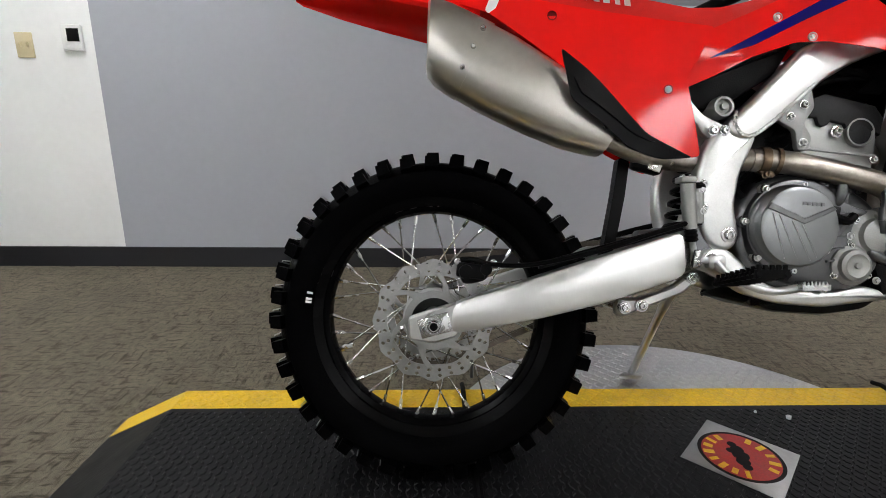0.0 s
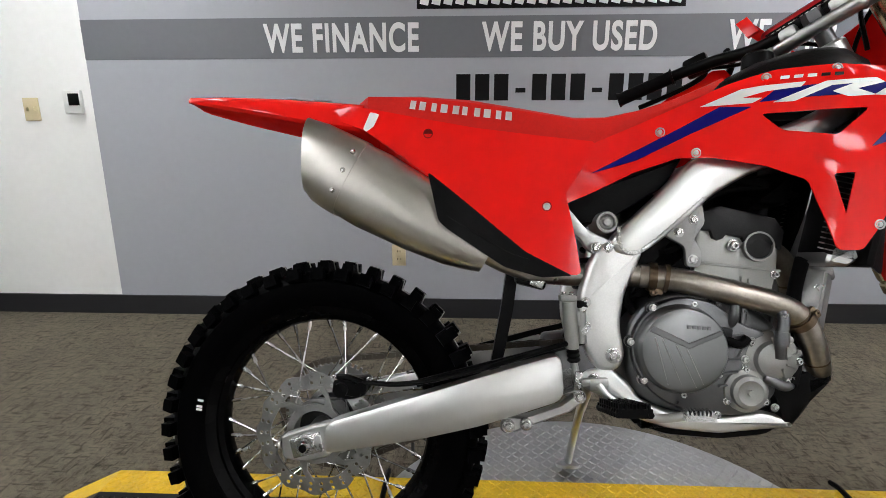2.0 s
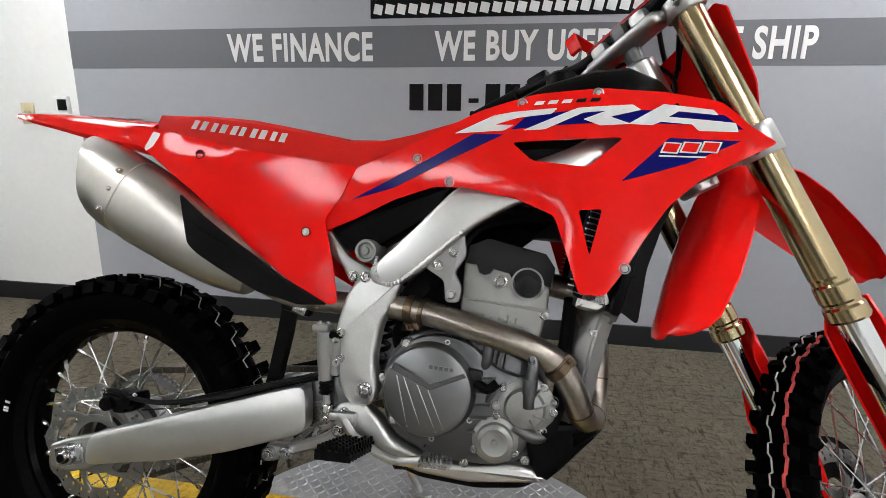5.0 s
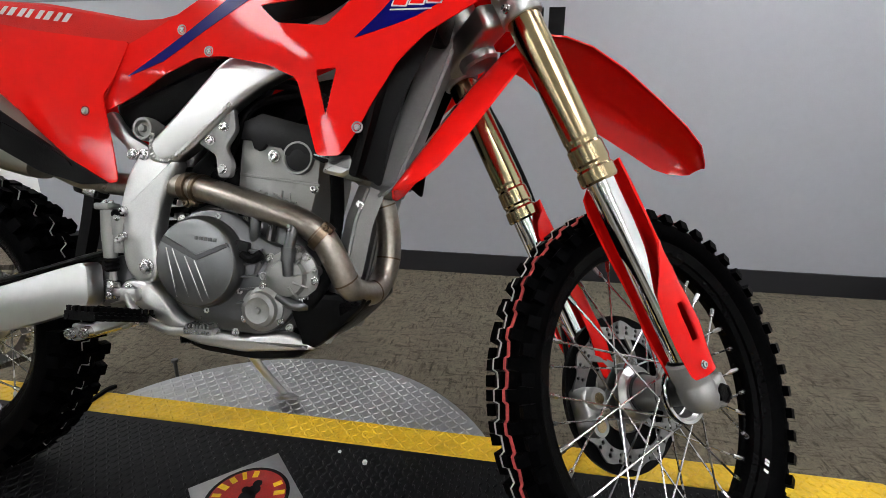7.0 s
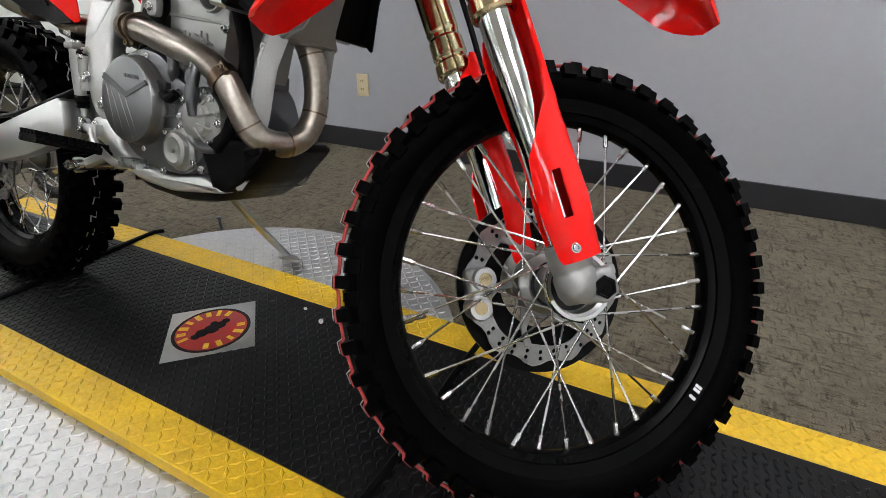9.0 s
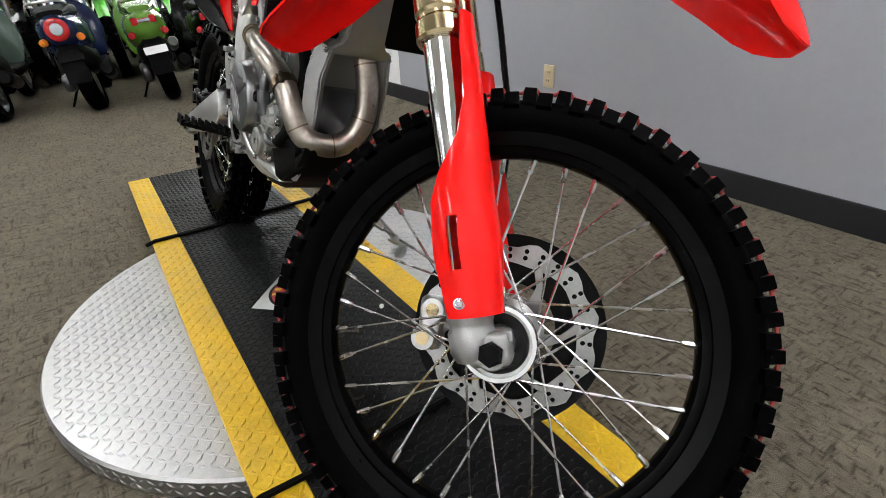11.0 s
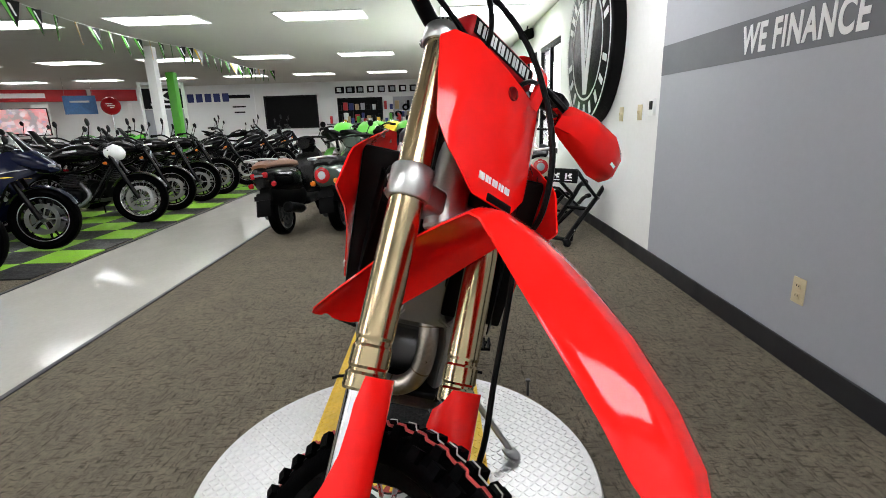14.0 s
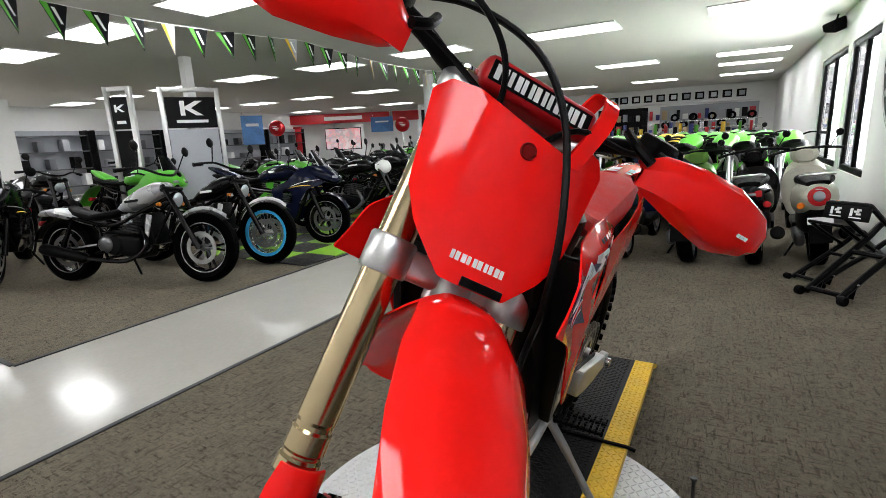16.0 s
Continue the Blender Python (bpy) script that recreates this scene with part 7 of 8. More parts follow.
def street_bike(m, label, tank, body, rim=M_GLOSSB, style="naked", wire=False, stripe=None, r=0.305, wb=1.45, group="parked motorcycles", fend=None, knobs=False, trim=None):
    t = thing("motorcycle", label, "motorcycle", m, group)
    fend = fend or body
    rf = r + (0.02 if style in ("cruiser", "dirt") else 0)
    road_wheel(t, 0, r, 0.16 if style != "dirt" else 0.12, rim, "rear_wheel", wire, None, knobs)
    road_wheel(t, wb, rf, 0.11 if style != "dirt" else 0.09, rim, "front_wheel", wire, stripe, knobs)
    rk = radians(30 if style == "cruiser" else 25)
    up = Vector((-math.sin(rk), 0, math.cos(rk)))
    top = 0.66 if style != "dirt" else 0.72
    for s in (-1, 1):
        a = Vector((wb, s * 0.095, rf))
        bm = BM()
        sweep(bm, [a, a + up * 0.30, a + up * 0.301, a + up * top], [0.026, 0.026, 0.022, 0.022], 12)
        part("fork_leg", bm, M_GLOSSB, t)
    h = Vector((wb, 0, rf)) + up * top
    bm = BM()
    box(bm, h - up * 0.04, (0.06, 0.24, 0.03), (0, -math.degrees(rk), 0), 0.008)
    part("triple_clamp", bm, M_BLACK, t)
    # front mudguard
    bm = BM()
    rings = []
    for i in range(9):
        q = radians({"dirt": 30, "cruiser": 48}.get(style, 25) + i * {"dirt": 100 / 8, "cruiser": 112 / 8}.get(style, 125 / 8))
        rr = rf + (0.025 if style != "dirt" else 0.16)
        rings.append([(wb + rr * math.cos(q), y, rf + rr * math.sin(q) - abs(y) * 0.25) for y in (-0.07, -0.035, 0, 0.035, 0.07)] + [(wb + (rr - 0.004) * math.cos(q), y, rf + (rr - 0.004) * math.sin(q) - abs(y) * 0.25) for y in (0.07, 0.035, 0, -0.035, -0.07)])
    loft(bm, rings)
    fm = part("front_mudguard", bm, fend, t)
    if trim:
        bm = BM()
        rr = rf + 0.030
        sweep(bm, [(wb + rr * math.cos(radians(52 + i * 13)), 0, rf + rr * math.sin(radians(52 + i * 13))) for i in range(9)], 0.024, 8, 0.3)
        part("trim_stripe", bm, trim, fm)
    # handlebar, grips, mirrors
    hw = 0.40 if style != "sport" else 0.34
    hz = h.z + (0.10 if style == "cruiser" else 0.04 if style != "sport" else -0.04)
    bm = BM()
    sweep(bm, arc([(h.x - 0.20, -hw, hz + 0.02), (h.x - 0.10, -hw * 0.6, hz + 0.05), (h.x - 0.02, -0.08, hz), (h.x - 0.02, 0.08, hz), (h.x - 0.10, hw * 0.6, hz + 0.05), (h.x - 0.20, hw, hz + 0.02)], 4), 0.012, 8)
    part("handlebar", bm, M_BLACK, t)
    for s in (-1, 1):
        bm = BM()
        sweep(bm, [(h.x - 0.155, s * hw * 0.80, hz + 0.035), (h.x - 0.20, s * hw, hz + 0.02)], 0.019, 8)
        part("grip", bm, M_RUBBER, t)
        if style != "dirt":
            mr = new("mirror")
            mr.parent = t
            bm = BM()
            sweep(bm, [(h.x - 0.10, s * hw * 0.62, hz + 0.05), (h.x - 0.06, s * hw * 0.72, hz + 0.20)], 0.006, 6)
            part("stem", bm, M_BLACK, mr)
            bm = BM()
            c = (h.x - 0.06, s * (hw * 0.72 + 0.03), hz + 0.235)
            lathe(bm, [(0, -0.010), (0.042, -0.008), (0.047, 0.0), (0.034, 0.012), (0, 0.017)], c, (1, 0, 0.1), 16)
            part("housing", bm, M_BLACK, mr)
    # headlight and instruments
    if style in ("naked", "cruiser"):
        bm = BM()
        c = h + Vector((0.05, 0, -0.13))
        k = 0.80
        lathe(bm, [(0, -0.09 * k), (0.05 * k, -0.08 * k), (0.085 * k, -0.02 * k), (0.090 * k, 0.03 * k), (0.086 * k, 0.035 * k)], c, (1, 0, -0.1), 24)
        hl = part("headlight", bm, M_GLOSSB, t)
        bm = BM()
        lathe(bm, [(0.084 * k, 0.034 * k), (0.06 * k, 0.046 * k), (0, 0.05 * k)], c, (1, 0, -0.1), 24)
        part("lens", bm, M_LENS, hl)
        for s in (-1, 1):
            bm = BM()
            lathe(bm, [(0, -0.03), (0.014, -0.02), (0.018, 0.012), (0, 0.020)], h + Vector((0.0, s * 0.15, -0.17)), (1, 0, 0), 12)
            part("turn_signal", bm, M_AMBER, t)
    elif style == "sport":
        for s in (-1, 1):
            bm = BM()
            yy = lambda x, z: s * (0.085 + 0.125 * ss((wb + 0.14 - x) / 0.42)) * (1 - 0.42 * ((z - 0.70) / 0.40) ** 2)
            vent = rounded([(wb - 0.46, 0.66), (wb - 0.33, 0.63), (wb - 0.36, 0.50), (wb - 0.50, 0.48)], 0.015)
            panel(bm, rounded([(wb + 0.14, 0.80), (wb + 0.06, 0.90), (wb - 0.14, 0.95), (wb - 0.30, 0.88), (wb - 0.40, 0.77), (wb - 0.62, 0.68), (wb - 0.60, 0.52), (wb - 0.80, 0.40), (wb - 0.86, 0.29), (wb - 0.50, 0.26), (wb - 0.34, 0.33), (wb - 0.27, 0.50), (wb - 0.16, 0.66), (wb + 0.02, 0.74)], 0.02), yy, 0.004, 0.035, (vent,))
            sf = part("side_fairing", bm, body, t)
            for j, (a, b) in enumerate((((wb - 0.02, 0.78), (wb - 0.36, 0.70)), ((wb - 0.12, 0.71), (wb - 0.40, 0.675)))):
                bm = BM()
                n_ = 7
                sweep(bm, [(a[0] + (b[0] - a[0]) * i / n_, yy(a[0] + (b[0] - a[0]) * i / n_, a[1] + (b[1] - a[1]) * i / n_) + s * 0.002, a[1] + (b[1] - a[1]) * i / n_ + 0.012 * math.sin(i / n_ * 3.1)) for i in range(n_ + 1)], [0.0015] + [0.005] * (n_ - 1) + [0.0015], 6)
                part("flash", bm, M_YEL2 if j else M_SILVERP, sf)
        bm = BM()
        round_loft(bm, [(wb + 0.20, 0.02, 0.76, 0.79), (wb + 0.14, 0.11, 0.73, 0.86), (wb + 0.02, 0.16, 0.74, 0.96), (wb - 0.12, 0.16, 0.80, 0.98)])
        ff = part("nose_fairing", bm, body, t)
        for s in (-1, 1):
            bm = BM()
            box(bm, (wb + 0.145, s * 0.066, 0.815), (0.06, 0.075, 0.030), (0, 25, s * 34), 0.012)
            part("headlight", bm, M_LENS, ff)
        bm = BM()
        panel(bm, rounded([(-0.12, 0.94), (0.12, 0.94), (0.07, 1.14), (-0.07, 1.14)], 0.03), lambda x, z: 0, 0, 0.04)
        for v in bm.verts:
            v.co = (wb + 0.03 - (v.co.z - 0.94) * 0.9 - v.co.x ** 2 * 4, v.co.x, v.co.z)
        wsn = part("windscreen", bm, M_GLOSSB, t)
        for s in (-1, 1):
            bm = BM()
            sweep(bm, [(wb + 0.03 - (z - 0.94) * 0.9 - x ** 2 * 4, s * x, z) for x, z in ((0.118, 0.945), (0.095, 1.04), (0.072, 1.13))], 0.006, 6)
            part("screen_edge", bm, M_SILVERP, wsn)
        bm = BM()
        round_loft(bm, [(0.30, 0.11, 0.74, 0.82), (0.12, 0.10, 0.80, 0.90), (-0.10, 0.07, 0.88, 0.97), (-0.24, 0.03, 0.95, 0.985)])
        part("tail_fairing", bm, body, t)
    elif style == "dirt":
        bm = BM()
        panel(bm, rounded([(-0.10, 0), (0.10, 0), (0.12, 0.16), (0.06, 0.20), (-0.06, 0.20), (-0.12, 0.16)], 0.02), lambda x, z: 0, 0.003, 0.05)
        for v in bm.verts:
            v.co = (h.x + 0.06 - v.co.z * 0.4 + v.co.y, v.co.x, h.z - 0.10 + v.co.z)
        part("number_plate", bm, body, t)
        for s in (-1, 1):
            bm = BM()
            panel(bm, rounded([(wb - 0.70, 0.82), (wb - 0.45, 0.98), (wb - 0.22, 0.92), (wb - 0.42, 0.62)], 0.02), lambda x, z: s * (0.10 + 0.12 * ss((x - wb + 0.6) / 0.3)), 0.004, 0.06)
            part("shroud", bm, body, t)
            bm = BM()
            panel(bm, rounded([(-0.12, 0.94), (0.32, 0.88), (0.36, 0.68), (0.05, 0.86)], 0.02), lambda x, z: s * 0.11, 0.004, 0.06)
            part("side_panel", bm, body, t)
    # tank, seat, tail
    sh = {"cruiser": 0.66, "naked": 0.78, "sport": 0.79, "dirt": 0.93}[style]
    bm = BM()
    tx = wb - 0.62
    if style == "cruiser":
        round_loft(bm, [(tx - 0.24, 0.05, 0.66, 0.71), (tx - 0.12, 0.11, 0.66, 0.80), (tx + 0.04, 0.14, 0.69, 0.885), (tx + 0.17, 0.135, 0.74, 0.93), (tx + 0.26, 0.10, 0.80, 0.93), (tx + 0.29, 0.04, 0.84, 0.90)], 20)
    else:
        round_loft(bm, [(tx - 0.30, 0.06, sh - 0.02, sh + 0.04), (tx - 0.20, 0.11, sh - 0.03, sh + 0.12), (tx, 0.145, sh - 0.02, sh + 0.19), (tx + 0.17, 0.13, sh, sh + 0.18), (tx + 0.25, 0.06, sh + 0.04, sh + 0.13)])
    tk = part("fuel_tank", bm, tank, t)
    bm = BM()
    lathe(bm, [(0, 0.01), (0.03, 0.01), (0.034, 0.0)], (tx + 0.05, 0, sh + 0.187), (0, 0, 1), 16)
    part("filler_cap", bm, M_CHROME, tk)
    for s in (-1, 1):
        bm = BM()
        box(bm, (tx, s * 0.144, sh + 0.10), (0.14, 0.006, 0.022), (0, -6, 0))
        part("badge", bm, M_TEXTW if tank is not M_SILVERP else M_BLACK, tk, "", False)
    bm = BM()
    if style == "cruiser":
        round_loft(bm, [(0.06, 0.06, 0.665, 0.735), (0.16, 0.115, 0.60, 0.70), (0.34, 0.13, 0.58, 0.655), (0.52, 0.11, 0.60, 0.68), (0.64, 0.06, 0.64, 0.71)])
    else:
        round_loft(bm, [(-0.16, 0.06, sh + 0.06, sh + 0.10), (-0.05, 0.11, sh + 0.01, sh + 0.10), (0.18, 0.13, sh - 0.05, sh + 0.04 + (0.03 if style != "cruiser" else 0)), (tx - 0.36, 0.12, sh - 0.05, sh + 0.03), (tx - 0.20, 0.08, sh - 0.02, sh + 0.06)])
    part("seat", bm, M_RUBBER, t)
    bm = BM()
    rings = []
    TW = [y * (0.62 if style == "dirt" else 1) for y in (-0.09, -0.045, 0, 0.045, 0.09)]
    for i in range(8):
        q = radians(75 + i * (85 if style != "dirt" else 62) / 7)
        rr = r + (0.05 if style == "cruiser" else 0.20)
        rings.append([(rr * math.cos(q), y, r + rr * math.sin(q) * (1 if style == "cruiser" else 0.95) - abs(y) * 0.3) for y in TW] + [((rr - 0.005) * math.cos(q), y, r + (rr - 0.005) * math.sin(q) * (1 if style == "cruiser" else 0.95) - abs(y) * 0.3) for y in TW[::-1]])
    loft(bm, rings)
    part("rear_mudguard", bm, fend, t)
    if style == "cruiser":
        bm = BM()
        round_loft(bm, [(0.30, 0.125, 0.54, 0.60), (0.14, 0.125, 0.58, 0.675), (-0.08, 0.115, 0.62, 0.715), (-0.25, 0.075, 0.63, 0.695), (-0.33, 0.03, 0.635, 0.66)])
        part("tail_cowl", bm, trim or fend, t)
        bm = BM()
        box(bm, (wb * 0.655, 0, 0.50), (0.07, 0.22, 0.30), (0, -16, 0), 0.012)
        rd = part("radiator", bm, M_BLACK, t)
        for s in (-1, 1):
            bm = BM()
            prism(bm, rounded([(wb * 0.655 - 0.045, 0.36), (wb * 0.655 - 0.01, 0.36), (wb * 0.655 + 0.062, 0.63), (wb * 0.655 + 0.005, 0.64)], 0.01), s * 0.118 - 0.008, s * 0.118 + 0.008, 0.004, 1)
            part("radiator_cover", bm, trim or M_BLACK, rd)
            bm = BM()
            lathe(bm, [(0, 0.025), (0.055, 0.022), (0.075, 0.010), (0.082, 0.0)], (wb * 0.37, s * 0.155, 0.37), (0, s, 0), 24)
            part("engine_cover", bm, M_CASE if trim else M_BLACK, t)
            for k_ in range(3):
                bm = BM()
                box(bm, (wb * 0.50 + k_ * 0.034, s * 0.132, 0.585 + k_ * 0.012), (0.026, 0.02, 0.085), (0, -14, 0), 0.006)
                part("cylinder_cover", bm, M_SILVERP if trim is M_SILVERP else M_BLACK, t)
    if style != "dirt":
        bm = BM()
        box(bm, (-r * 0.75 - 0.05, 0, r + 0.26), (0.04, 0.12, 0.05), None, 0.012)
        part("tail_light", bm, M_TAIL, t)
    # engine, frame, exhaust, swingarm
    bm = BM()
    box(bm, (wb * 0.46, 0, 0.36), (0.42, 0.28, 0.22), (0, 8, 0), 0.05, 3)
    lathe(bm, [(0, 0.16), (0.08, 0.16), (0.10, 0.14), (0.10, 0), (0.10, -0.14), (0.08, -0.16), (0, -0.16)], (wb * 0.42, 0, 0.36), (0, 1, 0), 20)
    eng = part("engine", bm, M_BLACK, t)
    for k in range(6):
        bm = BM()
        box(bm, (wb * 0.52 + k * 0.006, 0, 0.49 + k * 0.026), (0.20, 0.24, 0.012), (0, 12, 0), 0.004)
        part("fin", bm, M_COVER, eng)
    bm = BM()
    for s in (-1, 1):
        sweep(bm, arc([h - up * 0.10 + Vector((0, s * 0.03, 0)), (wb * 0.62, s * 0.13, 0.66), (wb * 0.40, s * 0.14, sh - 0.12), (0.06, s * 0.10, sh - 0.02)], 4), 0.018, 8)
        sweep(bm, [h - up * 0.14 + Vector((0, s * 0.03, 0)), (wb * 0.66, s * 0.10, 0.30), (wb * 0.35, s * 0.12, 0.24), (wb * 0.30, s * 0.12, 0.55)], 0.016, 8)
        sweep(bm, [(wb * 0.30, s * 0.13, 0.36), (0, s * 0.11, r)], 0.024, 8)
        sweep(bm, [(0.03, s * 0.13, r + 0.02), (0.16, s * 0.12, sh - 0.06)], 0.020, 8)
    part("frame", bm, M_GLOSSB if style != "dirt" else M_ALU, t)
    bm = BM()
    sweep(bm, arc([(wb * 0.60, -0.10, 0.52), (wb * 0.66, -0.14, 0.36), (wb * 0.52, -0.17, 0.22), (wb * 0.25, -0.18, 0.24)], 5), 0.022, 10)
    ex = part("exhaust", bm, M_CASE if style in ("dirt", "naked") else M_GLOSSB, t)
    bm = BM()
    sweep(bm, [(wb * 0.25, -0.18, 0.24), (wb * 0.22, -0.18, 0.245), (-0.10, -0.19, 0.33), (-0.12, -0.19, 0.335)], [0.025, 0.05, 0.055, 0.045], 14)
    part("muffler", bm, M_BLACK if style != "dirt" else M_CASE, ex)
    bm = BM()
    sweep(bm, [(wb * 0.38, 0.13, 0.22), (wb * 0.36, 0.26, 0.012)], 0.011, 8)
    part("side_stand", bm, M_BLACK, t)
    for s in (-1, 1):
        bm = BM()
        sweep(bm, [(wb * 0.36, s * 0.14, 0.30), (wb * 0.36, s * 0.25, 0.30)], 0.014, 8)
        part("footpeg", bm, M_RUBBER, t)
    return t


def scooter(m, label, body, seat=M_RUBBER, topbox=None, plate=M_BLACK, round_tail=True, group="parked scooters"):
    """Nose towards +x; the rear wheel stands at the origin."""
    t = thing("scooter", label, "scooter", m, group)
    road_wheel(t, 0, 0.235, 0.14, M_CASE, "rear_wheel")
    road_wheel(t, 1.28, 0.235, 0.11, M_CASE, "front_wheel")
    bm = BM()
    round_loft(bm, [(-0.31, 0.05, 0.63, 0.74), (-0.28, 0.10, 0.57, 0.78), (-0.15, 0.16, 0.50, 0.79), (0.08, 0.185, 0.45, 0.78), (0.32, 0.18, 0.42, 0.76), (0.48, 0.14, 0.42, 0.72)], 20, 2.6)
    b = part("rear_body", bm, body, t)
    bm = BM()
    round_loft(bm, [(-0.24, 0.07, 0.40, 0.60), (-0.1, 0.13, 0.32, 0.56), (0.2, 0.15, 0.26, 0.52), (0.46, 0.14, 0.26, 0.50), (0.56, 0.10, 0.28, 0.46)], 16, 3)
    part("underbody", bm, M_BLACK, t, "black plastic underbody")
    bm = BM()
    round_loft(bm, [(-0.26, 0.09, 0.76, 0.81), (-0.1, 0.14, 0.76, 0.845), (0.2, 0.155, 0.74, 0.84), (0.45, 0.12, 0.72, 0.80), (0.55, 0.08, 0.72, 0.77)], 16, 3)
    part("seat", bm, seat, t)
    bm = BM()
    if round_tail:
        lathe(bm, [(0.085, 0), (0.085, 0.018), (0.07, 0.030), (0.045, 0.032)], (-0.285, 0, 0.675), (-1, 0, 0.1), 24)
    else:
        box(bm, (-0.295, 0, 0.70), (0.03, 0.20, 0.06), None, 0.012)
    tl = part("tail_light", bm, M_TAIL, b)
    bm = BM()
    if round_tail:
        lathe(bm, [(0.046, 0.03), (0.04, 0.036), (0, 0.038)], (-0.285, 0, 0.675), (-1, 0, 0.1), 20)
    else:
        box(bm, (-0.312, 0, 0.70), (0.006, 0.10, 0.02), None, 0.002)
    part("lens", bm, M_LENS, tl)
    for s in (-1, 1):
        bm = BM()
        lathe(bm, [(0, 0.035), (0.025, 0.03), (0.03, 0)], (-0.26, s * 0.13, 0.60), (-1, s * 0.4, 0), 14)
        part("turn_signal", bm, M_AMBER if round_tail else M_TAIL, b)
    bm = BM()
    sweep(bm, arc([(-0.05, -0.12, 0.84), (-0.28, -0.12, 0.86), (-0.36, -0.07, 0.87), (-0.36, 0.07, 0.87), (-0.28, 0.12, 0.86), (-0.05, 0.12, 0.84)], 4), 0.011, 8)
    part("grab_rail", bm, M_ALUC, t)
    bm = BM()
    panel(bm, rounded([(-0.085, 0.28), (0.085, 0.28), (0.075, 0.52), (-0.075, 0.52)], 0.02), lambda x, z: 0, 0, 0.06)
    for v in bm.verts:
        v.co = (-0.30 - (0.52 - v.co.z) * 0.35, v.co.x, v.co.z)
    bmesh.ops.solidify(bm, geom=list(bm.faces), thickness=0.006)
    fl = part("plate_holder", bm, M_BLACK, t)
    bm = BM()
    box(bm, (-0.335, 0, 0.47), (0.006, 0.19, 0.05 if plate is M_BLACK else 0.06), (0, 19, 0))
    part("plate_bar", bm, plate, fl, "", False)
    bm = BM()
    sweep(bm, [(0.25, -0.17, 0.24), (0.12, -0.19, 0.26), (-0.20, -0.20, 0.33), (-0.22, -0.20, 0.335)], [0.03, 0.055, 0.06, 0.04], 14)
    part("muffler", bm, M_BLACK, t)
    bm = BM()
    box(bm, (0.12, 0.14, 0.26), (0.42, 0.09, 0.14), None, 0.04, 3)
    part("engine", bm, M_CASE, t)
    bm = BM()
    box(bm, (0.72, 0, 0.30), (0.55, 0.34, 0.09), None, 0.03, 3)
    part("footboard", bm, M_BLACK, t)
    bm = BM()
    round_loft(bm, [(0.96, 0.20, 0.30, 0.60), (1.02, 0.235, 0.34, 0.86), (1.10, 0.21, 0.38, 0.93), (1.17, 0.12, 0.45, 0.88)], 18, 2.4)
    part("leg_shield", bm, body, t)
    bm = BM()
    round_loft(bm, [(1.00, 0.08, 0.90, 1.02), (1.06, 0.13, 0.88, 1.06), (1.16, 0.10, 0.90, 1.04)], 16)
    part("headlight_cowl", bm, body, t)
    bm = BM()
    rings = []
    for i in range(7):
        q = radians(20 + i * 22)
        rings.append([(1.28 + 0.275 * math.cos(q), y, 0.235 + 0.275 * math.sin(q) - abs(y) * 0.4) for y in (-0.08, 0, 0.08)] + [(1.28 + 0.268 * math.cos(q), y, 0.235 + 0.268 * math.sin(q) - abs(y) * 0.4) for y in (0.08, 0, -0.08)])
    loft(bm, rings)
    part("front_mudguard", bm, body, t)
    bm = BM()
    sweep(bm, arc([(0.94, -0.34, 1.0), (1.02, -0.15, 1.03), (1.02, 0.15, 1.03), (0.94, 0.34, 1.0)], 4), 0.015, 8)
    part("handlebar", bm, M_BLACK, t)
    for s in (-1, 1):
        mr = new("mirror")
        mr.parent = t
        bm = BM()
        sweep(bm, [(1.0, s * 0.22, 1.02), (1.02, s * 0.29, 1.13)], 0.006, 6)
        part("stem", bm, M_BLACK, mr)
        bm = BM()
        lathe(bm, [(0, -0.010), (0.034, -0.008), (0.038, 0.0), (0.028, 0.012), (0, 0.015)], (1.02, s * 0.31, 1.16), (1, 0, 0), 18)
        part("housing", bm, M_BLACK, mr)
    bm = BM()
    sweep(bm, [(0.35, 0.12, 0.22), (0.30, 0.26, 0.012)], 0.011, 8)
    part("side_stand", bm, M_BLACK, t)
    if topbox:
        bm = BM()
        box(bm, (-0.26, 0, 1.0), (0.26, 0.34, 0.24), None, 0.06, 4)
        part("top_box", bm, topbox, t)
    return t


def at(x, y, yaw, lean=-7):
    """Stands a bike with its rear wheel at x, y, pointing yaw degrees, leaning to its left."""
    return pose(x, y, 0.001, 0, 0, yaw) @ pose(0, 0, 0, lean, 0, 0)


# front row on the far carpet, noses to the aisle
street_bike(at(-0.475, -4.95, 109.5), "black cruiser motorcycle with a silver tank", M_SILVERP, M_GLOSSB, style="cruiser", rim=M_GLOSSB, trim=M_SILVERP)
street_bike(at(-1.30, -4.98, 105), "black motorcycle with a bright blue wire-spoked front rim", M_GLOSSB, M_GLOSSB, style="cruiser", wire=True, stripe=M_CYAN, rim=M_STEEL, trim=M_WHITE)
street_bike(at(-2.32, -5.05, 106), "dark blue sport motorcycle with a full fairing", M_DARKBLUE, M_DARKBLUE, style="sport", wb=1.40)
ROADSTER = street_bike(at(-3.55, -4.89, 106), "black classic roadster with a white fly screen", M_GLOSSB, M_GLOSSB, style="naked", wire=True, rim=M_STEEL)
bm = BM()
round_loft(bm, [(1.16, 0.13, 0.80, 0.92), (1.24, 0.12, 0.76, 0.96), (1.31, 0.085, 0.78, 0.93), (1.345, 0.03, 0.82, 0.88)])
part("fly_screen", bm, M_WHITE, ROADSTER)
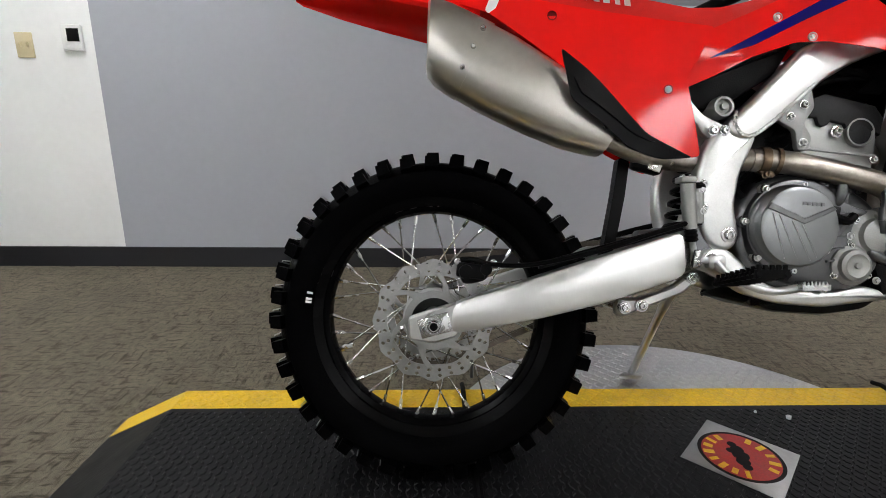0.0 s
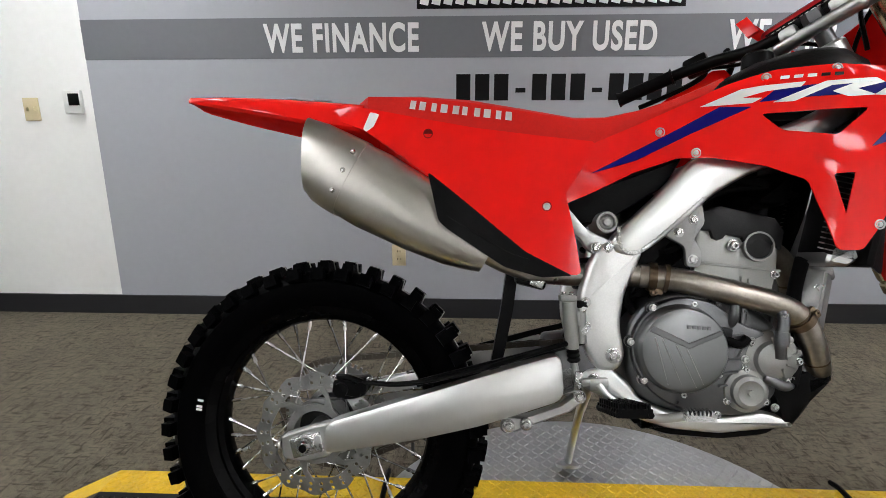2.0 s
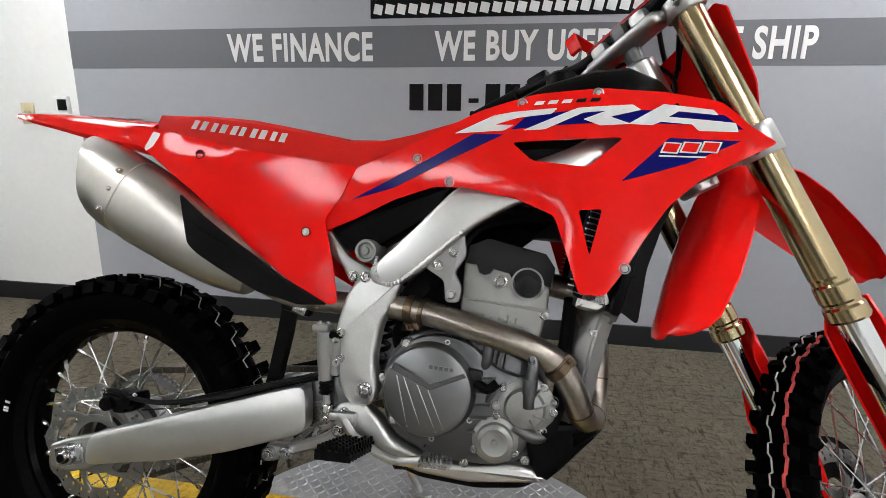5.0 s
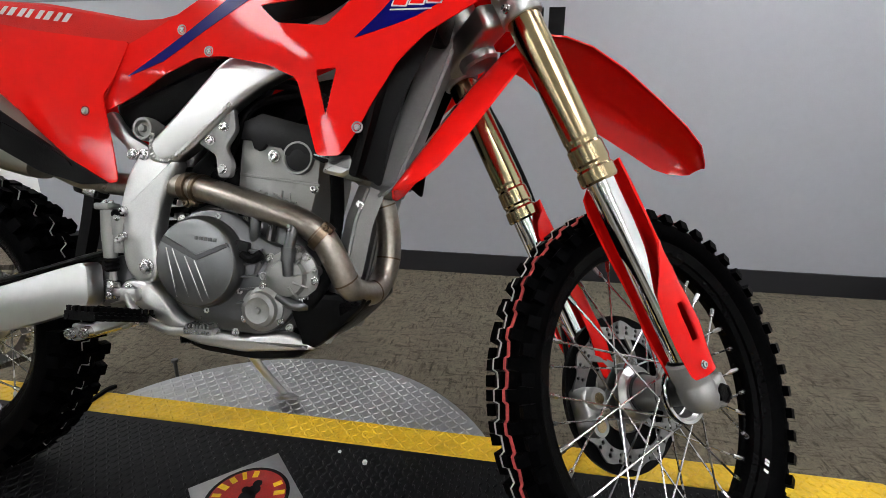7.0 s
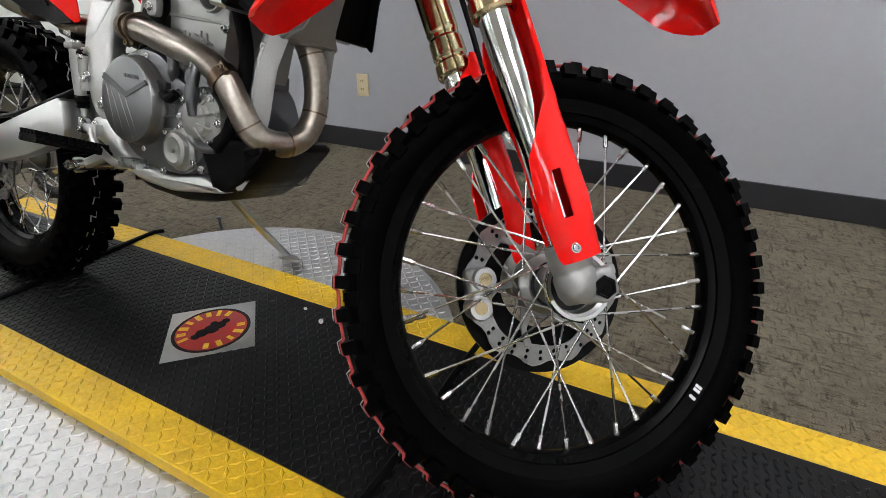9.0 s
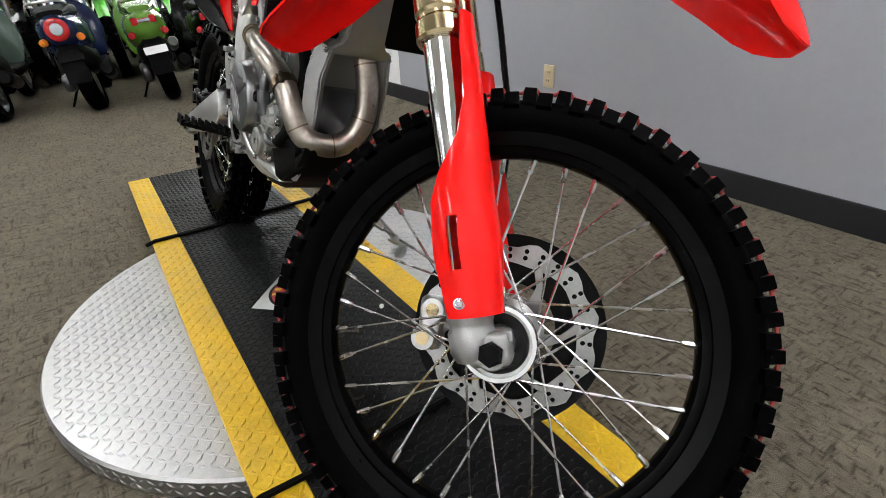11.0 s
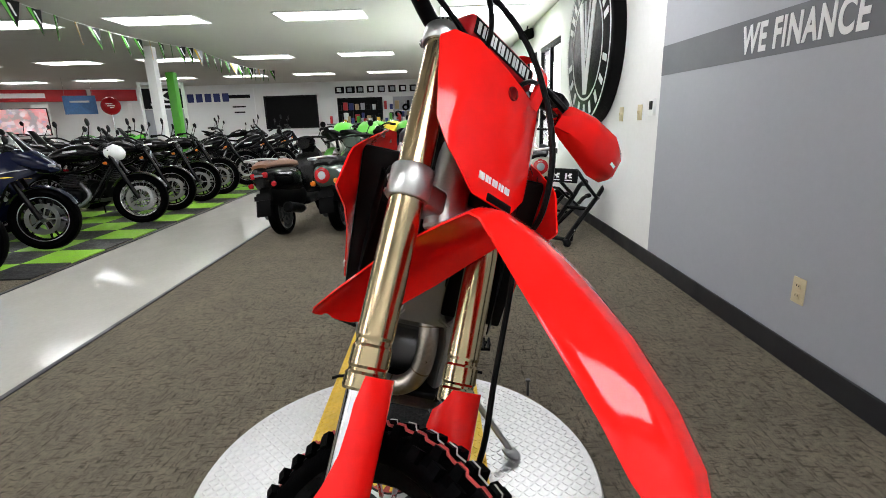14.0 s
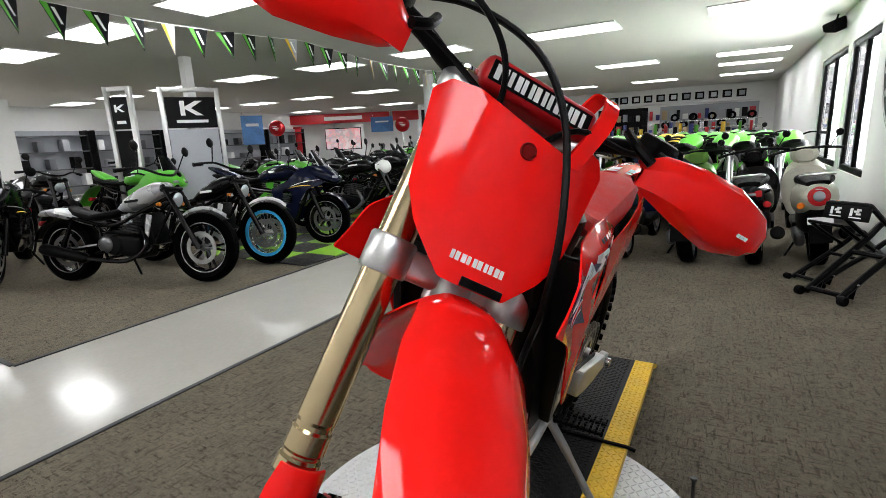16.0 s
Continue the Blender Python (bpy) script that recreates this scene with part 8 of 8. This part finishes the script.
_n = street_bike(at(-4.36, -4.94, 106), "black naked motorcycle on the green checkered mat", M_GLOSSB, M_GLOSSB, style="naked", rim=M_GLOSSB)
copy_thing(_n, at(-5.13, -4.92, 106))
copy_thing(_n, at(-5.85, -4.92, 106))
_c = street_bike(at(-6.75, -4.8, 118), "black touring cruiser parked on the checkered mat", M_GLOSSB, M_GLOSSB, style="cruiser")
copy_thing(_c, at(-7.6, -4.4, 118))
copy_thing(_c, at(-8.7, -4.3, 120))
# second row
street_bike(at(0.33, -6.72, 88), "black motorcycle with white-striped front wheel", M_GLOSSB, M_GLOSSB, style="cruiser", rim=M_GLOSSB, stripe=M_TEXTW)
_s = street_bike(at(-0.75, -6.75, 60), "black sport tourer with a tinted windscreen", M_GLOSSB, M_GLOSSB, style="sport")
_g2 = street_bike(at(-1.9, -7.2, 95), "lime green and black sport motorcycle", M_GREEN, M_GREEN, style="sport")
for x, y, a, src in ((-3.6, -6.6, 100, _g2), (-4.7, -6.7, 95, _s), (-5.6, -6.6, 92, _n), (-6.6, -6.7, 95, _s), (-7.5, -6.6, 98, _c), (-0.3, -8.6, 80, _s), (-1.5, -8.8, 90, _n), (-2.7, -8.7, 88, _c), (-3.9, -8.8, 95, _g2), (-5.1, -8.8, 92, _s), (-6.4, -8.8, 90, _n), (-7.8, -8.8, 90, _c), (-9.2, -6.6, 95, _n), (-10.5, -6.4, 95, _c), (-9.4, -8.8, 90, _s), (-11.0, -8.8, 90, _g2), (-11.6, -5.0, 110, _c), (-12.8, -6.6, 95, _s)):
    copy_thing(src, at(x, y, a))
def sc_at(x, y, yaw):
    return at(x, y, yaw) @ Matrix.Diagonal((0.93, 0.90, 0.93, 1))


# scooters with their tails to the turntable
scooter(sc_at(-3.09, -1.50, 172), "black scooter with a brown leather seat", M_GLOSSB, M_BROWN, round_tail=False)
scooter(sc_at(-3.19, -0.92, 174), "grey-green scooter with a round red tail light", M_GREYGREEN, M_RUBBER)
scooter(sc_at(-3.12, -0.28, 174), "dark blue scooter with a round red tail light", M_SCBLUE, M_RUBBER)
scooter(sc_at(-3.15, 0.28, 176), "green scooter with a red oval tail light", M_OLIVE, M_OLIVE, plate=M_TEXTW, round_tail=False)
scooter(sc_at(-3.25, 0.80, 176), "black scooter with a wide red tail light", M_GLOSSB, M_RUBBER, round_tail=False)
scooter(sc_at(-3.40, 1.27, 178), "cream scooter with a dark seat beside the wall", M_CREAM, M_RUBBER, plate=M_TEXTW)
# off-road bikes behind them
_d = street_bike(at(-5.0, -1.3, 178, -4), "lime green off-road motorcycle with knobbly tyres", M_GREEN, M_GLOSSB, style="dirt", wire=True, rim=M_RIM, r=0.31, knobs=True, fend=M_GREEN)
_y = street_bike(at(-5.1, -0.6, 175, -4), "black and yellow off-road motorcycle", M_YEL2, M_YEL2, style="dirt", wire=True, rim=M_RIM, r=0.31, knobs=True, fend=M_GLOSSB)
for x, y, a, src in ((-4.75, -1.0, 170, _d), (-4.8, -0.25, 182, _d), (-4.8, 0.45, 172, _d), (-5.9, -0.9, 176, _d), (-5.9, -0.1, 180, _y), (-6.0, 0.7, 176, _d), (-5.0, 0.1, 176, _d), (-5.1, 0.75, 180, _d), (-5.3, 1.25, 178, _d), (-6.9, -1.2, 178, _d), (-7.0, -0.4, 178, _y), (-7.0, 0.4, 180, _d), (-7.2, 1.1, 180, _d), (-9.0, -0.9, 180, _d), (-9.0, 0.1, 180, _d), (-9.2, 0.9, 180, _n), (-11.2, -0.4, 180, _d), (-11.2, 0.7, 178, _d)):
    copy_thing(src, at(x, y, a, -4))

# ---------------------------------------------------------------- checkered mat, signs, far end of the showroom
M_MATG = mat("green_mat_tile", (0.20, 0.42, 0.02), 0.6, 0, 0.3, 25, 0.3, 80)
M_MATB = mat("black_mat_tile", (0.015, 0.015, 0.016), 0.6, 0, 0.3, 25, 0.3, 80)
MT = thing("checkered_mat", "interlocking lime green and black checkered floor mat", "floor mat", pose(0, 0, 0))
_tm = {}
for i in range(15):
    for j in range(4):
        g = (i + j) % 2
        if g not in _tm:
            bm = BM()
            box(bm, (0, 0, 0.006), (0.448, 0.448, 0.012), None, 0.003, 1)
            _tm[g] = part("tile", bm, M_MATG if g else M_MATB, MT, smooth=False)
            ob = _tm[g]
        else:
            ob = new("tile", _tm[g].data)
            ob.parent = MT
        ob.location = (-1.95 - i * 0.45, -3.34 - j * 0.45, 0)

M_REDS = mat("red_sign_panel", (0.50, 0.012, 0.018), 0.4, 0, 0.06, 6)
M_SCREEN = glow("lit_screen", (0.9, 0.12, 0.10), 0.75)
_nt = M_SCREEN.node_tree
_em = _nt.nodes["Principled BSDF"]
_tc, _vo, _cr = _nt.nodes.new("ShaderNodeTexCoord"), _nt.nodes.new("ShaderNodeTexVoronoi"), _nt.nodes.new("ShaderNodeValToRGB")
_vo.inputs["Scale"].default_value = 11.0
_cr.color_ramp.interpolation = "CONSTANT"
_cr.color_ramp.elements[0].color, _cr.color_ramp.elements[1].color, _cr.color_ramp.elements[1].position = (0.75, 0.02, 0.03, 1), (0.04, 0.06, 0.22, 1), 0.84
for _p, _c in ((0.30, (0.02, 0.01, 0.02, 1)), (0.44, (0.9, 0.25, 0.25, 1)), (0.52, (0.62, 0.02, 0.03, 1)), (0.66, (0.04, 0.02, 0.03, 1)), (0.76, (0.85, 0.70, 0.80, 1))):
    _cr.color_ramp.elements.new(_p).color = _c
_nt.links.new(_tc.outputs["Object"], _vo.inputs["Vector"])
_nt.links.new(_vo.outputs["Color"], _cr.inputs["Fac"])
_nt.links.new(_cr.outputs["Color"], _em.inputs["Emission Color"])
M_REDB = mat("red_foil", (0.42, 0.010, 0.016), 0.16, 0.3, 0.06, 6)
M_NAVY = mat("navy_print", (0.02, 0.03, 0.16), 0.5, 0, 0.05, 20)
M_WOOD = mat("pale_wood_door", (0.45, 0.33, 0.18), 0.5, 0, 0.15, 10)
M_POST = mat("white_post_paint", (0.75, 0.75, 0.74), 0.5, 0, 0.04, 6)


def post(x, y, w, material, label):
    bm = BM()
    box(bm, (x, y, ZC / 2), (w, w, ZC), None, 0.008)
    tagged(part("column", bm, material), label, "column", kind="structure")


post(-3.10, -6.57, 0.13, M_POST, "square white column in the showroom")
post(-7.70, -5.14, 0.16, M_POST, "square white column in the showroom")


def display(x, y, yaw, w, label):
    t = thing("display_stand", label, "display stand", pose(x, y, 0, 0, 0, yaw), "brand display stands")
    h = 2.06
    for s in (-1, 1):
        bm = BM()
        box(bm, (0, s * (w / 2 - 0.03), h / 2), (0.06, 0.06, h), None, 0.006)
        part("upright", bm, M_ALU, t)
    bm = BM()
    box(bm, (0, 0, h - 0.03), (0.06, w - 0.122, 0.06), None, 0.006)
    part("rail", bm, M_ALU, t)
    bm = BM()
    box(bm, (0, 0, 1.72), (0.03, w - 0.14, 0.42))
    hd = part("sign_panel", bm, M_TEXTB, t)
    bm = BM()
    for p in ([(-0.14, -0.10), (-0.08, -0.10), (-0.08, 0.10), (-0.14, 0.10)], [(-0.08, -0.01), (0.06, -0.10), (0.15, -0.10), (0.0, 0.0), (0.15, 0.10), (0.06, 0.10), (-0.08, 0.02)]):
        k = min(1.0, (w - 0.14) / 0.5)
        prism(bm, [(u * k, v * k) for u, v in p], -0.004, 0.004)
    bmesh.ops.rotate(bm, matrix=Matrix.Rotation(radians(90), 3, "Z"), verts=bm.verts)
    bmesh.ops.translate(bm, vec=(0.018, 0, 1.78), verts=bm.verts)
    part("emblem", bm, M_TEXTW, hd, "", False)
    bm = BM()
    box(bm, (0.017, 0, 1.60), (0.004, (w - 0.2) * 0.7, 0.04))
    part("lettering_bar", bm, M_TEXTW, hd, "", False)
    bm = BM()
    box(bm, (0, 0, 0.80), (0.02, w - 0.14, 1.38))
    part("panel", bm, M_WALLG if w > 0.6 else M_TEXTB, t)
    return t


display(-2.80, -6.15, 60, 0.78, "tall metal display stand with a black emblem sign")
display(-2.05, -6.55, 25, 0.38, "narrow black display stand with a white emblem")
display(-9.3, -5.9, 20, 0.9, "tall metal display stand with a black emblem sign")
bm = BM()
box(bm, (-8.75, -5.35, 1.1), (0.16, 0.16, 2.2), None, 0.01)
tagged(part("banner_post", bm, M_GREEN), "tall lime green banner post beside a column", "banner post")

# pennant string
PN = thing("pennant_string", "string of green, black and white pennants under the ceiling", "pennants", pose(0, 0, 0))
line = [Vector((1.3 - i * 0.16, -4.30, 2.50 - 0.10 * math.sin(math.pi * ((i % 28) / 28)))) for i in range(85)]
bm = BM()
sweep(bm, line, 0.004, 4)
part("cord", bm, M_TEXTW, PN)
_pm = {}
for i in range(42):
    p = line[i * 2 + 1]
    k = 1 if i % 5 == 3 else 0
    if k not in _pm:
        shapes = []
        for nm, tri, y, mt in (("pennant", ((0.10, 0), (-0.10, 0), (-0.05, -0.28)), 0.0, (M_TEXTB, M_WALLG)[k]),
                               ("stripe", ((0.095, -0.004), (0.045, -0.004), (-0.048, -0.262)), 0.004, (M_GREEN, M_YEL2)[k]),
                               ("stripe", ((0.095, -0.004), (0.045, -0.004), (-0.048, -0.262)), -0.004, (M_GREEN, M_YEL2)[k]),
                               ("lettering_bar", ((0.020, -0.03), (-0.006, -0.03), (-0.058, -0.15), (-0.040, -0.15)), 0.004, M_TEXTW),
                               ("lettering_bar", ((0.020, -0.03), (-0.006, -0.03), (-0.058, -0.15), (-0.040, -0.15)), -0.004, M_TEXTW)):
            bm = BM()
            prism(bm, tri, y - 0.0012, y + 0.0012)
            shapes.append((nm, part(nm, bm, mt, PN, smooth=False).data))
            bpy.data.objects.remove(LATEST[0])
        _pm[k] = shapes
    top = None
    for nm, me in _pm[k]:
        ob = new(nm, me)
        ob.parent = top or PN
        top = top or ob
    top.location = p
    top.rotation_euler = (random.uniform(-0.12, 0.12), random.uniform(-0.08, 0.08), random.uniform(-0.6, 0.6))

# far wall: glazed office window, framed pictures, flat panels for the counter openings, banner
def flat(name, x, y0, y1, z0, z1, material, label, category, depth=0.03):
    bm = BM()
    box(bm, (x + depth / 2, (y0 + y1) / 2, (z0 + z1) / 2), (depth, y1 - y0, z1 - z0), None, 0.004)
    ob = part(name, bm, material, smooth=False)
    return tagged(ob, label, category)


BX = X0
bn = flat("wall_banner", BX, -9.8, -6.8, 0.75, 2.40, M_TEXTW, "large white wall banner with navy lettering bars", "banner")
for i in range(6):
    bm = BM()
    box(bm, (BX + 0.034, -9.52 + i * 0.33, 2.10), (0.006, 0.24, 0.30), (0, 0, 0))
    part("lettering_bar", bm, M_NAVY, bn, "", False)
for i, (y, z, w) in enumerate(((-7.35, 2.12, 0.8), (-7.4, 1.75, 0.5), (-7.4, 1.55, 0.4))):
    bm = BM()
    box(bm, (BX + 0.034, y, z), (0.006, w, 0.12 if i == 0 else 0.05))
    part("emblem", bm, M_TEXTB, bn, "", False)
ow = thing("window_office", "dark-framed inner office window in the far wall", "window", pose(BX, 0, 0), kind="structure")
bm = BM()
box(bm, (0.02, -5.45, 1.5), (0.03, 1.9, 1.1))
part("pane", bm, M_BLACK, ow, smooth=False)
for a, b, c, d in ((-6.45, -6.40, 0.9, 2.1), (-4.50, -4.45, 0.9, 2.1), (-6.40, -4.50, 0.9, 0.95), (-6.40, -4.50, 2.05, 2.1)):
    bm = BM()
    box(bm, (0.03, (a + b) / 2, (c + d) / 2), (0.06, b - a, d - c))
    part("window_frame", bm, M_TEXTB, ow, smooth=False)
for i in range(12):
    y = -3.75 + i * 0.40
    f = flat("picture_frame", BX, y, y + (0.34 if i < 2 else 0.27), 2.12, 2.36, M_TEXTB, "small dark framed picture high on the far wall", "picture")
    f["group"] = "framed pictures"
    bm = BM()
    box(bm, (BX + 0.032, y + 0.15, 2.24), (0.004, 0.16, 0.14))
    part("print", bm, M_WALLG if i % 3 else M_TEXTW, f, "", False)
flat("wall_shelf", BX, -3.9, 1.5, 2.02, 2.06, M_TEXTW, "long white shelf below the framed pictures", "shelf", 0.25)
# openings are flat panels; black paints the shade inside the first
flat("opening_panel", BX, -3.7, -2.0, 0.95, 1.95, M_BLACK, "black panel painting the shaded parts counter opening on the far wall", "counter opening", 0.02)
flat("opening_panel", BX, -1.6, 1.3, 1.0, 1.95, M_WALLG, "pale grey panel standing for the back-room opening on the far wall", "counter opening", 0.02)
ct = thing("counter", "long white parts counter in front of the far wall", "counter", pose(BX + 1.1, -1.2, 0))
bm = BM()
box(bm, (0, 0, 0.5), (0.6, 5.2, 1.0), None, 0.01)
part("body", bm, M_WALLW, ct)
bm = BM()
box(bm, (0, 0, 1.02), (0.68, 5.3, 0.04), None, 0.01)
part("worktop", bm, M_CASE, ct)
M_BITS = [M_REDS, M_TEXTW, M_TEXTB, M_YEL2, M_WOOD, M_NAVY, M_GREEN, M_SILVERP]
for i in range(34):
    y = -3.7 + i * 0.15
    h = random.uniform(0.08, 0.34)
    bm = BM()
    box(bm, (BX + 1.1 + random.uniform(-0.2, 0.2), y, 1.041 + h / 2), (0.14, random.uniform(0.07, 0.13), h), None, 0.01)
    tagged(part("counter_box", bm, M_BITS[i % 8]), "small packaged goods standing on the parts counter", "box", "goods on the counter")
TR = thing("tyre_rack", "rack of black tyres on the far wall", "tyre rack", pose(0, 0, 0))
for i in range(10):
    bm = BM()
    y = -1.4 + i * 0.28
    lathe(bm, [(0.06, -0.05), (0.13, -0.05), (0.14, 0), (0.13, 0.05), (0.06, 0.05)], (BX + 0.13, y, 1.55 if i % 2 else 1.32), (1, 0, 0), 18, True)
    part("tyre", bm, M_TYRE, TR)

for z in (1.20, 1.43):
    bm = BM()
    box(bm, (BX + 0.09, -0.1, z), (0.18, 3.0, 0.03))
    part("rail", bm, M_STEEL, TR, smooth=False)

# red brand booth in the far corner
fa = thing("brand_fascia", "long red brand fascia over the corner booth", "sign", pose(BX + 0.6, -12.6, 0, 0, 0, 28))
for k, (y, w) in enumerate(((-2.3, 4.5), (2.4, 4.6))):
    bm = BM()
    box(bm, (0, y, 2.28), (0.25, w, 0.40), None, 0.01)
    f = part("fascia_panel", bm, M_REDS, fa)
    bm = BM()
    box(bm, (0.128, y + 0.2, 2.28), (0.006, 1.7, 0.16))
    part("lettering_bar", bm, M_TEXTW, f, "", False)
for y in (-4.3, -1.5, 1.4, 4.4):
    bm = BM()
    box(bm, (-0.05, y, 1.0), (0.12, 0.5, 1.98), None, 0.01)
    part("pillar", bm, M_WALLW if y in (-1.5, 1.4) else M_REDS, fa)
sc = thing("display_screen", "lit showroom screen with red pictures", "screen", pose(-13.0, -12.15, 0.0, 0, 0, 30))
bm = BM()
box(bm, (0, 0, 1.36), (0.06, 1.36, 0.80), None, 0.01)
part("body", bm, M_BLACK, sc)
bm = BM()
box(bm, (0.033, 0, 1.36), (0.006, 1.30, 0.74))
part("picture", bm, M_SCREEN, sc, "lit red and white picture", False)
bm = BM()
box(bm, (0, 0, 0.44), (0.08, 0.3, 0.88))
part("stand", bm, M_BLACK, sc)
for x, y in ((-12.8, -9.3), (-9.5, -11.8)):
    b = thing("balloon_on_pole", "shiny round red balloon with white marks on a pole", "balloon", pose(x, y, 0, 0, 0, 30))
    bm = BM()
    sweep(bm, [(0, 0, 0), (0, 0, 1.5)], 0.02, 8)
    part("pole", bm, M_CHROME, b)
    bm = BM()
    lathe(bm, [(0.25 * math.sin(q), 0.15 * math.cos(q)) for q in (math.pi * i / 12 for i in range(13))], (0, 0, 1.74), (1, 0, 0), 28)
    bl = part("balloon", bm, M_REDB, b, "shiny red foil balloon")
    for dy, dz, w in ((-0.03, 0.055, 0.16), (0.01, 0.0, 0.19), (0.03, -0.05, 0.10)):
        bm = BM()
        box(bm, (0.146, dy, 1.74 + dz), (0.012, w, 0.022), (0, 0, 0))
        part("lettering_bar", bm, M_TEXTW, bl, "", False)
# shop shelving along the long wall
for i in range(3, 8):
    u = thing("wall_shelving", "open shelving with accessories along the long wall", "shelving", pose(1.5 - i * 2.2, Y0 + 0.25, 0), "shelving along the wall")
    for z in (0.3, 0.8, 1.3, 1.75):
        bm = BM()
        box(bm, (0, 0, z), (2.0, 0.4, 0.03))
        part("shelf", bm, M_CASE, u, smooth=False)
    for x in (-1.0, 1.0):
        bm = BM()
        box(bm, (x, 0, 0.95), (0.04, 0.4, 1.9))
        part("side", bm, M_TEXTB, u, smooth=False)
    bm = BM()
    box(bm, (0, -0.19, 0.97), (1.94, 0.012, 1.86))
    part("back_panel", bm, M_WALLG, u, smooth=False)
    for k in range(9):
        bm = BM()
        z = (0.315, 0.815, 1.315)[k % 3]
        h = random.uniform(0.15, 0.35)
        box(bm, (-0.85 + k * 0.21, 0.0, z + h / 2), (0.17, 0.3, h), None, 0.02)
        tagged(part("accessory_box", bm, (M_TEXTB, M_WALLG, M_BAND, M_TEXTW, M_TEXTW, M_CASE, M_TEXTB, M_BAND)[(k * 3 + i) % 8]), "boxed riding accessory on a wall shelf", "box", "goods on the shelves").location = (1.5 - i * 2.2, Y0 + 0.25, 0)
# white partition before the shelving, with a framed notice
slab("wall_partition", -3.75, X1, -14.55, -14.40, 0, ZC, M_WALLW, "white painted partition wall in the showroom", "wall")
pf = thing("picture_frame", "black framed notice on the white partition", "picture", pose(-2.72, -14.385, 2.06), "framed pictures")
bm = BM()
box(bm, (0, 0, 0), (0.72, 0.03, 0.58), None, 0.006)
part("frame", bm, M_TEXTB, pf)
bm = BM()
box(bm, (0, 0.017, 0), (0.62, 0.006, 0.48))
pp = part("print", bm, M_COVER, pf, "dark printed sheet", False)
for k, w in enumerate((0.30, 0.42, 0.36, 0.20)):
    bm = BM()
    box(bm, (0, 0.022, 0.12 - k * 0.075), (w, 0.003, 0.022))
    part("lettering_bar", bm, M_WALLG, pp, "", False)
# blue hanging boards in the booths
M_SKY = mat("blue_print", (0.05, 0.17, 0.42), 0.4, 0, 0.35, 2.5)
for x, y, z, yaw, w, h in ((-8.73, -12.0, 1.70, 60, 0.62, 0.85), (-13.0, -10.31, 1.80, 25, 0.80, 0.52)):
    hb = thing("hanging_board", "blue printed board hung in a brand booth", "board", pose(x, y, z, 0, 0, yaw), "hanging boards")
    bm = BM()
    box(bm, (0, 0, 0), (0.025, w, h), None, 0.004)
    part("board", bm, M_SKY, hb, smooth=False)
    for s_ in (-1, 1):
        bm = BM()
        sweep(bm, [(0, s_ * w * 0.42, h / 2), (0, s_ * w * 0.42, ZC - z)], 0.004, 6)
        part("cord", bm, M_STEEL, hb)
    bm = BM()
    box(bm, (0.014, 0, h * 0.18), (0.004, w * 0.6, h * 0.10))
    part("lettering_bar", bm, M_TEXTW, hb, "", False)
# goods hung and stacked along the far wall behind the counter
for i in range(46):
    y = -3.6 + (i % 23) * 0.215
    z = 1.12 if i < 23 else 1.50
    h, w = random.uniform(0.16, 0.34), random.uniform(0.09, 0.17)
    bm = BM()
    box(bm, (BX + 0.10, y, z + h / 2), (0.14, w, h), None, 0.012)
    tagged(part("gear_package", bm, (M_TEXTB, M_REDS, M_WALLG, M_TEXTB, M_WOOD, M_TEXTW, M_NAVY)[(i * 5) % 7]), "packaged riding gear hung on the far wall", "packaged goods", "goods on the far wall")
